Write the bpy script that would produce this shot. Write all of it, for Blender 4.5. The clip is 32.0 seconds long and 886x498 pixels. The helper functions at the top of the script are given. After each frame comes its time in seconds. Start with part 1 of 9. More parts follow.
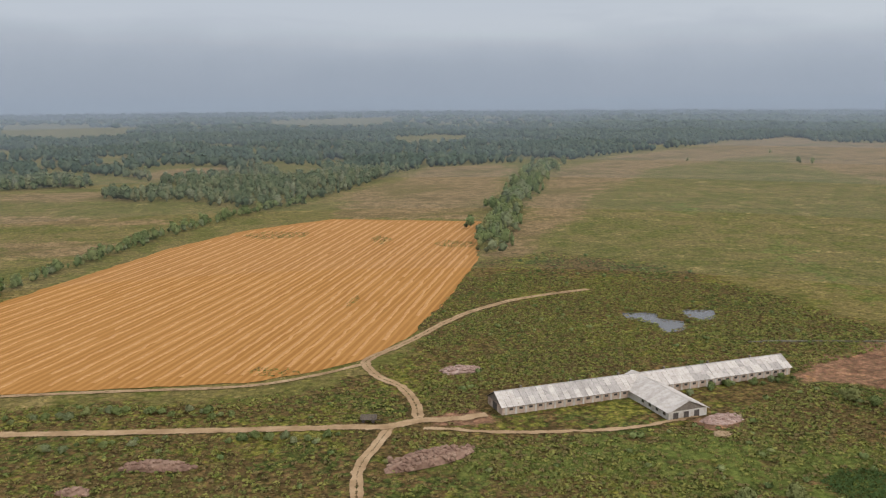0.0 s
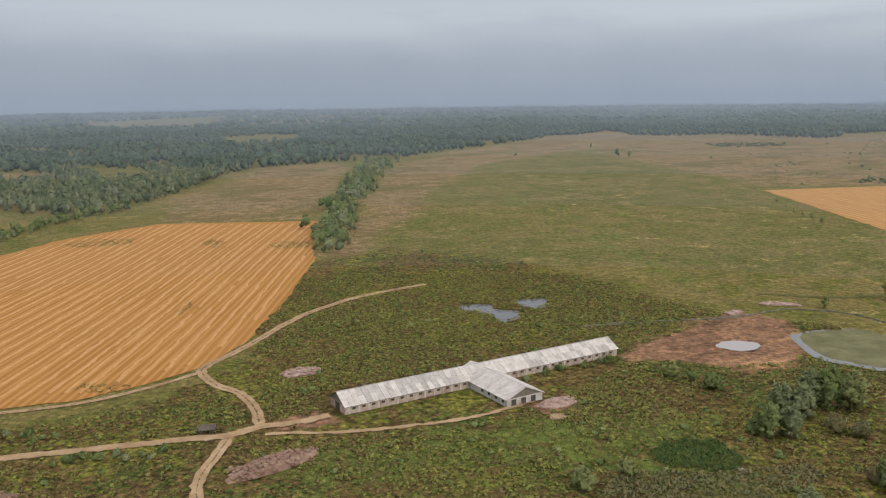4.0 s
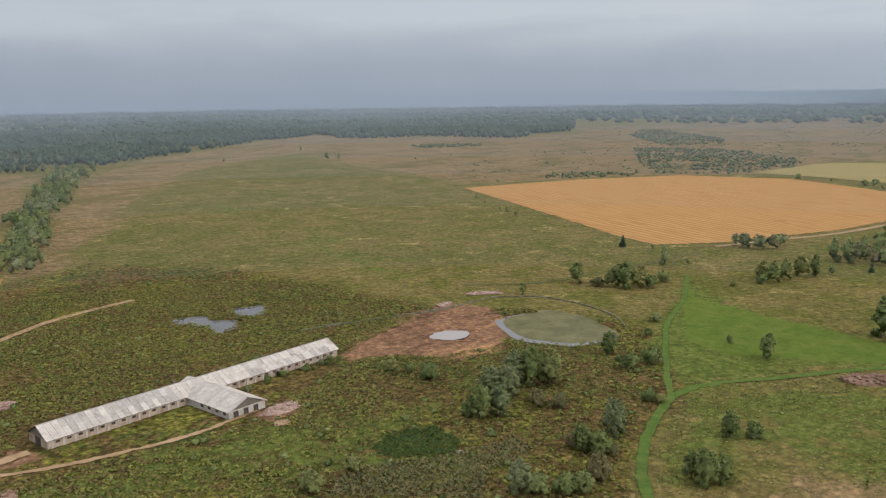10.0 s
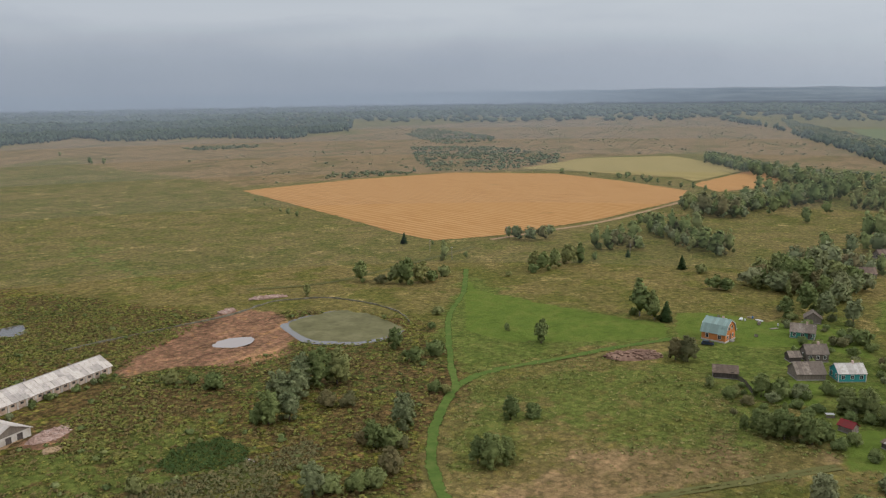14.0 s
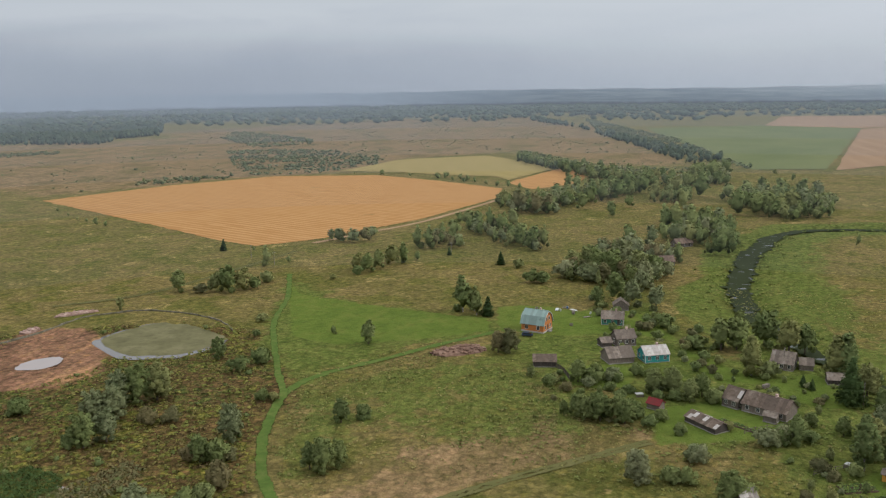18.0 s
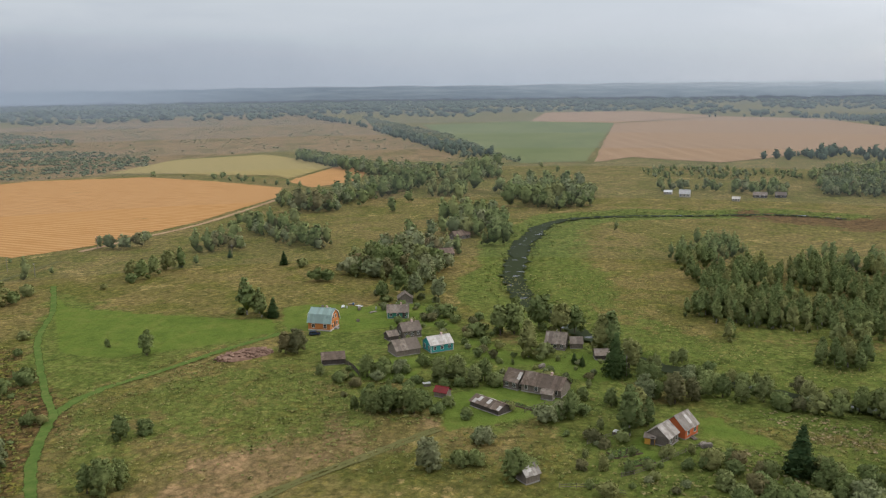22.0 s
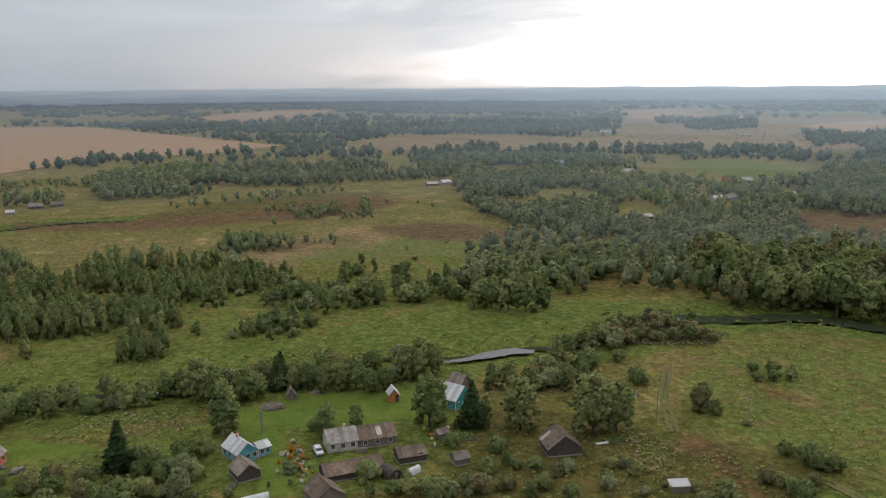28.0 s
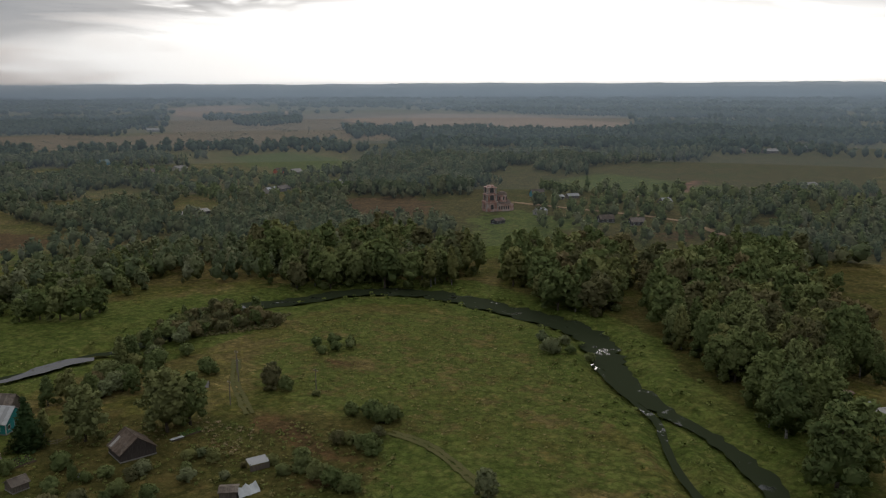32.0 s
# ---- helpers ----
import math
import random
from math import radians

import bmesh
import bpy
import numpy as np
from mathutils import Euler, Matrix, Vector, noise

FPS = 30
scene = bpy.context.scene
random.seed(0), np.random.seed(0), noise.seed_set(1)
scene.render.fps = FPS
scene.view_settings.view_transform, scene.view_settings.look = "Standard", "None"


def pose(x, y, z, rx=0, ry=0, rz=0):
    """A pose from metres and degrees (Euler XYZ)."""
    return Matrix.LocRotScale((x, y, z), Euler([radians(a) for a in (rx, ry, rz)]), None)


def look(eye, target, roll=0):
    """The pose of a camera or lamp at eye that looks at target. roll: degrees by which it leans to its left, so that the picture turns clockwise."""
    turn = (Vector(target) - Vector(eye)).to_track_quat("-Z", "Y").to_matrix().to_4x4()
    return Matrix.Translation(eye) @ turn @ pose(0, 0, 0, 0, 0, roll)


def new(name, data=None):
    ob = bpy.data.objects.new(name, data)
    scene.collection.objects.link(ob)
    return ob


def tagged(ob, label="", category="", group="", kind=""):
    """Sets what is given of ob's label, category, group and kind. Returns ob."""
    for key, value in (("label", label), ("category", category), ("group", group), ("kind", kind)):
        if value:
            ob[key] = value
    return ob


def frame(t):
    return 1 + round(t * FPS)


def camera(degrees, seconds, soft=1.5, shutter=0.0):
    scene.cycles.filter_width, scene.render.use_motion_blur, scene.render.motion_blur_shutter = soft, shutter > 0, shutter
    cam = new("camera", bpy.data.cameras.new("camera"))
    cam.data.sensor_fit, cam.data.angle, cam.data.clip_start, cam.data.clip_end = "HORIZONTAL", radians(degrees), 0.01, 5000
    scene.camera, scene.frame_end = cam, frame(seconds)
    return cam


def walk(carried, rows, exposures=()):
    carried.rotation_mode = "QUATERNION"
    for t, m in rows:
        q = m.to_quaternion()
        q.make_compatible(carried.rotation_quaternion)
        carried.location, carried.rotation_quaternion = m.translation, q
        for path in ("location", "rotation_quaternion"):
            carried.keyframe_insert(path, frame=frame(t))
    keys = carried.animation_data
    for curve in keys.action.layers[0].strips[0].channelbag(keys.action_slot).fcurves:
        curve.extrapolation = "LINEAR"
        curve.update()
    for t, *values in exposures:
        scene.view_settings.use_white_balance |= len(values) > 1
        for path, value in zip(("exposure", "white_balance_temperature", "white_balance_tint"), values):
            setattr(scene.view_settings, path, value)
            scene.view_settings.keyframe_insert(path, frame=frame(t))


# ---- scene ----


def aim(x, y, z, yaw, pitch, roll):
    """A camera pose from its heading, its tilt and its lean in degrees."""
    return pose(x, y, z, 90 + pitch, 0, yaw) @ pose(0, 0, 0, 0, 0, roll)


cam = camera(54.54, 32.0, soft=1.2)
PATH = [
    (0.0, aim(0.00, -0.00, 85.00, 0.00, -10.18, -0.32)),
    (0.5, aim(0.04, 0.02, 84.99, -1.54, -10.21, -0.40)),
    (1.0, aim(0.08, 0.05, 84.98, -3.13, -10.24, -0.48)),
    (1.5, aim(0.12, 0.07, 84.96, -4.64, -10.25, -0.47)),
    (2.0, aim(0.16, 0.09, 84.95, -6.08, -10.33, -0.51)),
    (2.5, aim(0.19, 0.12, 84.94, -6.69, -10.39, -0.54)),
    (4.5, aim(0.35, 0.21, 84.89, -12.80, -10.35, -0.66)),
    (5.0, aim(0.39, 0.23, 84.88, -14.50, -10.30, -0.59)),
    (5.5, aim(0.43, 0.26, 84.87, -16.18, -10.29, -0.58)),
    (6.0, aim(0.47, 0.28, 84.86, -17.78, -10.28, -0.62)),
    (6.5, aim(0.50, 0.28, 84.85, -19.31, -10.29, -0.59)),
    (7.0, aim(0.52, 0.20, 84.85, -20.87, -10.31, -0.61)),
    (7.5, aim(0.54, 0.12, 84.86, -22.61, -10.32, -0.60)),
    (8.0, aim(0.56, 0.04, 84.86, -24.19, -10.33, -0.62)),
    (8.5, aim(0.58, -0.04, 84.87, -25.32, -10.38, -0.65)),
    (9.0, aim(0.59, -0.12, 84.87, -26.72, -10.43, -0.69)),
    (9.5, aim(0.61, -0.20, 84.88, -28.38, -10.42, -0.69)),
    (10.0, aim(0.63, -0.27, 84.89, -30.04, -10.36, -0.67)),
    (10.5, aim(0.65, -0.35, 84.89, -31.37, -10.33, -0.68)),
    (11.0, aim(0.67, -0.43, 84.90, -32.77, -10.35, -0.70)),
    (11.5, aim(0.69, -0.51, 84.90, -34.63, -10.38, -0.68)),
    (12.0, aim(0.70, -0.59, 84.91, -36.22, -10.34, -0.65)),
    (12.5, aim(0.72, -0.67, 84.91, -38.16, -10.37, -0.67)),
    (13.0, aim(0.72, -0.73, 84.92, -40.03, -10.39, -0.73)),
    (13.5, aim(0.68, -0.75, 84.91, -42.24, -10.46, -0.71)),
    (14.0, aim(0.65, -0.77, 84.91, -44.63, -10.51, -0.69)),
    (14.5, aim(0.61, -0.79, 84.90, -45.89, -10.48, -0.70)),
    (15.0, aim(0.58, -0.81, 84.90, -47.35, -10.50, -0.72)),
    (15.5, aim(0.54, -0.84, 84.89, -49.18, -10.50, -0.66)),
    (17.5, aim(0.40, -0.92, 84.88, -55.24, -10.49, -0.77)),
    (18.0, aim(0.36, -0.94, 84.87, -56.56, -10.52, -0.78)),
    (18.5, aim(0.33, -0.96, 84.87, -57.94, -10.55, -0.77)),
    (19.0, aim(0.29, -0.98, 84.87, -59.51, -10.59, -0.75)),
    (19.5, aim(0.25, -1.01, 84.87, -60.51, -10.68, -0.74)),
    (20.0, aim(0.20, -1.03, 84.87, -61.66, -10.67, -0.73)),
    (20.5, aim(0.14, -1.06, 84.87, -62.60, -10.73, -0.71)),
    (21.0, aim(0.09, -1.09, 84.87, -65.23, -10.77, -0.66)),
    (21.5, aim(0.04, -1.11, 84.87, -68.63, -10.84, -0.73)),
    (22.0, aim(-0.01, -1.14, 84.88, -71.17, -10.86, -0.72)),
    (22.5, aim(-0.06, -1.16, 84.88, -73.56, -10.85, -0.66)),
    (23.0, aim(-0.11, -1.19, 84.88, -76.69, -10.82, -0.64)),
    (23.5, aim(-0.16, -1.22, 84.88, -79.89, -10.81, -0.70)),
    (24.0, aim(-0.21, -1.24, 84.89, -83.24, -10.84, -0.69)),
    (24.5, aim(-0.26, -1.27, 84.89, -86.68, -10.90, -0.68)),
    (26.5, aim(-0.73, -1.17, 84.28, -100.54, -10.88, -0.71)),
    (27.0, aim(-0.93, -1.08, 83.94, -102.72, -10.85, -0.64)),
    (27.4, aim(-1.08, -1.01, 83.67, -108.54, -10.81, -0.57)),
    (27.5, aim(-1.12, -0.99, 83.60, -111.03, -10.79, -0.55)),
    (27.7, aim(-1.20, -0.96, 83.46, -116.36, -10.71, -0.49)),
    (28.0, aim(-1.32, -0.90, 83.26, -117.12, -10.74, -0.49)),
    (28.5, aim(-1.51, -0.82, 82.91, -117.53, -10.73, -0.51)),
    (29.0, aim(-1.71, -0.73, 82.57, -119.88, -10.76, -0.46)),
    (29.5, aim(-1.91, -0.64, 82.23, -124.07, -10.83, -0.46)),
    (30.0, aim(-2.10, -0.55, 81.89, -128.48, -10.85, -0.40)),
    (30.5, aim(-2.30, -0.46, 81.55, -132.71, -10.86, -0.40)),
    (31.0, aim(-2.50, -0.37, 81.21, -137.12, -10.88, -0.40)),
    (31.5, aim(-2.69, -0.28, 80.87, -142.28, -10.96, -0.37)),
    (32.0, aim(-2.89, -0.20, 80.53, -146.29, -11.02, -0.20)),
]
EXPOSURE = [(0.0, 0.28), (8.0, 0.27), (12.0, 0.2), (15.0, 0.15), (18.0, 0.22), (20.0, 0.27), (24.5, 0.3), (27.0, 0.26), (28.0, 0.0), (30.0, -0.4), (31.0, -0.66), (32.0, -1.06)]
walk(cam, PATH, EXPOSURE)


# ---- sky and sun ----
SUN_HEADING = -152.0   # degrees, counted like the camera's heading
SUN_HEIGHT = 24.0
world = bpy.data.worlds.new("overcast_sky")
scene.world = world
world.use_nodes = True
wt = world.node_tree
wt.nodes.clear()


def wnode(kind, **values):
    n = wt.nodes.new(kind)
    for key, value in values.items():
        n.inputs[key].default_value = value
    return n


def wlink(a, b):
    wt.links.new(a, b)


def wmath(op, a, b=None, clamp=False):
    n = wt.nodes.new("ShaderNodeMath")
    n.operation, n.use_clamp = op, clamp
    for i, v in enumerate((a, b)):
        if v is None:
            continue
        if isinstance(v, (int, float)):
            n.inputs[i].default_value = v
        else:
            wlink(v, n.inputs[i])
    return n.outputs[0]


def wramp(fac, stops):
    n = wt.nodes.new("ShaderNodeValToRGB")
    r = n.color_ramp
    while len(r.elements) < len(stops):
        r.elements.new(0.5)
    for e, (p, c) in zip(r.elements, stops):
        e.position, e.color = p, (*c, 1)
    wlink(fac, n.inputs[0])
    return n.outputs[0]


sky = wt.nodes.new("ShaderNodeTexSky")
sky.sky_type, sky.sun_disc = "NISHITA", False
sky.sun_elevation, sky.sun_rotation = radians(SUN_HEIGHT), radians(-SUN_HEADING)
coord = wt.nodes.new("ShaderNodeTexCoord")
sep = wt.nodes.new("ShaderNodeSeparateXYZ")
wlink(coord.outputs["Generated"], sep.inputs[0])
sx, sy = -math.sin(radians(SUN_HEADING)), math.cos(radians(SUN_HEADING))
# 0 opposite the sun, 1 towards it
toward = wmath("MULTIPLY_ADD", sep.outputs[0], sx)
toward.node.inputs[2].default_value = 0.0
toward2 = wmath("ADD", toward, wmath("MULTIPLY", sep.outputs[1], sy))
side = wmath("MULTIPLY_ADD", toward2, 0.5)
side.node.inputs[2].default_value = 0.5
# cloud sheets, drawn out flat towards the horizon
mapn = wt.nodes.new("ShaderNodeMapping")
mapn.inputs["Scale"].default_value = (2.2, 2.2, 13.0)
wlink(coord.outputs["Generated"], mapn.inputs[0])
cloud = wnode("ShaderNodeTexNoise", Scale=1.6, Detail=7.0, Roughness=0.55, Distortion=0.6)
wlink(mapn.outputs[0], cloud.inputs["Vector"])
broken = wmath("SUBTRACT", cloud.outputs[0], 0.5)
glow = wmath("ADD", side, wmath("MULTIPLY", broken, 0.2), clamp=True)
glow_high = wmath("ADD", side, wmath("MULTIPLY", broken, 0.3), clamp=True)
low = wramp(glow, [(0.0, (0.325, 0.36, 0.43)), (0.30, (0.36, 0.40, 0.475)), (0.62, (0.46, 0.51, 0.58)), (0.80, (0.62, 0.65, 0.69)), (0.88, (1.0, 0.92, 0.88)), (0.915, (1.5, 1.36, 1.28)), (0.965, (2.6, 2.55, 2.5))])
high = wramp(glow_high, [(0.0, (0.42, 0.455, 0.52)), (0.45, (0.50, 0.54, 0.59)), (0.75, (0.52, 0.56, 0.62)), (0.9, (0.70, 0.73, 0.78)), (0.955, (0.92, 0.92, 0.95)), (0.982, (1.15, 1.13, 1.13)), (0.997, (2.4, 2.35, 2.3))])
edge_up = wmath("MULTIPLY", wmath("SUBTRACT", toward2, 0.8, clamp=True), 0.22)
over_edge = wmath("SUBTRACT", wmath("ADD", wmath("SUBTRACT", sep.outputs[2], 0.045), wmath("MULTIPLY", broken, 0.15)), edge_up)
crisp = wmath("ADD", wmath("MULTIPLY", wmath("SUBTRACT", toward2, 0.5, clamp=True), 60.0), 12.0)
rise = wmath("ADD", wmath("MULTIPLY", over_edge, crisp), 0.45, clamp=True)
mixc = wt.nodes.new("ShaderNodeMix")
mixc.data_type = "RGBA"
wlink(rise, mixc.inputs["Factor"])
wlink(low, mixc.inputs["A"])
wlink(high, mixc.inputs["B"])
# the cloud cover is thinnest, and so brightest, overhead
over_n = wt.nodes.new("ShaderNodeMix")
over_n.data_type = "RGBA"
wlink(wmath("MULTIPLY", wmath("SUBTRACT", sep.outputs[2], 0.16), 1.9, clamp=True), over_n.inputs["Factor"])
wlink(mixc.outputs["Result"], over_n.inputs["A"])
over_n.inputs["B"].default_value = (1.42, 1.45, 1.5, 1)
bg_cloud = wnode("ShaderNodeBackground", Strength=1.0)
wlink(over_n.outputs["Result"], bg_cloud.inputs[0])
bg_sky = wnode("ShaderNodeBackground", Strength=0.06)
wlink(sky.outputs[0], bg_sky.inputs[0])
blend = wnode("ShaderNodeMixShader", Fac=0.9)
wlink(bg_sky.outputs[0], blend.inputs[1])
wlink(bg_cloud.outputs[0], blend.inputs[2])
wout = wt.nodes.new("ShaderNodeOutputWorld")
wlink(blend.outputs[0], wout.inputs[0])

sun_data = bpy.data.lights.new("sun", "SUN")
sun_data.energy, sun_data.angle, sun_data.color = 1.35, radians(14), (1.0, 0.95, 0.88)
sun = new("sun", sun_data)
ch = math.cos(radians(SUN_HEIGHT))
sun.matrix_basis = look((sx * ch * 500, sy * ch * 500, 500 * math.sin(radians(SUN_HEIGHT))), (0, 0, 0))


# ---- materials ----
class Nodes:
    """Small helper round a material's node tree."""

    def __init__(self, name, rough=0.85, metal=0.0, spec=0.3):
        self.gain = 0.72
        self.mat = bpy.data.materials.new(name)
        self.mat.use_nodes = True
        self.t = self.mat.node_tree
        self.b = self.t.nodes["Principled BSDF"]
        self.b.inputs["Roughness"].default_value = rough
        self.b.inputs["Metallic"].default_value = metal
        self.b.inputs["Specular IOR Level"].default_value = spec

    def put(self, value, socket):
        if hasattr(value, "links"):
            self.t.links.new(value, socket)
        elif isinstance(value, tuple):
            socket.default_value = (*value[:3], 1) if len(socket.default_value) == 4 else value
        else:
            socket.default_value = value

    def place(self, kind="Object"):
        if kind == "World":
            return self.t.nodes.new("ShaderNodeNewGeometry").outputs["Position"]
        return self.t.nodes.new("ShaderNodeTexCoord").outputs[kind]

    def noise(self, scale, detail=4.0, where="World", rough=0.55, stretch=None, turn=0.0, distort=0.0):
        n = self.t.nodes.new("ShaderNodeTexNoise")
        n.inputs["Scale"].default_value, n.inputs["Detail"].default_value = scale, detail
        n.inputs["Roughness"].default_value, n.inputs["Distortion"].default_value = rough, distort
        v = self.place(where)
        if stretch:
            m = self.t.nodes.new("ShaderNodeMapping")
            m.vector_type = "TEXTURE"
            m.inputs["Scale"].default_value = stretch
            m.inputs["Rotation"].default_value = (0, 0, radians(turn))
            self.t.links.new(v, m.inputs[0])
            v = m.outputs[0]
        self.t.links.new(v, n.inputs["Vector"])
        return n.outputs["Fac"]

    def cells(self, scale, where="World"):
        """Irregular clumps: distance from the middle of each, and a random value for each."""
        n = self.t.nodes.new("ShaderNodeTexVoronoi")
        n.inputs["Scale"].default_value = scale
        self.t.links.new(self.place(where), n.inputs["Vector"])
        sc = self.t.nodes.new("ShaderNodeSeparateColor")
        self.t.links.new(n.outputs["Color"], sc.inputs[0])
        return n.outputs["Distance"], sc.outputs[0]

    def wave(self, period, turn, distort=0.0, where="World", dscale=0.02):
        m = self.t.nodes.new("ShaderNodeMapping")
        m.inputs["Rotation"].default_value = (0, 0, radians(-turn))
        self.t.links.new(self.place(where), m.inputs[0])
        w = self.t.nodes.new("ShaderNodeTexWave")
        w.wave_type, w.bands_direction = "BANDS", "Y"
        w.inputs["Scale"].default_value = 2 * math.pi / 20.0 / period
        w.inputs["Distortion"].default_value = distort
        w.inputs["Detail"].default_value, w.inputs["Detail Scale"].default_value = 2.0, dscale * period
        self.t.links.new(m.outputs[0], w.inputs["Vector"])
        return w.outputs["Fac"]

    def calc(self, op, a, b=None, c=None, clamp=False):
        n = self.t.nodes.new("ShaderNodeMath")
        n.operation, n.use_clamp = op, clamp
        for i, v in enumerate((a, b, c)):
            if v is not None:
                self.put(v, n.inputs[i])
        return n.outputs[0]

    def step(self, v, lo, hi):
        n = self.t.nodes.new("ShaderNodeMapRange")
        n.interpolation_type = "SMOOTHSTEP"
        self.put(v, n.inputs["Value"])
        n.inputs["From Min"].default_value, n.inputs["From Max"].default_value = lo, hi
        return n.outputs["Result"]

    def mix(self, fac, a, b, mode="MIX"):
        n = self.t.nodes.new("ShaderNodeMix")
        n.data_type, n.blend_type = "RGBA", mode
        self.put(fac, n.inputs["Factor"])
        self.put(a, n.inputs["A"])
        self.put(b, n.inputs["B"])
        return n.outputs["Result"]

    def ramp(self, fac, stops):
        n = self.t.nodes.new("ShaderNodeValToRGB")
        r = n.color_ramp
        while len(r.elements) < len(stops):
            r.elements.new(0.5)
        for e, (p, c) in zip(r.elements, stops):
            e.position, e.color = p, (*c, 1)
        self.put(fac, n.inputs[0])
        return n.outputs[0]

    def random(self):
        return self.t.nodes.new("ShaderNodeObjectInfo").outputs["Random"]

    def island(self):
        return self.t.nodes.new("ShaderNodeNewGeometry").outputs["Random Per Island"]

    def attr(self, name, out="Fac"):
        n = self.t.nodes.new("ShaderNodeAttribute")
        n.attribute_name = name
        return n.outputs[out]

    def bump(self, height, strength, distance):
        n = self.t.nodes.new("ShaderNodeBump")
        n.inputs["Strength"].default_value, n.inputs["Distance"].default_value = strength, distance
        self.put(height, n.inputs["Height"])
        self.t.links.new(n.outputs[0], self.b.inputs["Normal"])

    def done(self, colour):
        if self.gain != 1.0:
            colour = self.mix(1.0, colour, (self.gain, self.gain, self.gain), "MULTIPLY")
        self.put(colour, self.b.inputs["Base Color"])
        return self.mat


def m_ground():
    n = Nodes("meadow_ground", 0.95, spec=0.02)
    fine = n.noise(0.7, 4)
    blotch = n.noise(0.022, 6, rough=0.65)
    cover = n.attr("cover", "Color")
    sp = n.t.nodes.new("ShaderNodeSeparateColor")
    n.t.links.new(cover, sp.inputs[0])
    speck = n.noise(0.33, 6, rough=0.75)
    patchy = n.noise(0.11, 7, rough=0.72)
    streak = n.noise(0.02, 6, rough=0.7, stretch=(2.5, 1, 1), turn=25)
    clump = n.noise(0.27, 6, rough=0.7)
    drift = n.noise(0.05, 6, rough=0.62)
    meadow = n.mix(n.step(n.noise(0.014, 4), 0.42, 0.58), (0.165, 0.168, 0.06), (0.215, 0.192, 0.083))
    meadow = n.mix(n.calc("MULTIPLY", n.step(drift, 0.5, 0.58), 0.75), meadow, (0.12, 0.15, 0.036))
    meadow = n.mix(n.calc("MULTIPLY", n.step(drift, 0.47, 0.39), 0.5), meadow, (0.235, 0.202, 0.09))
    meadow = n.mix(n.calc("MULTIPLY", n.step(streak, 0.52, 0.64), 0.6), meadow, (0.115, 0.145, 0.038))
    meadow = n.mix(n.calc("MULTIPLY", n.step(clump, 0.52, 0.6), 0.6), meadow, (0.235, 0.225, 0.065))
    meadow = n.mix(n.calc("MULTIPLY", n.step(clump, 0.46, 0.38), 0.5), meadow, (0.095, 0.1, 0.032))
    meadow = n.mix(n.calc("MULTIPLY", n.step(n.calc("MULTIPLY", n.noise(0.045, 7, rough=0.8), n.calc("MULTIPLY_ADD", speck, 0.9, 0.55)), 0.57, 0.66), 0.8), meadow, (0.48, 0.4, 0.19))
    lush = n.ramp(patchy, [(0.32, (0.09, 0.14, 0.034)), (0.47, (0.122, 0.184, 0.044)), (0.58, (0.152, 0.204, 0.056)), (0.72, (0.195, 0.212, 0.07))])
    lush = n.mix(n.calc("MULTIPLY", n.step(drift, 0.54, 0.62), 0.25), lush, (0.185, 0.182, 0.06))
    lush = n.mix(n.calc("MULTIPLY", n.step(clump, 0.47, 0.39), 0.5), lush, (0.075, 0.105, 0.024))
    brown = n.ramp(patchy, [(0.35, (0.095, 0.07, 0.038)), (0.5, (0.14, 0.098, 0.052)), (0.62, (0.185, 0.13, 0.062)), (0.72, (0.15, 0.145, 0.05))])
    # fallow: leafy clumps of docks and hogweed over browned stems, more of one or the other by the patch
    far_in, pick = n.cells(0.62)
    small_in, small_pick = n.cells(1.35)
    leafy = n.ramp(small_pick, [(0.0, (0.10, 0.125, 0.03)), (0.35, (0.165, 0.19, 0.042)), (0.7, (0.225, 0.238, 0.054)), (1.0, (0.29, 0.285, 0.075))])
    green = n.ramp(small_pick, [(0.0, (0.05, 0.078, 0.026)), (0.4, (0.085, 0.125, 0.036)), (0.75, (0.125, 0.165, 0.046)), (1.0, (0.18, 0.20, 0.065))])
    rust = n.ramp(small_pick, [(0.0, (0.085, 0.06, 0.034)), (0.4, (0.15, 0.10, 0.052)), (0.7, (0.205, 0.135, 0.07)), (1.0, (0.17, 0.165, 0.055))])
    zone = n.calc("ADD", n.noise(0.021, 5, rough=0.6), n.calc("MULTIPLY_ADD", n.noise(0.12, 6, rough=0.7), 0.45, -0.225))
    scrub = n.mix(n.step(zone, 0.45, 0.54), leafy, green)
    browned = n.calc("ADD", n.noise(0.034, 5, rough=0.6, distort=0.5), n.calc("MULTIPLY_ADD", n.noise(0.2, 6, rough=0.72), 0.5, -0.25))
    browned = n.calc("ADD", browned, n.calc("MULTIPLY_ADD", pick, 0.3, -0.15))
    scrub = n.mix(n.calc("MULTIPLY", n.step(browned, 0.40, 0.51), 0.9), scrub, rust)
    # lit middles and shaded gaps of the clumps painted into the colour
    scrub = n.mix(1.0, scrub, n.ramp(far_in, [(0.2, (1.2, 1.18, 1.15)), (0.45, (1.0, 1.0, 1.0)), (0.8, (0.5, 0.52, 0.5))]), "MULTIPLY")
    dry = n.ramp(patchy, [(0.3, (0.15, 0.132, 0.062)), (0.46, (0.25, 0.198, 0.108)), (0.56, (0.31, 0.238, 0.137)), (0.7, (0.43, 0.33, 0.19))])
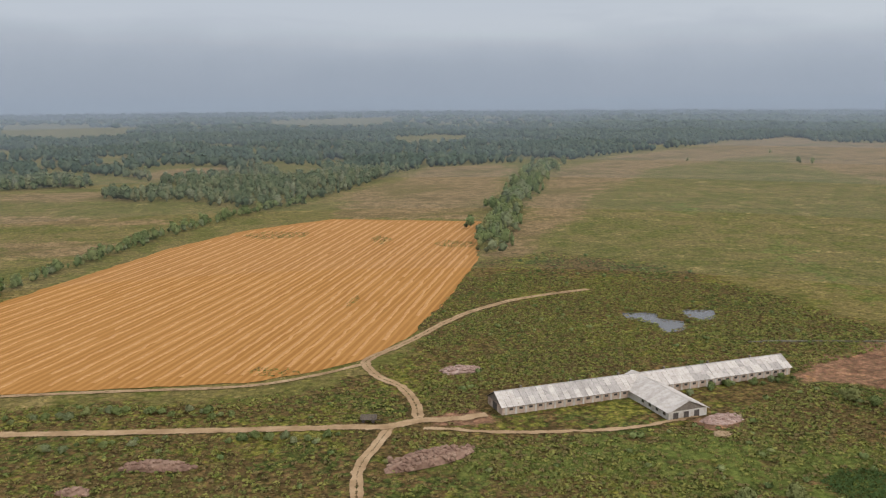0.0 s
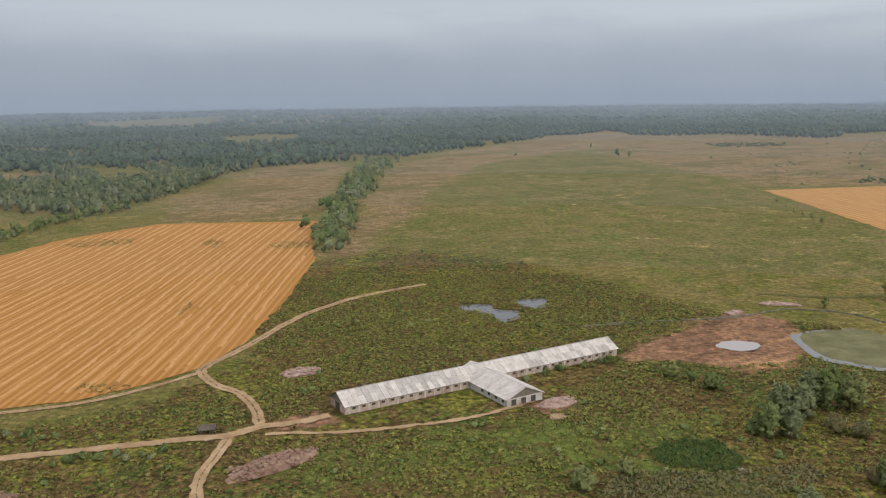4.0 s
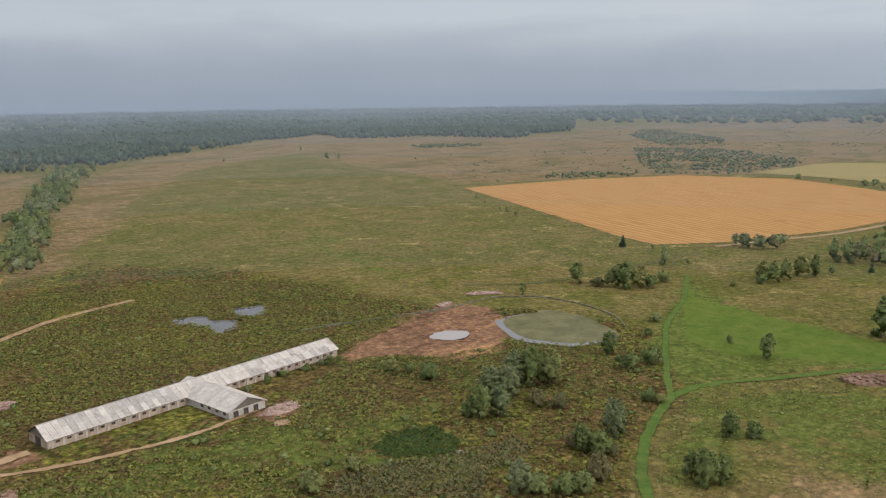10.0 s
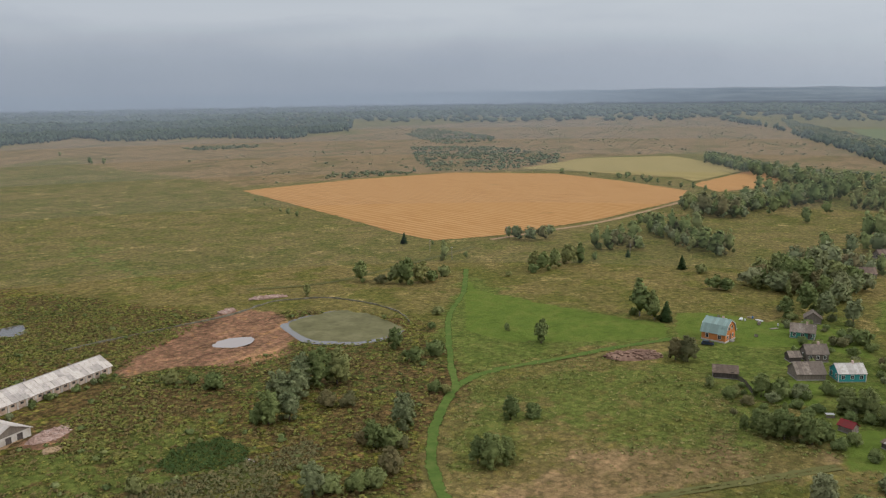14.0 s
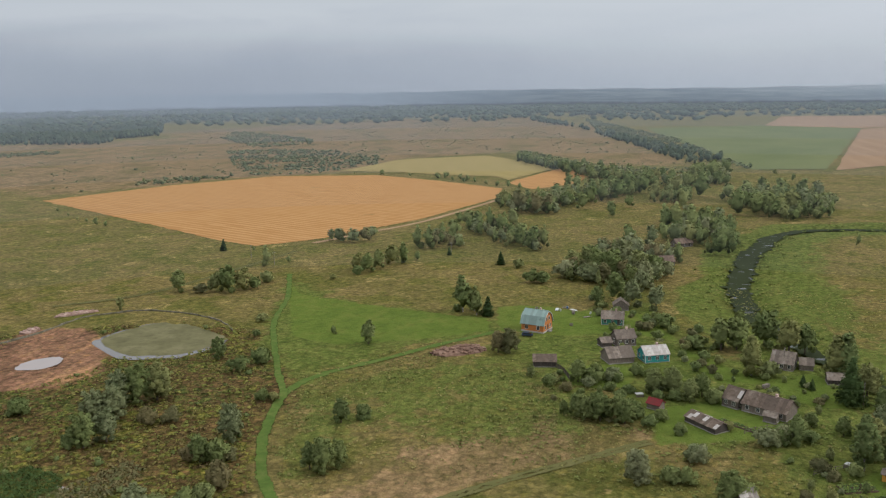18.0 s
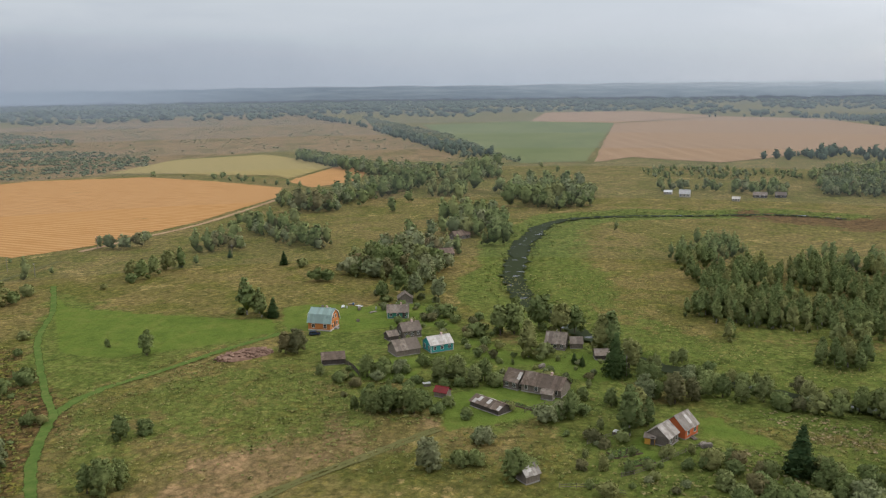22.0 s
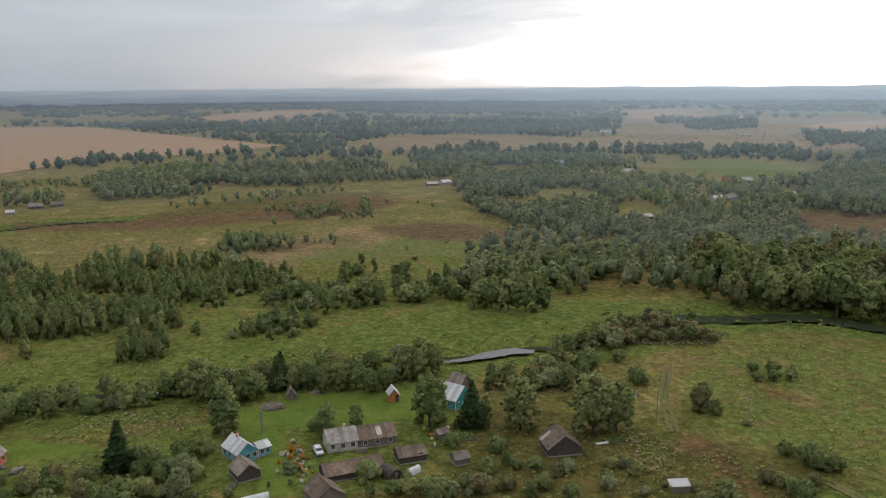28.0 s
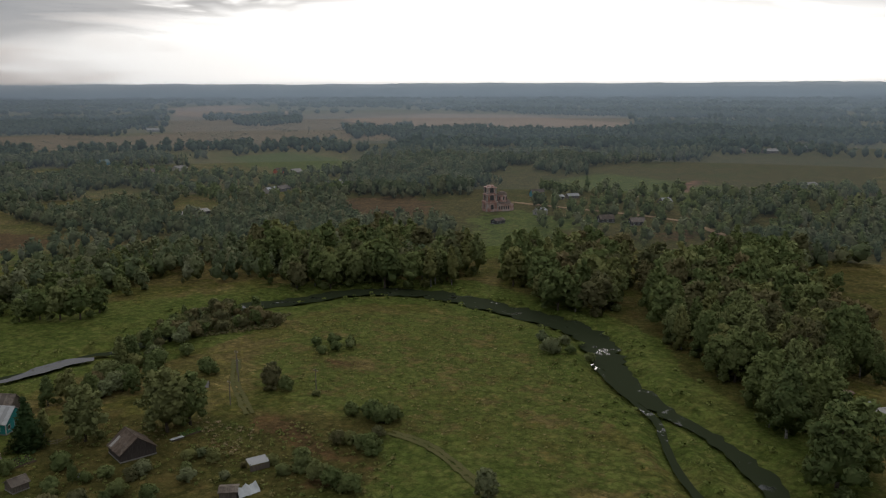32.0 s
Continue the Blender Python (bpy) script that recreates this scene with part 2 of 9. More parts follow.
    dry = n.mix(n.calc("MULTIPLY", n.step(blotch, 0.54, 0.62), 0.7), dry, n.mix(n.step(speck, 0.42, 0.58), (0.13, 0.11, 0.055), (0.2, 0.17, 0.08)))
    dry = n.mix(n.calc("MULTIPLY", n.step(streak, 0.5, 0.62), 0.7), dry, (0.145, 0.145, 0.05))
    mud = n.noise(0.045, 7, rough=0.7, stretch=(2.2, 1, 1), turn=15)
    soil = n.ramp(n.noise(0.12, 7, rough=0.75), [(0.3, (0.11, 0.066, 0.045)), (0.44, (0.25, 0.15, 0.105)), (0.56, (0.34, 0.215, 0.15)), (0.66, (0.46, 0.26, 0.11)), (0.8, (0.17, 0.135, 0.06))])

    soil = n.mix(n.calc("MULTIPLY", n.step(mud, 0.52, 0.6), 0.9), soil, (0.13, 0.08, 0.06))
    soil = n.mix(n.calc("MULTIPLY", n.step(mud, 0.46, 0.38), 0.8), soil, (0.5, 0.32, 0.18))

    def edge(v):
        return n.step(n.calc("ADD", v, n.calc("MULTIPLY", n.calc("SUBTRACT", patchy, 0.5), 1.6)), 0.38, 0.62)

    rank = n.ramp(patchy, [(0.3, (0.075, 0.082, 0.028)), (0.48, (0.115, 0.118, 0.04)), (0.6, (0.15, 0.135, 0.05)), (0.75, (0.18, 0.12, 0.055))])
    rank = n.mix(n.calc("MULTIPLY", n.step(blotch, 0.5, 0.62), 0.6), rank, (0.085, 0.115, 0.03))
    c = n.mix(edge(sp.outputs[2]), meadow, dry)
    c = n.mix(edge(n.attr("rank")), c, rank)
    c = n.mix(edge(sp.outputs[1]), c, scrub)
    c = n.mix(edge(sp.outputs[0]), c, lush)
    c = n.mix(edge(n.attr("brown")), c, brown)
    c = n.mix(edge(n.attr("soil")), c, soil)
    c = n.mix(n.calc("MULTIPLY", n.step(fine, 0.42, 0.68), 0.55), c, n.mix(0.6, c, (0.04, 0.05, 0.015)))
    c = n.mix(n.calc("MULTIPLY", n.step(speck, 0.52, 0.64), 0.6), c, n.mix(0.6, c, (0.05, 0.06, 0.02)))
    c = n.mix(n.calc("MULTIPLY", n.step(speck, 0.46, 0.36), 0.35), c, n.mix(0.5, c, (0.42, 0.37, 0.16)))
    tuft_in, tuft_pick = n.cells(0.55)
    c = n.mix(0.75, c, n.mix(1.0, c, n.ramp(tuft_pick, [(0.0, (0.72, 0.74, 0.7)), (0.5, (1.0, 1.0, 0.95)), (1.0, (1.3, 1.22, 1.2))]), "MULTIPLY"))
    # gaps between tufts darkened in the colour, imitating shade
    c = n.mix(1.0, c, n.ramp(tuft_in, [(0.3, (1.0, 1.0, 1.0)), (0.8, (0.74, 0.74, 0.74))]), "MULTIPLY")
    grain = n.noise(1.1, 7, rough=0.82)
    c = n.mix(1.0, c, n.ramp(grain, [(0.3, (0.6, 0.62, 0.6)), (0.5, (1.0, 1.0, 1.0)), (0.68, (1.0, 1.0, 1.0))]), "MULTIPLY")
    c = n.mix(n.calc("MULTIPLY", n.step(grain, 0.53, 0.68), 0.42), c, n.mix(0.5, c, (0.5, 0.45, 0.22)))
    mown = n.ramp(patchy, [(0.3, (0.085, 0.145, 0.03)), (0.5, (0.112, 0.18, 0.036)), (0.7, (0.155, 0.195, 0.05))])
    mown = n.mix(n.calc("MULTIPLY", n.step(speck, 0.5, 0.62), 0.4), mown, (0.075, 0.11, 0.026))
    c = n.mix(n.calc("MULTIPLY", edge(n.attr("lawn")), 0.88), c, mown)
    n.bump(n.calc("ADD", speck, n.calc("MULTIPLY", fine, 0.5)), 0.9, 1.0)
    return n.done(n.mix(1.0, c, (1.15, 1.01, 0.93), "MULTIPLY"))


def m_stubble(name, turn, period, a, b, dark=0.45, uneven=1.2):
    n = Nodes(name, 0.9, spec=0.03)
    rows = n.wave(period, turn, 2.0)
    big, fine, mid = n.noise(0.012, 5), n.noise(0.9, 4), n.noise(0.25, 4, stretch=(8, 1, 1), turn=turn)
    c = n.mix(n.step(n.calc("ADD", rows, n.calc("MULTIPLY", n.calc("SUBTRACT", mid, 0.5), uneven)), dark, dark + 0.4), a, b)
    c = n.mix(n.calc("MULTIPLY", n.step(big, 0.35, 0.7), 0.5), c, n.mix(0.5, a, b))
    c = n.mix(n.calc("MULTIPLY", n.step(n.noise(0.05, 6, rough=0.7), 0.5, 0.72), 0.35), c, b)
    c = n.mix(n.calc("MULTIPLY", n.step(n.noise(0.02, 6, rough=0.65), 0.66, 0.74), 0.6), c, (0.16, 0.15, 0.06))
    c = n.mix(n.calc("MULTIPLY", fine, 0.3), c, (0.15, 0.09, 0.035))
    n.bump(n.calc("ADD", n.calc("MULTIPLY", rows, 0.4), fine), 0.3, 0.15)
    return n.done(c)


def m_mottled(name, stops, scale=0.05, rough=0.9, fine=0.7, relief=0.4, where="World", detail=5.0):
    n = Nodes(name, rough, spec=0.03 if rough > 0.55 else 0.25)
    f = n.noise(fine, 4, where)
    c = n.ramp(n.noise(scale, detail, where, 0.6), stops)
    c = n.mix(n.calc("MULTIPLY", n.step(f, 0.45, 0.75), 0.4), c, n.mix(0.55, c, (0.02, 0.02, 0.015)))
    n.bump(f, relief, 0.2)
    return n.done(c)


def m_track(name, stops, scale=0.15, fray=1.3):
    """Worn earth or grass that thins out towards its verges."""
    n = Nodes(name, 0.92, spec=0.03)
    f = n.noise(0.8, 5, rough=0.7)
    c = n.ramp(n.noise(scale, 6, rough=0.65), stops)
    c = n.mix(n.calc("MULTIPLY", n.step(f, 0.45, 0.7), 0.4), c, n.mix(0.5, c, (0.06, 0.05, 0.025)))
    n.bump(f, 0.4, 0.15)
    ragged_in = n.calc("ADD", n.attr("mid"), n.calc("MULTIPLY_ADD", n.noise(0.55, 6, rough=0.75), fray, -0.5 * fray))
    clear = n.t.nodes.new("ShaderNodeBsdfTransparent")
    both = n.t.nodes.new("ShaderNodeMixShader")
    n.t.links.new(n.step(ragged_in, 0.3, 0.55), both.inputs[0])
    n.t.links.new(clear.outputs[0], both.inputs[1])
    n.t.links.new(n.b.outputs[0], both.inputs[2])
    n.t.links.new(both.outputs[0], n.t.nodes["Material Output"].inputs[0])
    return n.done(c)


def m_foliage(name, stops, tips):
    n = Nodes(name, 0.85, spec=0.04)
    n.gain = 1.55
    r = n.calc("FRACT", n.calc("ADD", n.random(), n.attr("tint")))
    c = n.ramp(r, stops)
    c = n.mix(n.calc("MULTIPLY", n.island(), 0.6), c, n.mix(0.6, c, tips))
    c = n.mix(n.calc("MULTIPLY", n.step(n.noise(0.6, 3), 0.45, 0.7), 0.3), c, (0.03, 0.04, 0.015))
    tr = n.t.nodes.new("ShaderNodeBsdfTranslucent")
    n.t.links.new(n.mix(0.5, c, (0.14, 0.155, 0.055)), tr.inputs[0])
    both = n.t.nodes.new("ShaderNodeMixShader")
    both.inputs[0].default_value = 0.42
    out = n.t.nodes["Material Output"]
    n.t.links.new(n.b.outputs[0], both.inputs[1])
    n.t.links.new(tr.outputs[0], both.inputs[2])
    n.t.links.new(both.outputs[0], out.inputs[0])
    return n.done(c)


def m_water(name, colour, scum=None, amount=0.5, scale=0.07):
    n = Nodes(name, 0.06, spec=0.5)
    n.b.inputs["IOR"].default_value = 1.33
    n.bump(n.noise(0.9, 3), 0.05, 0.1)
    c = colour
    if scum:
        s = n.step(n.noise(scale, 6, rough=0.65), 0.62 - 0.35 * amount, 0.66 - 0.35 * amount)
        c = n.mix(s, colour, scum)
        n.put(n.calc("MULTIPLY_ADD", s, 0.85, 0.06), n.b.inputs["Roughness"])
        n.put(n.calc("MULTIPLY_ADD", s, -0.47, 0.5), n.b.inputs["Specular IOR Level"])
    return n.done(c)


def m_boards(name, base, worn, plank=0.18, axis="X", rough=0.85):
    """Weathered boarding: tint per object, streaks along the boards, stains."""
    n = Nodes(name, rough, spec=0.2)
    st = (0.15, 0.15, 2.5) if axis == "Z" else (2.5, 0.15, 0.15)
    grain = n.noise(1.6, 5, "Object", stretch=st)
    stain = n.noise(0.45, 5, "Object")
    c = n.mix(n.step(grain, 0.35, 0.7), base, worn)
    c = n.mix(n.calc("MULTIPLY", n.step(stain, 0.5, 0.75), 0.6), c, n.mix(0.6, worn, (0.03, 0.025, 0.02)))
    c = n.mix(n.calc("MULTIPLY", n.random(), 0.3), c, n.mix(0.5, c, (0.05, 0.045, 0.04)))
    n.bump(grain, 0.5, 0.03)
    return n.done(c)


def m_sheet(name, base, worn, streak, vary=0.7):
    """Roofing sheets: stains, lichen, rust runs and a tint for each sheet."""
    n = Nodes(name, 0.8, spec=0.1)
    flow = n.noise(0.9, 6, "World", rough=0.7)
    patch = n.noise(0.3, 6, "World", rough=0.7)
    c = n.mix(n.step(flow, 0.42, 0.62), base, worn)
    c = n.mix(n.calc("MULTIPLY", n.step(patch, 0.5, 0.66), 0.75), c, streak)
    c = n.mix(n.calc("MULTIPLY", n.step(patch, 0.42, 0.3), 0.6), c, n.mix(0.55, worn, (0.04, 0.035, 0.03)))
    c = n.mix(n.calc("MULTIPLY", n.step(n.random(), 0.3, 0.95), vary), c, n.mix(0.35, worn, (0.06, 0.05, 0.045)))
    n.bump(flow, 0.3, 0.04)
    return n.done(c)


GROUND = m_ground()
STUBBLE_1 = m_stubble("straw_stubble_rows", 78.0, 2.8, (0.385, 0.175, 0.047), (0.52, 0.262, 0.085))
STUBBLE_2 = m_stubble("straw_stubble_ochre", -94.7, 5.5, (0.44, 0.22, 0.074), (0.57, 0.325, 0.13), 0.42, 3.0)
STUBBLE_FAR = m_stubble("far_stubble", 20, 30.0, (0.34, 0.215, 0.12), (0.40, 0.265, 0.155), 0.6)
HAY = m_stubble("mown_hay", -38, 12.0, (0.27, 0.22, 0.07), (0.46, 0.365, 0.155), 0.45, 0.8)
FIELD_GREEN = m_mottled("green_crop", [(0.3, (0.125, 0.155, 0.05)), (0.7, (0.185, 0.20, 0.075))], 0.01)
DIRT = m_mottled("pale_dirt", [(0.3, (0.27, 0.175, 0.095)), (0.55, (0.38, 0.265, 0.16)), (0.75, (0.46, 0.345, 0.225))], 0.15)
PATH_GREEN = m_track("trodden_grass", [(0.3, (0.07, 0.12, 0.026)), (0.5, (0.10, 0.155, 0.034)), (0.7, (0.15, 0.175, 0.05))], 0.25, 1.6)
PATH_FAINT = m_track("worn_grass", [(0.3, (0.115, 0.12, 0.04)), (0.7, (0.165, 0.15, 0.062))], 0.2, 2.6)
TRACK = m_track("rutted_dirt", [(0.3, (0.29, 0.185, 0.10)), (0.55, (0.42, 0.285, 0.165)), (0.75, (0.5, 0.36, 0.225))])
WATER = m_water("dark_water", (0.09, 0.083, 0.078))
WATER_POND = m_water("pond_water", (0.16, 0.15, 0.14))
POND_SCUM = m_mottled("pond_scum", [(0.3, (0.125, 0.118, 0.058)), (0.5, (0.165, 0.155, 0.078)), (0.7, (0.215, 0.195, 0.105))], 0.12, rough=0.75, fine=0.5, relief=0.05)
WATER_PALE = m_water("muddy_water", (0.36, 0.31, 0.285))
WATER_WEED = m_water("weedy_river", (0.026, 0.03, 0.024), (0.04, 0.05, 0.025), 0.68, 0.16)
LEAF_BROAD = m_foliage("leaves_broad", [(0.0, (0.07, 0.098, 0.036)), (0.35, (0.095, 0.125, 0.044)), (0.6, (0.125, 0.152, 0.054)), (0.8, (0.15, 0.168, 0.07)), (1.0, (0.168, 0.162, 0.06))], (0.25, 0.27, 0.11))
LEAF_BIRCH = m_foliage("leaves_birch", [(0.0, (0.085, 0.118, 0.044)), (0.6, (0.115, 0.148, 0.055)), (1.0, (0.19, 0.185, 0.07))], (0.25, 0.27, 0.11))
LEAF_WILLOW = m_foliage("leaves_willow", [(0.0, (0.098, 0.12, 0.056)), (0.6, (0.135, 0.155, 0.074)), (1.0, (0.18, 0.182, 0.095))], (0.3, 0.31, 0.18))
LEAF_SPRUCE = m_foliage("needles_spruce", [(0.0, (0.0203, 0.0406, 0.0174)), (1.0, (0.0406, 0.0653, 0.0232))], (0.0725, 0.102, 0.0362))
LEAF_DULL = m_foliage("leaves_brown", [(0.0, (0.085, 0.092, 0.045)), (0.6, (0.125, 0.115, 0.055)), (1.0, (0.16, 0.122, 0.06))], (0.22, 0.19, 0.095))
# bluer than near leaves; distance haze is partly put into these two colours
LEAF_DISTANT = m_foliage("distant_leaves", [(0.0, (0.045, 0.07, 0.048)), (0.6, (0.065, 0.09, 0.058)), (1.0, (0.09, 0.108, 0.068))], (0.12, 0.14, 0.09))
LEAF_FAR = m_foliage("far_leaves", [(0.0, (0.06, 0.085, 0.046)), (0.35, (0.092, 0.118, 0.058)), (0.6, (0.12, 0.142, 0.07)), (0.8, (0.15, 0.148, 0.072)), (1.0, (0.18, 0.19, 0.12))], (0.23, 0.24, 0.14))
WEED = m_foliage("weed_leaves", [(0.0, (0.07, 0.095, 0.028)), (0.25, (0.13, 0.155, 0.036)), (0.45, (0.145, 0.10, 0.05)), (0.65, (0.115, 0.08, 0.042)), (0.8, (0.17, 0.175, 0.044)), (1.0, (0.21, 0.20, 0.055))], (0.23, 0.20, 0.065))
BARK = m_mottled("bark", [(0.3, (0.07, 0.055, 0.04)), (0.7, (0.15, 0.125, 0.10))], 1.5)
BARK_BIRCH = m_mottled("birch_bark", [(0.35, (0.08, 0.07, 0.06)), (0.5, (0.33, 0.31, 0.28)), (0.8, (0.45, 0.43, 0.4))], 1.8)


# ---- plan: outlines in metres, x and y ----
FIELDS = {
    "stubble_field_1": [(-173, 231), (-128, 238), (-101, 242), (-60, 247), (-40, 258), (-25, 271), (-11, 300), (1, 351), (18, 438), (26, 579), (-33, 587), (-76, 594), (-103, 568), (-125, 545), (-155, 480), (-173, 406), (-186, 350), (-211, 259)],
    "stubble_field_2": [(402, 655), (533, 652), (638, 624), (693, 536), (675, 446), (646, 363), (589, 335), (462, 324), (377, 331), (338, 348), (341, 380), (365, 485)],
    "stubble_field_3": [(691, 383), (844, 402), (856, 356), (706, 324), (652, 338)],
    "hay_field": [(712, 602), (869, 626), (960, 565), (901, 477), (850, 406), (709, 392), (732, 418), (726, 537)],
    "far_green_field": [(1741, 639), (1912, 455), (1892, 249), (940, 153), (906, 217), (1132, 337)],
    "far_stubble_1": [(1822, 241), (2197, 28), (2079, -175), (1660, -268), (1220, -369), (1127, -241), (1103, -94), (951, 12), (1002, 111), (933, 143)],
    "far_stubble_2": [(2486, 529), (2608, 289), (2234, 28), (1848, 245), (1912, 439)],
    "far_stubble_3": [(2565, -526), (2916, -726), (2878, -1004), (2689, -989), (2151, -591), (2109, -473)],
    "far_stubble_4": [(2595, -559), (3075, -864), (3035, -1107), (2469, -847), (2154, -533)],
    "far_stubble_5": [(2210, -1768), (2356, -2095), (2184, -2164), (1851, -1688), (1907, -1555)],
    "far_stubble_6": [(1762, -1422), (2040, -1708), (1686, -1786), (1537, -1628), (1577, -1369)],
    "far_stubble_7": [(1239, -1454), (1254, -1824), (987, -1843), (810, -1692), (594, -1585), (539, -1315), (738, -1318), (890, -1296), (1037, -1283)],
}
LUSH = [
    [(222, 224), (282, 271), (272, 241), (271, 202), (274, 155), (256, 146), (234, 158), (191, 171), (170, 166), (185, 187)],
    [(224, 131), (276, 146), (325, 119), (284, 87), (265, 62), (265, 34), (243, 21), (213, 39), (193, 56), (212, 82), (223, 107)],
    [(234, 56), (255, 29), (225, 22), (226, 0), (210, -20), (219, -65), (212, -101), (169, -82), (165, 31), (188, 35), (201, 46)],
    [(217, -51), (215, -72), (208, -93), (192, -113), (173, -99), (154, -77), (153, -61), (166, -36)],
    [(112, -149), (103, -159), (84, -156), (66, -149), (62, -140), (88, -123), (99, -130)],
    [(268, -86), (301, -160), (271, -194), (249, -233), (211, -283), (210, -251), (217, -179), (232, -145), (237, -87), (239, -37), (257, 5), (291, 5), (284, -45)],
    [(465, 106), (514, 83), (396, 60), (320, 38), (275, 8), (254, -17), (275, -18), (301, 9), (323, 32), (328, 62), (362, 83)],
    [(723, -655), (713, -738), (585, -704), (507, -619), (547, -588), (619, -597)],
    [(265, -438), (264, -475), (220, -467), (191, -468), (202, -437), (204, -388), (189, -338), (195, -331), (230, -381)],
    [(313, -640), (303, -708), (235, -689), (177, -679), (164, -602), (161, -540), (211, -597), (281, -593)],
]
LUSH_SOFT = [
    [(184, -166), (206, -211), (195, -242), (141, -258), (93, -226), (58, -174), (40, -155), (71, -134), (102, -152), (124, -154), (152, -140)],
    [(339, 106), (294, 39), (274, -17), (264, -92), (233, -117), (236, -82), (251, -15), (285, 56)],
    [(282, -126), (274, -220), (245, -196), (233, -123), (245, -91)],
    [(167, 672), (202, 700), (211, 629), (183, 592), (160, 607)],
    [(182, 553), (207, 487), (190, 359), (168, 317), (162, 344), (168, 422)],
    [(410, -102), (430, -159), (457, -236), (359, -257), (333, -185), (375, -111)],
    [(318, 5), (367, -83), (364, -162), (387, -276), (278, -200), (251, -92), (257, 5)],
    [(-21, 189), (12, 202), (71, 214), (115, 198), (105, 145)],
    [(167, 169), (207, 160), (251, 128), (224, 88), (185, 71), (157, 120), (120, 121)],
]
LAWNS = [
    [(282, 270), (264, 246), (265, 199), (271, 157), (256, 149), (234, 166), (216, 184), (215, 205)],
    [(212, -49), (218, -64), (214, -85), (201, -103), (186, -97), (187, -85), (193, -64), (197, -56), (182, -54), (167, -52), (160, -46), (164, -42), (184, -46), (194, -46)],
    [(287, 163), (296, 156), (300, 127), (308, 113), (291, 98), (279, 88), (279, 102), (274, 112), (264, 126), (258, 146)],
    [(228, 109), (244, 98), (243, 89), (227, 85), (220, 91), (220, 100)],
    [(215, 73), (229, 59), (222, 50), (223, 40), (213, 38), (206, 46), (190, 64)],
    [(273, 86), (256, 62), (251, 50), (243, 63), (256, 78)],
    [(250, 55), (266, 42), (256, 33), (239, 29), (237, 38), (245, 48)],
    [(200, 19), (208, 13), (194, 15), (193, 9), (186, 11), (190, 18)],
    [(220, 4), (221, -2), (211, -2), (204, 3)],
    [(218, 3), (208, -15), (204, -15), (204, -7), (208, 2)],
]
TALL_GRASS = [
    [(228, -10), (225, -38), (216, -48), (207, -34), (212, -15)],
    [(201, -5), (201, -19), (182, -25), (172, -19), (182, -5)],
    [(165, -121), (158, -133), (138, -134), (134, -120), (153, -116)],
]
RANK = [
    [(770, -928), (182, -1598), (39, -406), (117, -400), (191, -321), (315, -370)],
    [(114, -270), (118, -329), (39, -406), (11, -174), (26, -164), (46, -197)],
    [(184, -95), (175, -127), (153, -137), (127, -156), (106, -160), (99, -151), (141, -73)],
    [(198, -105), (154, -138), (105, -143), (90, -122), (153, -80)],
    [(579, -54), (640, -139), (654, -225), (629, -281), (555, -227), (576, -162), (523, -114), (535, -61)],
    [(408, -455), (313, -515), (250, -411), (322, -378)],
    [(223, -429), (139, -482), (121, -414), (177, -378)],
]
BROWN = [
    [(602, -3), (585, -51), (577, -133), (624, -250), (613, -269), (560, -250), (524, -178), (528, -121), (528, -71), (561, -14)],
    [(478, -191), (466, -241), (431, -259), (394, -266), (406, -215), (428, -191)],
    [(583, -154), (595, -203), (546, -202), (527, -150)],
    [(391, -459), (366, -492), (322, -485), (287, -438), (304, -409), (344, -410)],
    [(164, -182), (150, -191), (142, -184), (152, -179)],
    [(144, -142), (132, -147), (115, -140), (122, -135), (135, -135)],
    [(112, -133), (105, -143), (102, -128), (107, -126)],
    [(150, -448), (135, -467), (129, -438), (140, -427)],
    [(314, -250), (313, -266), (295, -264), (293, -247)],
]
SCRUB = [
    [(-169, 225), (-77, 230), (-37, 241), (-17, 268), (-5, 301), (15, 338), (34, 440), (66, 459), (107, 438), (131, 377), (140, 335), (162, 305), (92, 166), (-129, 168)],
    [(29, 448), (59, 473), (128, 406), (147, 338), (164, 288), (192, 273), (217, 243), (211, 213), (179, 177), (138, 145), (120, 123), (-8, 191), (-8, 370)],
    [(138, 228), (168, 238), (211, 211), (171, 168), (139, 145), (122, 126), (99, 168)],
]
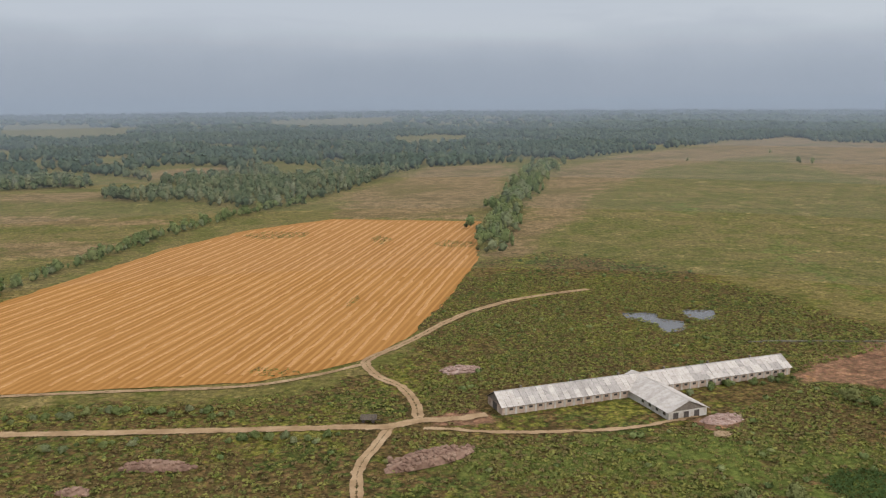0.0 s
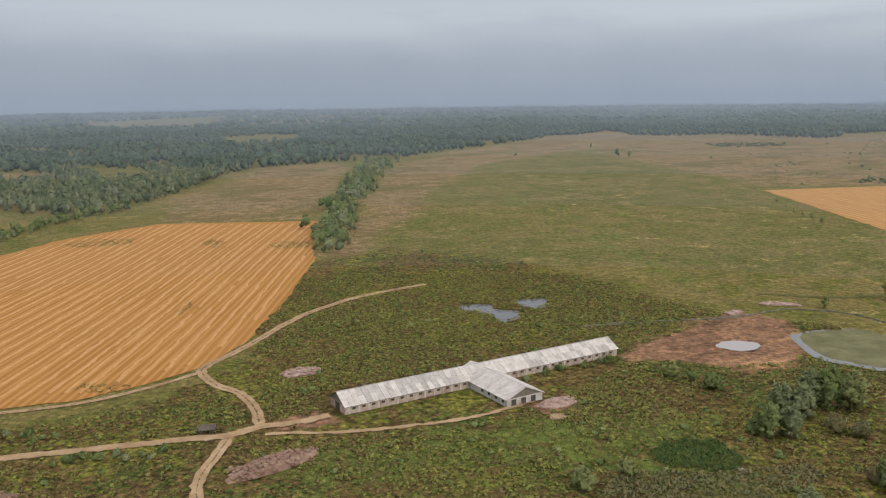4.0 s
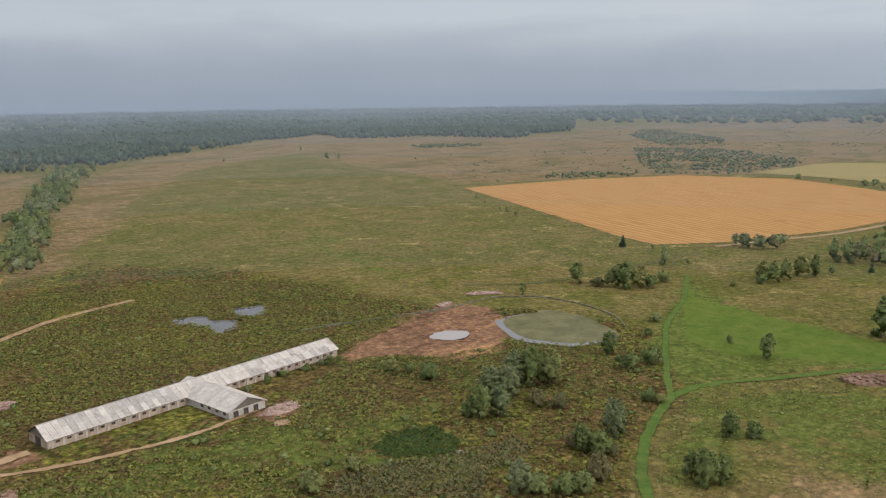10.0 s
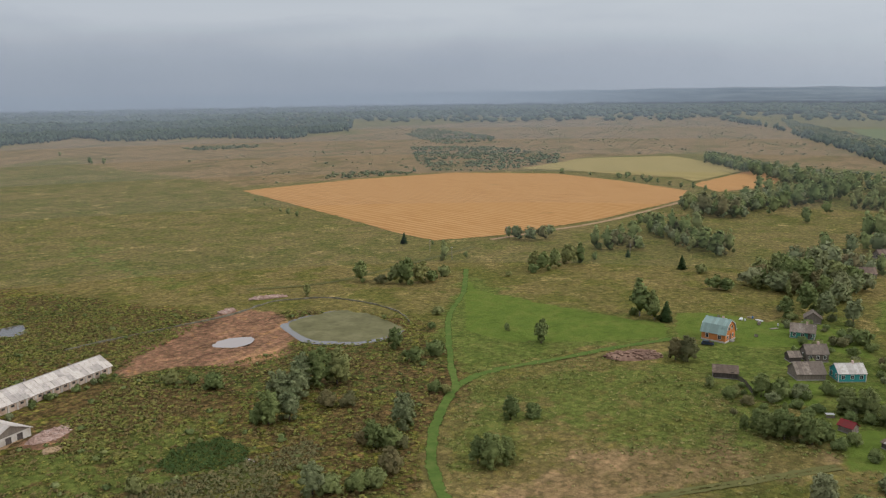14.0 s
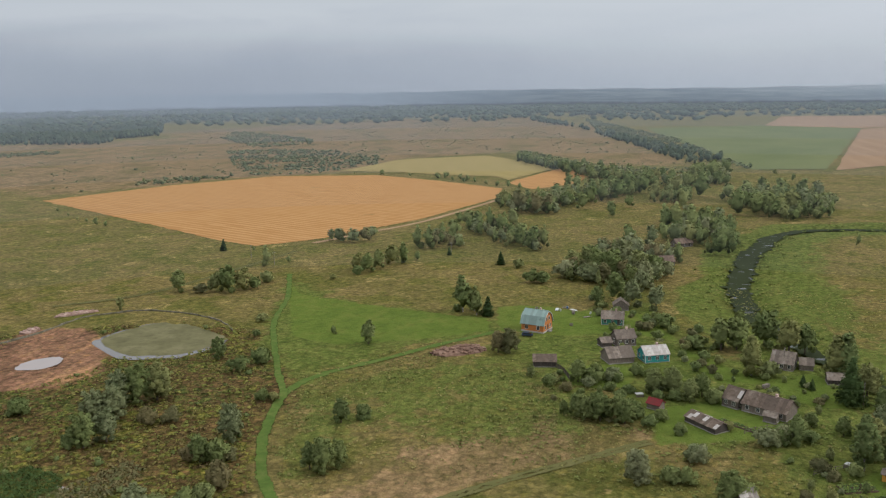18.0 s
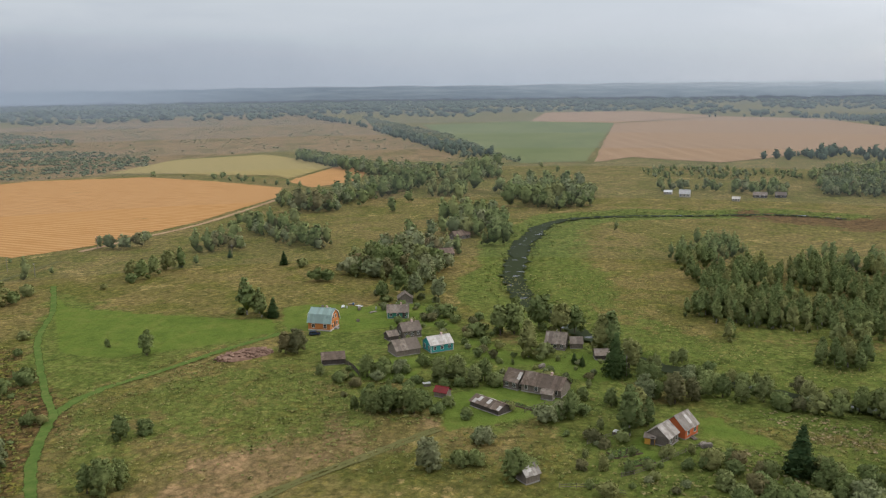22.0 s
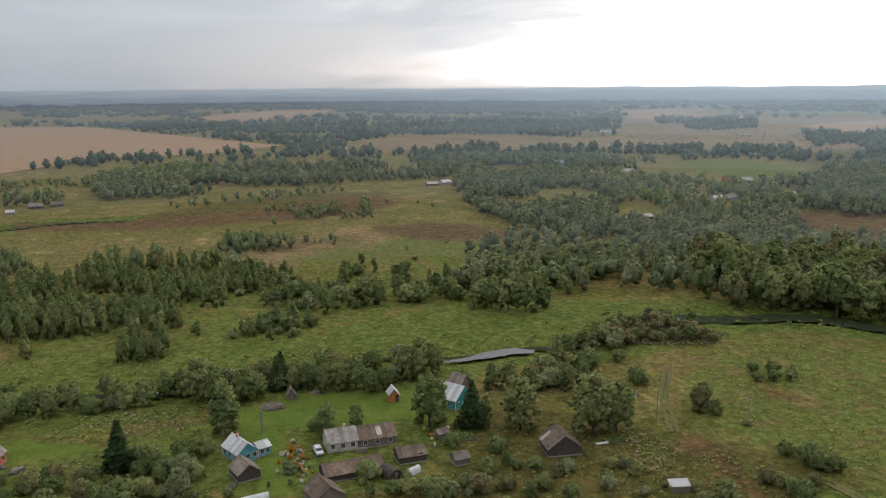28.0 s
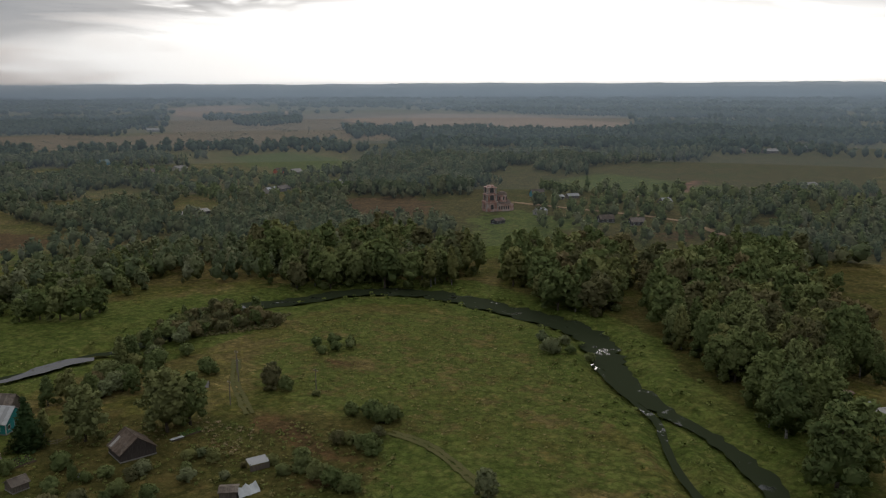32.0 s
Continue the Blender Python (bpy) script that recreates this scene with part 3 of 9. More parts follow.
DRY = [
    [(1762, -1422), (1380, -1849), (788, -1951), (556, -1487), (570, -1194), (641, -860), (863, -695)],
    [(1135, -803), (1156, -1056), (1236, -1718), (681, -953), (835, -862), (901, -728)],
    [(1183, -609), (1123, -794), (917, -741), (925, -620), (1052, -542)],
    [(-391, 757), (-309, 775), (-264, 721), (-360, 695)],
    [(-268, 512), (-195, 500), (-196, 464), (-239, 456)],
    [(-318, 612), (-192, 598), (-192, 574), (-297, 570)],
    [(-338, 930), (-322, 1015), (-249, 1042), (-193, 1038), (-245, 973), (-283, 889)],
    [(393, -133), (403, -180), (380, -176), (371, -137)],
    [(372, -148), (391, -202), (378, -194), (355, -153)],
    [(-73, 599), (25, 590), (81, 1012), (71, 1063), (-9, 1026), (-52, 853), (-87, 721)],
    [(23, 444), (134, 985), (225, 1157), (525, 1554), (727, 1747), (644, 1373), (388, 1145), (236, 979), (137, 753), (63, 512), (44, 448)],
    [(531, 1579), (1065, 1339), (1592, 1425), (2077, 1104), (1761, 739), (1068, 445), (1094, 708), (744, 583), (570, 662), (422, 682), (434, 1047)],
    [(1257, 1564), (2015, 1528), (2391, 1265), (1728, 763), (935, 289), (900, 376), (1069, 565), (852, 647), (754, 741)],
    [(131, 111), (160, 107), (192, 93), (199, 71), (179, 72), (160, 87), (140, 94)],
    [(443, -110), (488, -181), (435, -194), (372, -148), (398, -101)],
    [(1077, -392), (1283, -515), (1357, -628), (1284, -789), (1160, -820), (955, -685), (1094, -624), (1031, -461), (978, -392)],
    [(1261, -1017), (1246, -1164), (853, -1028), (784, -920), (873, -867), (1090, -889)],
]
SOIL = [
    [(105, 254), (132, 269), (174, 294), (185, 280), (175, 246), (161, 234), (135, 234), (120, 244), (106, 244)],
    [(1, 216), (11, 227), (16, 220), (13, 211), (4, 210)],
    [(66, 219), (76, 221), (79, 214), (68, 207)],
    [(212, -636), (214, -711), (199, -701), (197, -625)],
]
ROADS = {
    "dirt_road": [(-155.7, 206.3), (-113.5, 207.9), (-63.5, 209.8), (-27.3, 211.6), (-14.1, 212.2), (-6.8, 216.0), (2.2, 217.1), (11.6, 220.2)],
    "track_a": [(-6.8, 216.0), (-8.0, 228.7), (-12.6, 242.9), (-19.6, 251.8), (-24.3, 263.0), (-24.1, 271.4), (-12.8, 289.5), (3.3, 320.6), (16.1, 338.1), (34.9, 355.4), (63.9, 370.8)],
    "track_b": [(-14.0, 211.4), (-16.8, 199.4), (-19.7, 186.5), (-18.5, 167.2)],
    "track_c": [(-5.2, 211.3), (16.5, 207.9), (42.8, 209.4), (60.3, 215.0), (67.7, 219.0)],
    "track_d": [(-128.0, 236.6), (-100.0, 239.9), (-59.7, 244.2), (-39.3, 254.3), (-24.6, 266.0)],
    "green_track_a": [(117.1, 116.9), (130.1, 134.8), (144.7, 149.0), (170.0, 165.9), (188.3, 168.3), (209.6, 161.5), (230.9, 155.6), (255.9, 146.3)],
    "green_track_b": [(170.0, 165.9), (187.4, 185.6), (205.0, 204.0), (227.0, 225.2), (257.7, 247.5), (292.2, 279.0)],
    "field_track": [(361.2, 325.4), (401.5, 321.5), (462.8, 316.6), (586.2, 328.9)],
    "village_road": [(280.0, -508.3), (254.7, -505.0), (213.1, -501.5), (174.3, -496.1), (150.4, -486.3), (116.0, -453.9), (75.7, -460.5)],
    "path_e": [(148.6, -140.8), (156.2, -145.8), (169.4, -155.5), (183.4, -169.0)],
    "path_f": [(112.7, -150.8), (100.4, -149.3), (84.8, -141.1), (76.3, -135.8)],
    "path_g": [(137.9, 93.7), (156.3, 85.0), (173.0, 76.1), (191.5, 66.2)],
    "path_h": [(196.4, 319.8), (229.0, 304.8), (280.8, 308.6), (338.7, 317.4)],
}
RIVER = [(582.8, -69.1), (591.3, -30.1), (573.7, 23.5), (560.0, 68.0), (538.0, 99.0), (500.0, 108.0), (474.0, 106.5), (448.0, 106.5), (408.0, 99.0), (379.0, 94.0), (352.0, 86.1), (327.9, 75.2), (305.5, 59.6), (266.3, 27.5), (252.2, 1.5), (241.4, -23.0), (238.4, -47.9), (241.1, -83.9), (235.4, -109.1), (228.4, -120.5), (225.5, -135.5), (225.3, -148.4), (220.8, -159.2), (225.9, -198.9), (228.9, -214.7), (219.0, -231.1), (209.7, -253.1), (195.3, -263.5), (177.3, -268.6), (144.8, -264.3), (118.9, -257.2), (102.6, -246.0), (87.3, -223.1), (74.4, -209.5), (62.4, -199.2), (49.2, -190.4), (37.7, -180.0), (26.2, -163.7), (15.4, -147.3)]
RIVER_WIDTHS = [4, 4, 4.5, 5, 7, 10, 11, 11, 10.5, 10, 10, 9, 7, 6, 6, 6, 5, 4, 3, 2.5, 2.5, 2.5, 5, 8, 9, 10, 11, 12, 12, 12, 12, 11, 9, 7, 5, 5, 5, 5, 5]
RIVER_ARM = [(94.1, -224.7), (78.2, -207.0), (63.8, -193.1), (55.8, -178.5), (49.9, -168.7), (42.1, -158.8), (35.2, -150.1)]
BACKWATER = [(225.6, -117.0), (224.3, -124.7), (224.8, -133.1), (224.6, -141.2), (220.8, -147.1)]
PONDS = [
    [(173.4, 260.5), (186.5, 265.5), (203.4, 262.9), (207.2, 247.1), (202.8, 225.0), (194.2, 219.5), (178.7, 221.2), (171.2, 230.0), (167.6, 238.2)],
    [(142.6, 258.7), (152.4, 260.8), (159.1, 256.2), (154.8, 250.2), (147.0, 249.7)],
    [(69.7, 331.9), (83.3, 329.9), (83.6, 322.0), (91.5, 317.1), (88.8, 306.2), (80.9, 302.1), (79.3, 314.2), (72.0, 321.5)],
    [(96.3, 335.4), (107.6, 334.4), (105.8, 323.6), (98.9, 318.2), (94.3, 326.8)],
    [(100.9, 170.1), (102.1, 168.0), (102.2, 164.3), (100.7, 165.0)],
]
FOREST = [
    [(-1976, 2566), (-809, 2574), (236, 3099), (1595, 3123), (2042, 4010), (-241, 4494), (-2737, 3572)],
    [(999, 4277), (2217, 2785), (4060, 1714), (4144, 1754), (2711, 3592), (1027, 4381)],
    [(-546, 764), (-403, 780), (-349, 810), (-271, 702), (-179, 669), (-131, 650), (-90, 742), (-57, 927), (-16, 1019), (75, 1071), (144, 1085), (236, 1211), (525, 1554), (705, 1750), (989, 1932), (1523, 2982), (890, 3280), (226, 2960), (-535, 2908), (-1210, 2372), (-1724, 2445)],
    [(187, 1153), (258, 1291), (561, 1657), (729, 1662), (901, 1294), (1231, 1529), (1761, 2218), (1586, 2624), (938, 3192), (394, 2926)],
    [(307, 1337), (531, 1579), (721, 1474), (1140, 1432), (1579, 1984), (1545, 3149), (848, 3633)],
    [(1493, 1875), (1896, 1698), (2419, 1471), (2870, 1210), (4144, 1753), (3698, 2565), (2710, 3592), (1461, 3495)],
    [(1657, 731), (1188, 401), (1023, 276), (935, 289), (1355, 556), (1722, 787), (2330, 1332), (2659, 1452)],
    [(1871, 2922), (2245, 1938), (2673, 1306), (2904, 791), (3418, 202), (4492, 269), (4043, 1976), (2429, 3788)],
    [(842, -74), (866, -130), (907, -193), (924, -290), (831, -372), (722, -382), (689, -358), (709, -290), (691, -236), (671, -173), (661, -123), (692, -90), (713, -68)],
    [(1482, -106), (1429, -183), (1343, -172), (1388, -106)],
    [(1363, -187), (1348, -209), (1296, -201), (1310, -179)],
    [(1357, -241), (1353, -316), (1249, -375), (1222, -350), (1299, -237)],
    [(2048, -277), (2232, -383), (1924, -438), (1603, -549), (1530, -481), (1691, -396), (1845, -260)],
    [(2978, -41), (3258, -115), (3140, -247), (2714, -213)],
    [(1324, -482), (1510, -606), (1455, -749), (1307, -669), (1253, -484)],
    [(4223, -18), (4500, -25), (4380, -1032), (4175, -1678), (3678, -2593), (3143, -3220), (2637, -3646), (2635, -3648), (3044, -3269), (3677, -2594), (3897, -1744), (3244, -1114), (3525, -607)],
    [(924, -428), (1012, -526), (958, -606), (837, -562), (720, -490), (645, -458), (559, -431), (446, -345), (399, -334), (331, -271), (359, -257), (386, -272), (432, -291), (471, -274), (562, -307), (631, -334), (695, -385), (793, -374)],
    [(343, -188), (342, -212), (352, -251), (311, -255), (286, -228), (281, -196), (295, -170), (315, -176)],
    [(403, -328), (432, -399), (395, -463), (323, -389), (288, -381), (251, -361), (204, -295), (245, -259), (283, -233), (318, -244), (361, -287)],
    [(743, -625), (886, -749), (859, -826), (714, -696), (715, -617)],
    [(691, -678), (822, -810), (781, -906), (644, -753), (648, -696)],
    [(393, -476), (429, -529), (419, -591), (342, -485), (370, -475)],
    [(529, -653), (606, -762), (611, -856), (435, -613), (471, -582)],
    [(1533, -789), (1955, -1115), (1687, -1112), (1772, -1391), (1558, -1224), (1186, -839), (1240, -762), (1375, -726)],
    [(1759, -1528), (1681, -1810), (1188, -1281), (1155, -1121), (1474, -1281)],
    [(2949, -3167), (2380, -3297), (1613, -2238), (1923, -2068)],
    [(999, -1182), (923, -1287), (742, -1037), (793, -962)],
    [(4004, -1490), (3681, -2258), (2899, -2302), (2218, -1674), (2182, -1244), (2634, -1058)],
    [(612, -923), (696, -1153), (609, -1274), (506, -1687), (169, -1495), (138, -1230), (287, -1032), (264, -874), (328, -792), (361, -701), (328, -572), (346, -524)],
    [(2257, -3393), (437, -3726), (259, -2239), (493, -1837), (1009, -1913), (1369, -2059)],
    [(490, -270), (430, -297), (330, -232), (373, -204)],
    [(1002, -560), (960, -668), (696, -580), (538, -453), (452, -362), (376, -308), (378, -267), (427, -298), (490, -270)],
    [(517, -623), (504, -735), (365, -617), (314, -532), (327, -506), (357, -480), (401, -490)],
    [(367, -293), (372, -346), (328, -386), (261, -405), (195, -327), (210, -283), (230, -270), (250, -244), (273, -218), (322, -238)],
    [(181, -328), (177, -378), (143, -367), (113, -310), (113, -271), (138, -273), (164, -288)],
    [(118, -329), (117, -400), (86, -473), (60, -344), (31, -292), (28, -268), (35, -230), (18, -199), (21, -179), (31, -181), (44, -206), (66, -243), (93, -268)],
    [(845, -1132), (704, -1557), (307, -691), (326, -669), (398, -649), (349, -550), (397, -536)],
    [(504, -453), (520, -553), (471, -635), (388, -525), (426, -454)],
    [(158, -542), (146, -638), (122, -653), (108, -551), (134, -463)],
    [(94, -511), (60, -582), (40, -419), (65, -389)],
]
CLEARINGS = [
    [(-366, 1018), (-326, 1073), (-252, 1026), (-236, 937), (-281, 866), (-335, 930)],
    [(-1355, 2659), (-851, 2322), (-644, 1784), (-733, 1644), (-891, 1743)],
    [(-574, 2915), (-184, 3429), (-133, 2467), (-267, 2239), (-471, 2388)],
    [(-201, 1007), (-153, 1044), (-124, 931), (-167, 895)],
    [(-107, 1771), (56, 1826), (48, 1565), (-82, 1505)],
    [(221, 1137), (507, 1500), (687, 1704), (631, 1344), (289, 1057)],
    [(-439, 1022), (-434, 1135), (-393, 1104), (-387, 960)],
    [(680, -157), (660, -264), (577, -296), (394, -266), (364, -162), (398, -101), (480, -79)],
    [(711, -504), (690, -559), (586, -526), (503, -523), (475, -568), (428, -513), (445, -442), (501, -423), (625, -462)],
    [(444, -359), (431, -381), (395, -350), (407, -330)],
    [(684, -331), (693, -370), (623, -332), (631, -305)],
    [(348, -572), (318, -591), (217, -432), (201, -381), (192, -328), (230, -381)],
    [(395, -464), (319, -494), (280, -448), (324, -401)],
    [(495, -537), (488, -572), (443, -549), (454, -506)],
    [(254, -1172), (217, -1194), (183, -1012), (251, -928), (291, -1071)],
    [(-173, 231), (-128, 238), (-101, 242), (-60, 247), (-40, 258), (-25, 271), (-11, 300), (1, 351), (18, 438), (26, 579), (-33, 587), (-76, 594), (-103, 568), (-125, 545), (-155, 480), (-173, 406), (-186, 350), (-211, 259)],
    [(402, 655), (533, 652), (638, 624), (693, 536), (675, 446), (646, 363), (589, 335), (462, 324), (377, 331), (338, 348), (341, 380), (365, 485)],
    [(691, 383), (844, 402), (856, 356), (706, 324), (652, 338)],
    [(712, 602), (869, 626), (960, 565), (901, 477), (850, 406), (709, 392), (732, 418), (726, 537)],
    [(1741, 639), (1912, 455), (1892, 249), (940, 153), (906, 217), (1132, 337)],
    [(1822, 241), (2197, 28), (2079, -175), (1660, -268), (1220, -369), (1127, -241), (1103, -94), (951, 12), (1002, 111), (933, 143)],
    [(2486, 529), (2608, 289), (2234, 28), (1848, 245), (1912, 439)],
    [(2565, -526), (2916, -726), (2878, -1004), (2689, -989), (2151, -591), (2109, -473)],
    [(2595, -559), (3075, -864), (3035, -1107), (2469, -847), (2154, -533)],
    [(2210, -1768), (2356, -2095), (2184, -2164), (1851, -1688), (1907, -1555)],
    [(1762, -1422), (2040, -1708), (1686, -1786), (1537, -1628), (1577, -1369)],
    [(1239, -1454), (1254, -1824), (987, -1843), (810, -1692), (594, -1585), (539, -1315), (738, -1318), (890, -1296), (1037, -1283)],
    [(723, -655), (713, -738), (585, -704), (507, -619), (547, -588), (619, -597)],
    [(265, -438), (264, -475), (220, -467), (191, -468), (202, -437), (204, -388), (189, -338), (195, -331), (230, -381)],
    [(313, -640), (303, -708), (235, -689), (177, -679), (164, -602), (161, -540), (211, -597), (281, -593)],
    [(1077, -392), (1283, -515), (1357, -628), (1284, -789), (1160, -820), (955, -685), (1094, -624), (1031, -461), (978, -392)],
    [(1261, -1017), (1246, -1164), (853, -1028), (784, -920), (873, -867), (1090, -889)],
]



# ---- geometry helpers ----
def raw_mesh(name, verts, faces, material=None, smooth=False, normals=None):
    """A mesh from numpy arrays; faces all have the same number of corners. normals: one for each vertex, for soft foliage."""
    me = bpy.data.meshes.new(name)
    verts, faces = np.asarray(verts, np.float32), np.asarray(faces, np.int32)
    k = faces.shape[1]
    me.vertices.add(len(verts))
    me.vertices.foreach_set("co", verts.ravel())
    me.loops.add(faces.size)
    me.loops.foreach_set("vertex_index", faces.ravel())
    me.polygons.add(len(faces))
    me.polygons.foreach_set("loop_start", np.arange(0, faces.size, k, dtype=np.int32))
    me.polygons.foreach_set("use_smooth", np.full(len(faces), smooth or normals is not None))
    me.update(calc_edges=True)
    if normals is not None:
        n = np.asarray(normals, np.float32)
        n = n / (np.linalg.norm(n, axis=1)[:, None] + 1e-9)
        me.attributes.new("custom_normal", "FLOAT_VECTOR", "POINT").data.foreach_set("vector", n.ravel())
    if material:
        me.materials.append(material)
    return me


def part(name, bm, material, parent=None, label=""):
    me = bpy.data.meshes.new(name)
    bm.to_mesh(me)
    bm.free()
    if material:
        me.materials.append(material)
    ob = new(name, me)
    ob.parent = parent
    return tagged(ob, label=label)


def signed(points, poly):
    """Distance of points to a polygon's outline, positive inside."""
    p = np.asarray(poly, float)
    best = np.full(len(points), 1e12)
    inside = np.zeros(len(points), bool)
    for a, b in zip(p, np.roll(p, -1, 0)):
        d = b - a
        t = np.clip(((points - a) @ d) / (d @ d), 0, 1)
        best = np.minimum(best, ((points - a - t[:, None] * d) ** 2).sum(1))
        cross = (a[1] > points[:, 1]) != (b[1] > points[:, 1])
        dy = d[1] if d[1] else 1e-9
        inside ^= cross & (points[:, 0] < (points[:, 1] - a[1]) * d[0] / dy + a[0])
    return np.where(inside, 1, -1) * np.sqrt(best)


def to_line(points, line):
    p = np.asarray(line, float)
    best = np.full(len(points), 1e12)
    for a, b in zip(p[:-1], p[1:]):
        d = b - a
        t = np.clip(((points - a) @ d) / max(d @ d, 1e-9), 0, 1)
        best = np.minimum(best, ((points - a - t[:, None] * d) ** 2).sum(1))
    return np.sqrt(best)


def ripple(p, scale, seed=0.0):
    """A cheap smooth random field between about -1 and 1."""
    x, y = p[:, 0] / scale, p[:, 1] / scale
    return (np.sin(x * 1.7 + 2.3 * np.sin(y * 1.1 + seed)) + np.sin(y * 1.9 - 1.7 * np.sin(x * 1.3 + seed * 2)) + 0.6 * np.sin(x * 4.1 + y * 3.3 + seed)) / 2.6


def smooth_line(points, step):
    """Points of a Catmull-Rom curve through the given ones, about step metres apart."""
    p = [Vector((*q, 0)) for q in points]
    p = [2 * p[0] - p[1]] + p + [2 * p[-1] - p[-2]]
    out = []
    for a, b, c, d in zip(p, p[1:], p[2:], p[3:]):
        n = max(2, int((c - b).length / step))
        for i in range(n):
            t = i / n
            out.append(0.5 * (2 * b + (c - a) * t + (2 * a - 5 * b + 4 * c - d) * t * t + (3 * b - a - 3 * c + d) * t ** 3))
    out.append(p[-2])
    return np.array([(v.x, v.y) for v in out])


def ragged(poly, step, amount, seed):
    """A closed outline with more corners and a slightly uneven edge."""
    p, out = np.asarray(poly, float), []
    rng = np.random.default_rng(seed)
    for a, b in zip(p, np.roll(p, -1, 0)):
        n = max(1, int(np.hypot(*(b - a)) / step))
        for i in range(n):
            out.append(a + (b - a) * i / n + (rng.normal(0, amount, 2) if i else 0))
    return np.array(out)


def sheet(name, outline, z, material, label, category="field"):
    bm = bmesh.new()
    bm.faces.new([bm.verts.new((x, y, z)) for x, y in outline])
    bmesh.ops.triangulate(bm, faces=bm.faces[:])
    bmesh.ops.recalc_face_normals(bm, faces=bm.faces[:])
    if bm.faces[:][0].normal.z < 0:
        bmesh.ops.reverse_faces(bm, faces=bm.faces[:])
    return tagged(part(name, bm, material), label, category, kind="structure")


def ribbon(name, line, width, z, material, label, category="road", seed=0, wobble=0.12, step=4.0, twin=False):
    c = smooth_line(line, step)
    rng = np.random.default_rng(seed)
    t = np.gradient(c, axis=0)
    t /= np.hypot(t[:, 0], t[:, 1])[:, None] + 1e-9
    nrm = np.stack([-t[:, 1], t[:, 0]], 1)
    w = np.broadcast_to(np.asarray(width, float), (len(c),)) if np.ndim(width) == 0 else np.interp(np.linspace(0, 1, len(c)), np.linspace(0, 1, len(width)), width)
    if np.ndim(width) and len(width) == len(line):
        stops = [int(np.argmin(((c - np.array(q)) ** 2).sum(1))) for q in line]
        w = np.interp(np.arange(len(c)), np.maximum.accumulate(stops), width)
    cols = ((-0.5, 0.0), (-0.25, 0.7), (0.0, 1.0), (0.25, 0.7), (0.5, 0.0)) if not twin else ((-0.5, 0.0), (-0.34, 0.9), (-0.18, 0.75), (0.0, 0.42), (0.18, 0.75), (0.34, 0.9), (0.5, 0.0))
    k = len(cols)
    jit = 1 + rng.normal(0, wobble, (len(c), 2))
    vs, mid = [], []
    for i in range(len(c)):
        for u, m in cols:
            vs.append((*(c[i] + nrm[i] * w[i] * u * jit[i, 0 if u < 0 else 1]), z))
            mid.append(m)
    fs = [(k * i + q, k * i + k + q, k * i + k + q + 1, k * i + q + 1) for i in range(len(c) - 1) for q in range(k - 1)]
    me = raw_mesh(name, vs, fs, material)
    me.attributes.new("mid", "FLOAT", "POINT").data.foreach_set("value", np.array(mid, np.float32))
    if me.polygons[0].normal.z < 0:
        me.flip_normals()
    return tagged(new(name, me), label, category, kind="structure")


# ---- ground: one sheet out to the horizon ----
REACH = 4700.0


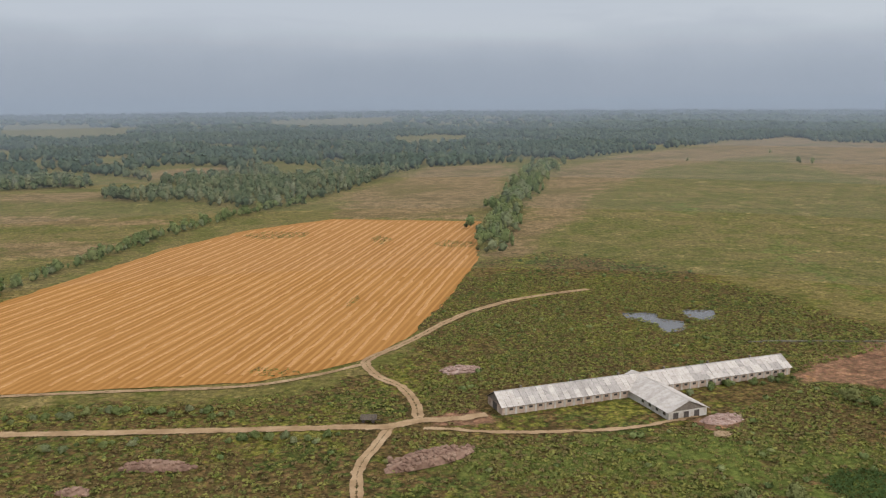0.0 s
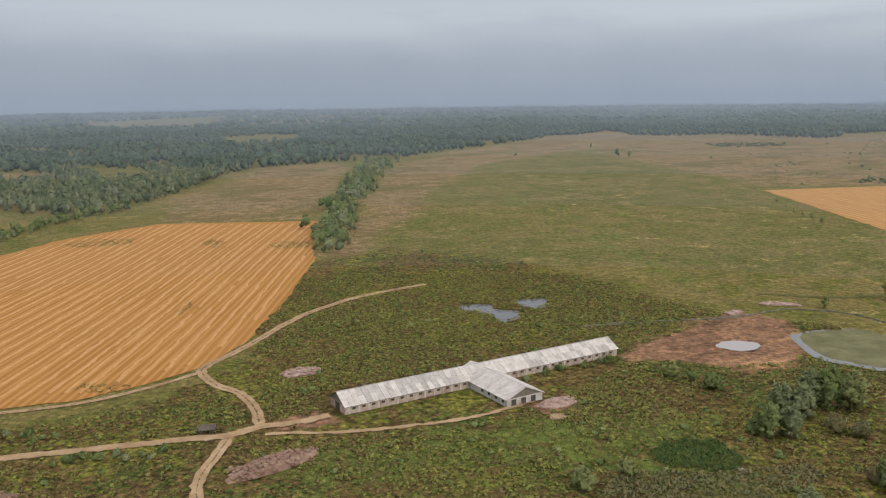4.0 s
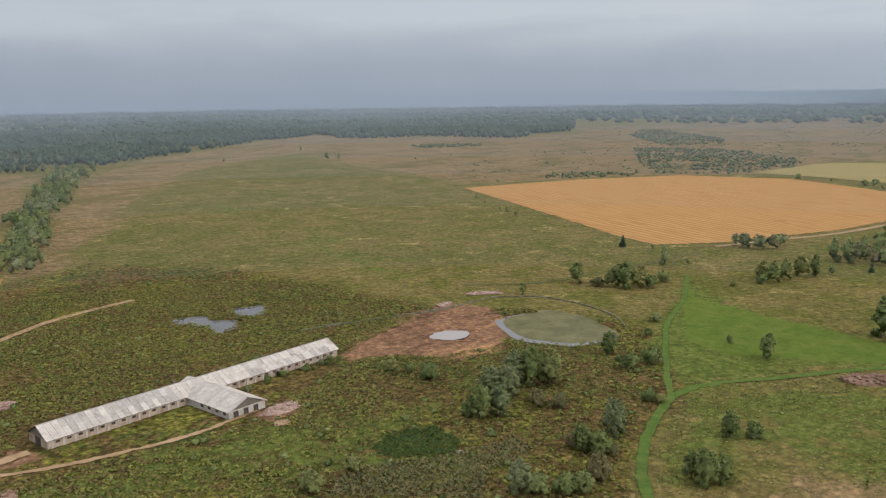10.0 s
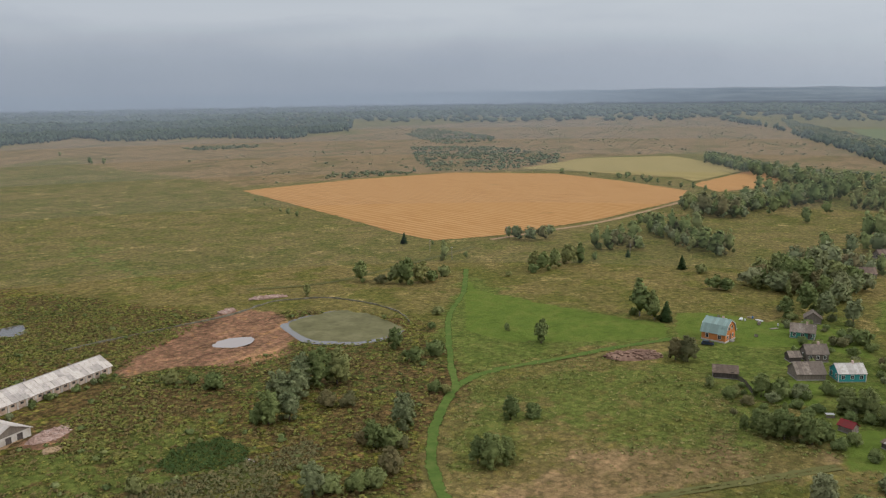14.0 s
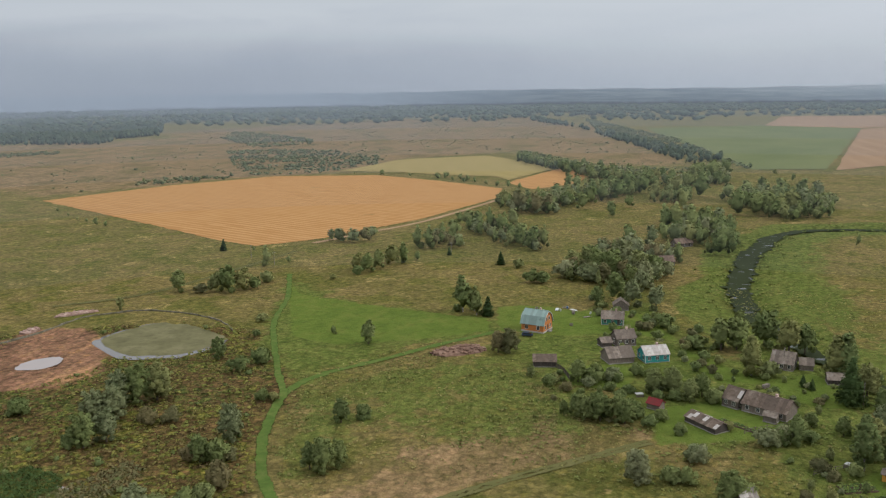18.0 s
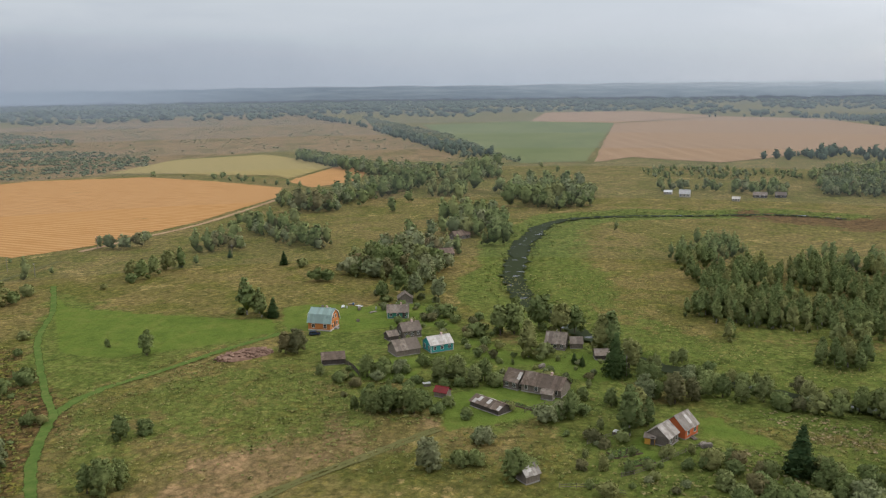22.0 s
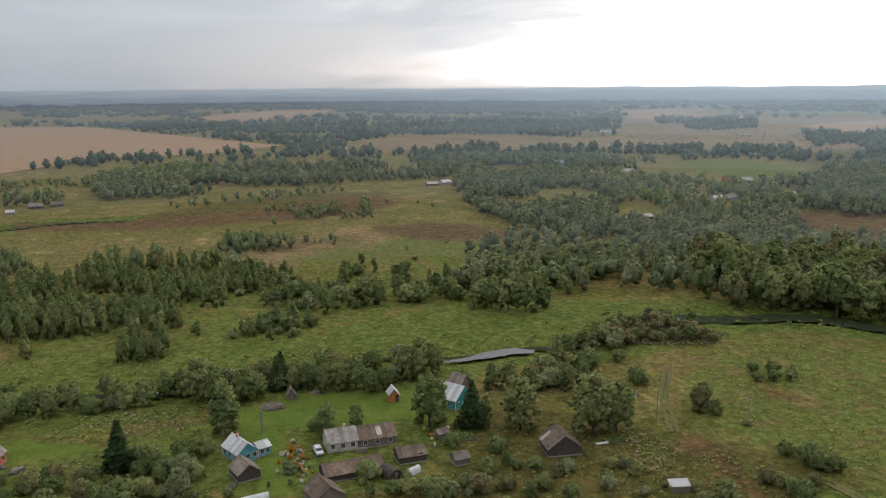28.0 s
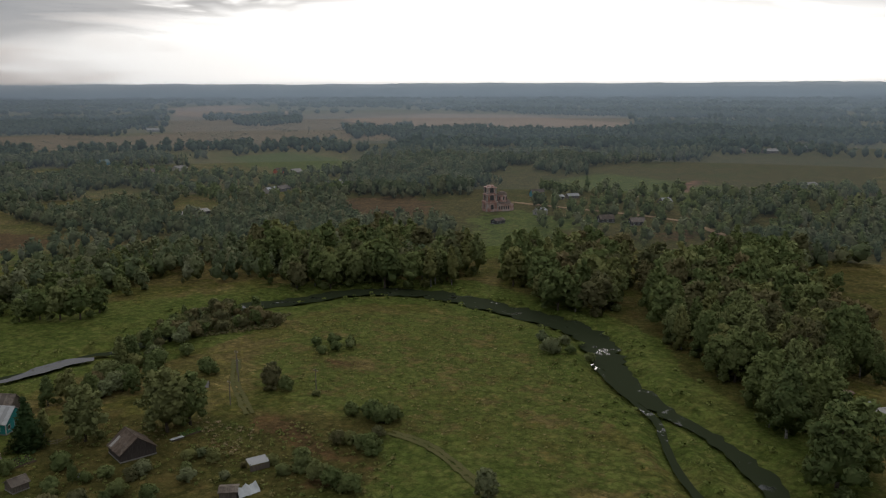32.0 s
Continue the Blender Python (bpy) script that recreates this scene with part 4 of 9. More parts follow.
def build_ground():
    near = np.concatenate([np.linspace(-197, 47, 720), np.linspace(53, 157, 27)])
    rad = np.concatenate([[0.02], np.geomspace(60, REACH, 270)])
    ang = np.radians(near)
    X = -np.sin(ang)[None, :] * rad[:, None]
    Y = np.cos(ang)[None, :] * rad[:, None]
    p = np.stack([X.ravel(), Y.ravel()], 1)
    r = np.hypot(p[:, 0], p[:, 1])
    soft = 4.0 + 0.03 * r
    warp = p + np.stack([ripple(p, 14, 1.0), ripple(p, 14, 2.0)], 1) * 4 + np.stack([ripple(p, 60, 3.0), ripple(p, 60, 4.0)], 1) * 7
    cover = np.zeros((len(p), 4), np.float32)
    soil = np.zeros(len(p), np.float32)
    for i, group in enumerate((LUSH, SCRUB, DRY)):
        for poly in group:
            s = np.clip(0.5 + signed(warp, poly) / (2 * soft), 0, 1)
            cover[:, i] = np.maximum(cover[:, i], s)
    for poly in LUSH_SOFT:
        cover[:, 0] = np.maximum(cover[:, 0], 0.56 * np.clip(0.5 + signed(warp, poly) / (2 * soft), 0, 1))
    bank = r < 680
    d = to_line(p[bank], smooth_line(RIVER, 14)) + 7 * ripple(p[bank], 30, 6.0)
    cover[bank, 0] = np.maximum(cover[bank, 0], np.clip(1.0 - (d - 16.0) / 12.0, 0, 1) * 0.95)
    for poly in SOIL:
        soil = np.maximum(soil, np.clip(0.5 + signed(warp, poly) / (2 * (2.0 + 0.012 * r)), 0, 1))
    cover[:, 3] = 1
    rank = np.zeros(len(p), np.float32)
    for poly in RANK:
        rank = np.maximum(rank, np.clip(0.5 + signed(warp, poly) / (2 * soft), 0, 1))
    brown = np.zeros(len(p), np.float32)
    for poly in BROWN:
        brown = np.maximum(brown, np.clip(0.5 + signed(warp, poly) / (2 * soft), 0, 1))
    lawn = np.zeros(len(p), np.float32)
    for poly in LAWNS:
        lawn = np.maximum(lawn, np.clip(0.5 + signed(p, poly) / 5.0, 0, 1))
    z = -0.12 * (1 + ripple(p, 9, 5.0))
    bed = np.zeros(len(p))
    close = r < 900
    for line, width in ((RIVER, 11.5), (RIVER_ARM, 3.0)):
        d = to_line(p[close], smooth_line(line, 12))
        bed[close] = np.maximum(bed[close], np.clip((width * 0.5 + 4.0 - d) / 4.0, 0, 1))
    for poly in PONDS:
        bed[close] = np.maximum(bed[close], np.clip(0.5 + signed(p[close], poly) / 3.0, 0, 1))
    z = z - 1.5 * bed * bed * (3 - 2 * bed)
    nr, na = len(rad), len(near)
    idx = np.arange(nr * na).reshape(nr, na)
    a, b = idx[:-1, :], idx[1:, :]
    q = np.stack([a, b, np.roll(b, -1, 1), np.roll(a, -1, 1)], -1).reshape(-1, 4)
    v = np.concatenate([p, z[:, None]], 1)
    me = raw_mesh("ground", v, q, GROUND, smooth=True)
    if me.polygons[5000].normal.z < 0:
        me.flip_normals()
    at = me.attributes.new("cover", "FLOAT_COLOR", "POINT")
    at.data.foreach_set("color", cover.ravel())
    at = me.attributes.new("soil", "FLOAT", "POINT")
    at.data.foreach_set("value", soil)
    at = me.attributes.new("rank", "FLOAT", "POINT")
    at.data.foreach_set("value", rank.astype(np.float32))
    at = me.attributes.new("brown", "FLOAT", "POINT")
    at.data.foreach_set("value", brown.astype(np.float32))
    at = me.attributes.new("lawn", "FLOAT", "POINT")
    at.data.foreach_set("value", lawn.astype(np.float32))
    return tagged(new("ground", me), "rough meadow, scrub and dry grass out to the horizon", "ground", kind="structure")


build_ground()
Z0 = 0.05
FIELD_LOOKS = {
    "stubble_field_1": (STUBBLE_1, "harvested grain field with golden straw rows"),
    "stubble_field_2": (STUBBLE_2, "orange stubble field beside a dirt track"),
    "stubble_field_3": (STUBBLE_2, "small orange stubble field by the woods"),
    "hay_field": (HAY, "yellowish mown hay field between shrub rows"),
    "far_green_field": (FIELD_GREEN, "wide green crop field far off"),
}
for layer, (key, outline) in enumerate(FIELDS.items()):
    look_mat, words = FIELD_LOOKS.get(key, (STUBBLE_FAR, "far pinkish stubble field among woods"))
    far = max(math.hypot(*q) for q in outline) > 1000
    sheet(key, ragged(outline, 25 if far else 5, 1.2 if far else 0.6, 3), Z0 + (0.1 + 0.04 * layer) * far, look_mat, words)

ribbon("dirt_road", ROADS["dirt_road"], 5.0, 0.105, TRACK, "pale unpaved dirt road with worn verges", seed=1, step=2.5)
for lift, key in enumerate(("track_a", "track_b", "track_d")):
    ribbon("dirt_track", ROADS[key], (3.6, 3.4, 2.4)[lift], 0.065 + 0.012 * lift, TRACK, "narrow two-rut dirt track through weeds", seed=2, twin=True, step=2)
ribbon("dirt_track", ROADS["track_c"], 2.6, 0.06, TRACK, "thin pale path along the barn", seed=3, wobble=0.3, step=2)
for lift, key in enumerate(("green_track_a", "green_track_b")):
    ribbon("grass_track", ROADS[key], (4.0, 3.2)[lift], 0.05 + 0.015 * lift, PATH_GREEN, "bright green trodden grass track", seed=4, wobble=0.15, step=2.5)
ribbon("field_track", ROADS["field_track"], 6.0, 0.09, TRACK, "pale track along the stubble field edge", seed=5)
ribbon("village_road", ROADS["village_road"], 7.0, 0.09, TRACK, "pale unpaved road leading past the church", seed=6)
for key in ("path_e", "path_f", "path_g", "path_h"):
    ribbon("meadow_path", ROADS[key], 3.4, 0.06, PATH_FAINT, "faint wheel ruts in the meadow grass", seed=7, twin=True, step=2)
tagged(ribbon("river", RIVER, RIVER_WIDTHS, -0.8, WATER_WEED, "dark winding river with weed mats", "river", wobble=0.2, step=2.5), kind="structure")
ribbon("river_arm", RIVER_ARM, 2.0, -0.7, WATER_WEED, "narrow side arm of the river among reeds", "river", wobble=0.2)


ribbon("backwater", BACKWATER, [1.5, 3.5, 6.0, 6.5, 3.0], -0.62, WATER, "pale still backwater among river shrubs", "river", wobble=0.12, step=1.5)


def shore(poly):
    """A rounded, slightly uneven water's edge."""
    p = [tuple(q) for q in poly]
    ring = smooth_line(p[-2:] + p + p[:3], 1.6)
    start = int(np.argmin(((ring - np.array(p[0])) ** 2).sum(1)))
    stop = start + 6 + int(np.argmin(((ring[start + 6:] - np.array(p[0])) ** 2).sum(1)))
    ring = ring[start:stop]
    return ring + np.stack([ripple(ring, 2.5, 1.0), ripple(ring, 2.5, 4.0)], 1) * 0.35


for poly, water, name, words in zip(PONDS, (WATER_POND, WATER_PALE, WATER, WATER, WATER_PALE), ("pond", "puddle", "pool", "pool", "puddle"),
                                    ("shallow pond with olive scum on the water", "muddy puddle in bare reddish soil", "dark marsh pool among weeds", "dark marsh pool among weeds", "small pale puddle in the grass")):
    sheet(name, shore(poly), -0.55, water, words, "pond")
# olive scum floats on most of the large pond and leaves a rim of open water
mid_pond = np.mean(PONDS[0], axis=0)
sheet("pond_scum", shore([mid_pond + np.array((2.2, 1.0)) + 0.92 * (np.array(q) - mid_pond) for q in PONDS[0]]), -0.535, POND_SCUM, "olive green scum floating on the pond", "scum")


# far rim of the land, so distant that it never shifts, and glowing shells for rain and haze before it
def build_rim():
    n = Nodes("distant_woods_in_haze", 1.0, spec=0.0)
    # haze, paler towards the top and the sun, painted into the emission colour
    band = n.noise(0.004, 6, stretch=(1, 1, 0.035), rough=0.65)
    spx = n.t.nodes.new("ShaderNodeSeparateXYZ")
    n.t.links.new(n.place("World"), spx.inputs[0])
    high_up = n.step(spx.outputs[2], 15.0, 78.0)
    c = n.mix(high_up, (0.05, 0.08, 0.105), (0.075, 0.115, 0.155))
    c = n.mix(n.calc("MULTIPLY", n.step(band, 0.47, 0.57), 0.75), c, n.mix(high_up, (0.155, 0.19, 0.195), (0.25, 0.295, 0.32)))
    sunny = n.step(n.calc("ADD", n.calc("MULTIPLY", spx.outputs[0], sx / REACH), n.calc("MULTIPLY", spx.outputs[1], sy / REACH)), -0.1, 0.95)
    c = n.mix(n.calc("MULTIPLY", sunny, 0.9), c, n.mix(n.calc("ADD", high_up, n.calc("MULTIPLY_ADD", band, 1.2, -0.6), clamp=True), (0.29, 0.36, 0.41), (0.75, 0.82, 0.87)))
    # pale glints painted in as thin streaks
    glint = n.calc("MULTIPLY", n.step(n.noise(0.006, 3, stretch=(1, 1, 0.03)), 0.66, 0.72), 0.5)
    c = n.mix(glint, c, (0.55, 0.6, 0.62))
    # the glow takes the sky's colour where haze hides the ridges
    sky_blend = n.step(n.calc("MULTIPLY_ADD", spx.outputs[1], 1 / REACH, n.calc("MULTIPLY", spx.outputs[0], -0.25 / REACH)), 0.15, 0.6)
    c = n.mix(sky_blend, c, (0.34, 0.415, 0.51))
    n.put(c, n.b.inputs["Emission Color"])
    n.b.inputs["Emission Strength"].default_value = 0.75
    n.done((0.02, 0.02, 0.02))
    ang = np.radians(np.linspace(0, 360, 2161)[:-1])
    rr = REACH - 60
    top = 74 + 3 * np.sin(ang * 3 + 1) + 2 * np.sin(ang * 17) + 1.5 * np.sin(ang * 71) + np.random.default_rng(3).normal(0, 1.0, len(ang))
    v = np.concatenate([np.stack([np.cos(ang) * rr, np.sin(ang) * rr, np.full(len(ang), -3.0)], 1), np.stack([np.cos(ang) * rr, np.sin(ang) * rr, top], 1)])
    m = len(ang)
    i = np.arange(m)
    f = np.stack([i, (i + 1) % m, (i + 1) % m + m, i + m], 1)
    tagged(new("backdrop", raw_mesh("backdrop", v, f, n.mat)), "glowing backdrop ring painted as hazy blue wooded ridges", "backdrop", kind="structure")
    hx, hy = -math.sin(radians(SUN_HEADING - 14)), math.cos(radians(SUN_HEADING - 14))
    # haze and rain imitated by thin, pale, mostly see-through glowing shells, the far ones thickest on the side away
    # from the sun
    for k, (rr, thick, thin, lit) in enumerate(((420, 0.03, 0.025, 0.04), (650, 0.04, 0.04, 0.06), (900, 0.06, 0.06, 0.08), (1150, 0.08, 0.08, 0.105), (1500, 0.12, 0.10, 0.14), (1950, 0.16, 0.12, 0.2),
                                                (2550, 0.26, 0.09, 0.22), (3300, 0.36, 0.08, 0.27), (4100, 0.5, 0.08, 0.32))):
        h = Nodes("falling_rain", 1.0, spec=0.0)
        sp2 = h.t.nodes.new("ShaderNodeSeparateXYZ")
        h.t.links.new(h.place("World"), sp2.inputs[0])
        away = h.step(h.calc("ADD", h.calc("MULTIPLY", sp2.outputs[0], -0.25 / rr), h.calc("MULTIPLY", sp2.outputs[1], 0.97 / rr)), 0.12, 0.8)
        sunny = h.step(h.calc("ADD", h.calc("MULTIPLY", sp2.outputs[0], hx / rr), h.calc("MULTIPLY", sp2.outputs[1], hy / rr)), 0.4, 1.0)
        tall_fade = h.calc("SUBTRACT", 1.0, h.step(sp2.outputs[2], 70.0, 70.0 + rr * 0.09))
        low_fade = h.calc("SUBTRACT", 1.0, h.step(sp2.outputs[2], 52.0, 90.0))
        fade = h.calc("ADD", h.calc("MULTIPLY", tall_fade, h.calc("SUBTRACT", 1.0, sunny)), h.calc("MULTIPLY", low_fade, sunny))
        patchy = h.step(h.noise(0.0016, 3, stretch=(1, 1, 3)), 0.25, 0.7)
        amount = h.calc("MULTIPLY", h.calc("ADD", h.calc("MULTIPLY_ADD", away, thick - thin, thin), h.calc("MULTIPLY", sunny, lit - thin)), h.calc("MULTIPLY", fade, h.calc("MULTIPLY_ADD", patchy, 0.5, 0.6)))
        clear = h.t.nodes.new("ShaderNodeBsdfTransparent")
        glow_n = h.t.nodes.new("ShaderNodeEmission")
        # emission brighter towards the sun, as lit haze would be
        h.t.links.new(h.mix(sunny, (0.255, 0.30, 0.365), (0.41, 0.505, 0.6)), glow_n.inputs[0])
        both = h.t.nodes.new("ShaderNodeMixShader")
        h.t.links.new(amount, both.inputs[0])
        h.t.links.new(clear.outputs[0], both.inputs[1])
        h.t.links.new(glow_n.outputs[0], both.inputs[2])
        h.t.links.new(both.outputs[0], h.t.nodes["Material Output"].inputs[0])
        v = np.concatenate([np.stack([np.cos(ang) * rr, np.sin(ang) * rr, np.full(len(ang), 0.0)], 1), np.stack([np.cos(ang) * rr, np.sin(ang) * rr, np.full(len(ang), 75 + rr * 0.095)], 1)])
        tagged(new("backdrop", raw_mesh("rain_haze", v, f, h.mat)), "glowing see-through shell imitating haze and distant rain", "backdrop", kind="structure")


build_rim()


# ---- vegetation ----
def ico(sub):
    bm = bmesh.new()
    bmesh.ops.create_icosphere(bm, subdivisions=sub, radius=1)
    v = np.array([q.co[:] for q in bm.verts])
    f = np.array([[q.index for q in face.verts] for face in bm.faces])
    bm.free()
    return v, f


ICO1, ICO2 = ico(1), ico(2)


def leaf_tris(rng, centres, normals, size, spread):
    """Three-cornered leaf clumps of about the given size, tilted at random round their normals."""
    n = len(centres)
    nv = normals + rng.normal(0, spread, (n, 3))
    nv /= np.linalg.norm(nv, axis=1)[:, None] + 1e-9
    a = np.cross(nv, rng.normal(0, 1, (n, 3)))
    a /= np.linalg.norm(a, axis=1)[:, None] + 1e-9
    b = np.cross(nv, a)
    s = size * rng.uniform(0.7, 1.5, (n, 1))
    asp = rng.uniform(0.6, 1.0, (n, 1))
    q = np.stack([centres - a * s - b * s * asp * 0.6, centres + a * s - b * s * asp * 0.5, centres + b * s * asp * 1.1], 1)
    return q.reshape(-1, 3)


def crown(seed, lobes, leaves, size, core=0.78, spread=0.7, sub=ICO1, lift=0.22):
    """A crown: uneven cores inside, many tilted leaf clumps round them. Triangles only; with soft outward normals."""
    rng = np.random.default_rng(seed)
    vs, fs, ns, o = [], [], [], 0
    lob = np.asarray(lobes, float)
    mid = np.array([lob[:, 0].mean(), lob[:, 1].mean(), lob[:, 2].mean() * 0.8])
    for c in lob if core else ():
        v, f = sub
        w = v * (1 + rng.normal(0, 0.14, (len(v), 1))) * c[3:6] * core + c[:3]
        vs.append(w)
        ns.append(v * 0.5 + 0.8 * (w - mid) / np.linalg.norm(w - mid, axis=1)[:, None] + (0, 0, lift))
        fs.append(f + o)
        o += len(v)
    area = lob[:, 3] * lob[:, 5]
    pick = rng.choice(len(lob), leaves, p=area / area.sum())
    d = rng.normal(0, 1, (leaves, 3))
    d /= np.linalg.norm(d, axis=1)[:, None]
    d[:, 2] = np.where(d[:, 2] < -0.35, -d[:, 2], d[:, 2])
    c = lob[pick]
    pos = c[:, :3] + d * c[:, 3:6] * rng.uniform(0.74, 1.1, (leaves, 1))
    q = leaf_tris(rng, pos, d, size, spread)
    vs.append(q)
    out = (pos - mid) / (np.linalg.norm(pos - mid, axis=1)[:, None] + 1e-9)
    soft_n = d * 0.5 + out * 0.65 + rng.normal(0, 0.34, (leaves, 3)) + (0, 0, lift)
    ns.append(np.repeat(soft_n, 3, 0))
    tri = q.reshape(-1, 3, 3)
    face_n = np.cross(tri[:, 1] - tri[:, 0], tri[:, 2] - tri[:, 0])
    turn = (face_n * soft_n).sum(1) < 0
    f = np.arange(leaves * 3).reshape(-1, 3) + o
    f[turn] = f[turn][:, ::-1]
    fs.append(f)
    return np.concatenate(vs), np.concatenate(fs), np.concatenate(ns)


def lobes_of(kind, seed):
    """Crown lobes (centre, radii) in a unit where the tree is 1 high."""
    rng = np.random.default_rng(seed)
    out = []
    if kind in ("broad", "birch"):
        full, wide, n = (0.30, 0.42, 26) if kind == "broad" else (0.19, 0.36, 20)
        lean, swell = rng.uniform(0, 6.28), rng.uniform(0.03, 0.14)
        out.append((0, 0, 0.47, full * 0.8, full * 0.8, 0.42))
        for i in range(n):
            z = 0.08 + 0.84 * (i + rng.uniform(0, 1)) / n
            a = i * 2.4 + rng.uniform(-0.6, 0.6)
            t = (z - wide) / (1.0 - wide) if z > wide else (wide - z) / (wide + 0.06)
            env = full * (math.sqrt(max(0.02, 1 - t * t)) if kind == "broad" or z < wide else max(0.06, 1 - t ** 1.3))
            r = env * rng.uniform(0.62, 0.9) * (1 + swell * math.cos(a - lean) * (1 if z > 0.3 else 0.3))
            q = rng.uniform(0.055, 0.105) * (1.15 - 0.45 * z) * (1.0 if kind == "broad" else 0.85)
            out.append((math.cos(a) * r, math.sin(a) * r, z, q, q, q * (1.05 if kind == "broad" else 1.35)))
        out.append((rng.uniform(-0.03, 0.03), rng.uniform(-0.03, 0.03), 0.92, 0.05, 0.05, 0.08))
    elif kind == "spruce":
        for i in range(9):
            z = 0.08 + 0.1 * i
            q = 0.215 * (1.02 - z)
            out.append((rng.uniform(-0.01, 0.01), rng.uniform(-0.01, 0.01), z + 0.03, q, q, 0.085))
    else:  # bush
        out.append((0, 0, 0.38, 0.4, 0.4, 0.42))
        for i in range(18):
            a = i * 2.4 + rng.uniform(-0.5, 0.5)
            q = rng.uniform(0.09, 0.19)
            r = rng.uniform(0.1, 0.44)
            out.append((math.cos(a) * r, math.sin(a) * r, rng.uniform(0.12, 0.84 - 0.75 * r), q, q, q * 1.15))
    return out


def trunk_bm(kind, seed):
    """A tapered stem with a few limbs, 1 high."""
    rng = random.Random(seed)
    bm = bmesh.new()

    def limb(a, b, r0, r1, n=6):
        axis = (b - a).normalized()
        side = axis.orthogonal().normalized()
        up = axis.cross(side)
        rings = []
        for p, r in ((a, r0), ((a + b) / 2 + side * r0 * 0.4, (r0 + r1) / 2), (b, r1)):
            rings.append([bm.verts.new(p + (side * math.cos(t) + up * math.sin(t)) * r) for t in (2 * math.pi * i / n for i in range(n))])
        for lo, hi in zip(rings, rings[1:]):
            for i in range(n):
                bm.faces.new((lo[i], lo[(i + 1) % n], hi[(i + 1) % n], hi[i]))
        bm.faces.new(rings[-1])

    thick = 0.024 if kind != "birch" else 0.016
    limb(Vector((0, 0, -0.03)), Vector((rng.uniform(-0.02, 0.02), rng.uniform(-0.02, 0.02), 0.8)), thick, thick * 0.25)
    for i in range(6):
        a, z = i * 2.4 + rng.uniform(-0.3, 0.3), 0.25 + 0.08 * i
        reach = (0.2 if kind == "broad" else 0.1) * rng.uniform(0.8, 1.2)
        limb(Vector((0, 0, z)), Vector((math.cos(a) * reach, math.sin(a) * reach, z + reach * 0.8)), thick * 0.5, thick * 0.12, 5)
    return bm


LEAVES = {"broad": 1850, "birch": 1350, "spruce": 1300, "bush": 950}
STOCK = {}


def stock(kind, leaf, i, far=False):
    """The shared meshes of one sort of tree: crown and stem."""
    key = (kind, leaf.name, i, far)
    if key not in STOCK:
        seed = 17 * i + len(kind) * 101
        size = {"broad": 0.0262, "birch": 0.022, "spruce": 0.02, "bush": 0.053}[kind]
        lobes = lobes_of(kind, seed)
        if far and kind != "spruce":
            lobes = lobes[:1] + [(*q[:3], q[3] * 1.25, q[4] * 1.25, q[5] * 1.25) for q in lobes[1::4]]
        v, f, soft_n = crown(seed, lobes, LEAVES[kind] // (3 if far else 1), size * (1.7 if far else 1.0), spread=0.55 if kind == "spruce" else 0.8)
        if kind == "spruce":
            v[:, 2] -= 0.25 * np.hypot(v[:, 0], v[:, 1])
            v[:, 2] = np.maximum(v[:, 2], 0.01)
        elif kind == "bush":
            v[:, 2] = np.maximum(v[:, 2], -0.02)
        me = raw_mesh("crown", v, f, leaf, normals=soft_n)
        tr = None
        if kind != "bush":
            bm = trunk_bm(kind, seed)
            tr = bpy.data.meshes.new("trunk")
            bm.to_mesh(tr)
            bm.free()
            tr.materials.append(BARK_BIRCH if kind == "birch" else BARK)
        STOCK[key] = (me, tr)
    return STOCK[key]


WORDS = {"broad": "round-crowned leafy green tree", "birch": "slender birch with light green leaves", "spruce": "dark green conical spruce", "bush": "low rounded leafy shrub"}
GROW = random.Random(5)


ORDERS = []


def plant(kind, x, y, h, wide=1.0, leaf=None, label="", group=""):
    """Orders one tree or shrub, h metres high; set_out() plants them all."""
    leaf = leaf or {"broad": LEAF_BROAD, "birch": LEAF_BIRCH, "spruce": LEAF_SPRUCE, "bush": LEAF_BROAD}[kind]
    ORDERS.append((kind, x, y, h, wide, leaf, label or WORDS[kind], group))


def plant_thing(kind, x, y, h, wide, leaf, words, group):
    cr, tr = stock(kind, leaf, GROW.randrange(4), math.hypot(x, y) > 280)
    m = pose(x, y, -0.12, 0, 0, GROW.uniform(0, 360)) @ Matrix.Diagonal((h * wide, h * wide * GROW.uniform(0.88, 1.12), h, 1))
    if tr is None:
        ob = new("bush", cr)
        ob.matrix_basis = m
        return tagged(ob, words, "shrub", group)
    root = new({"spruce": "spruce", "birch": "birch", "broad": "tree"}[kind])
    root.matrix_basis = m
    for name, data in (("trunk", tr), ("crown", cr)):
        o = new(name, data)
        o.parent = root
    return tagged(root, words, "tree", group)


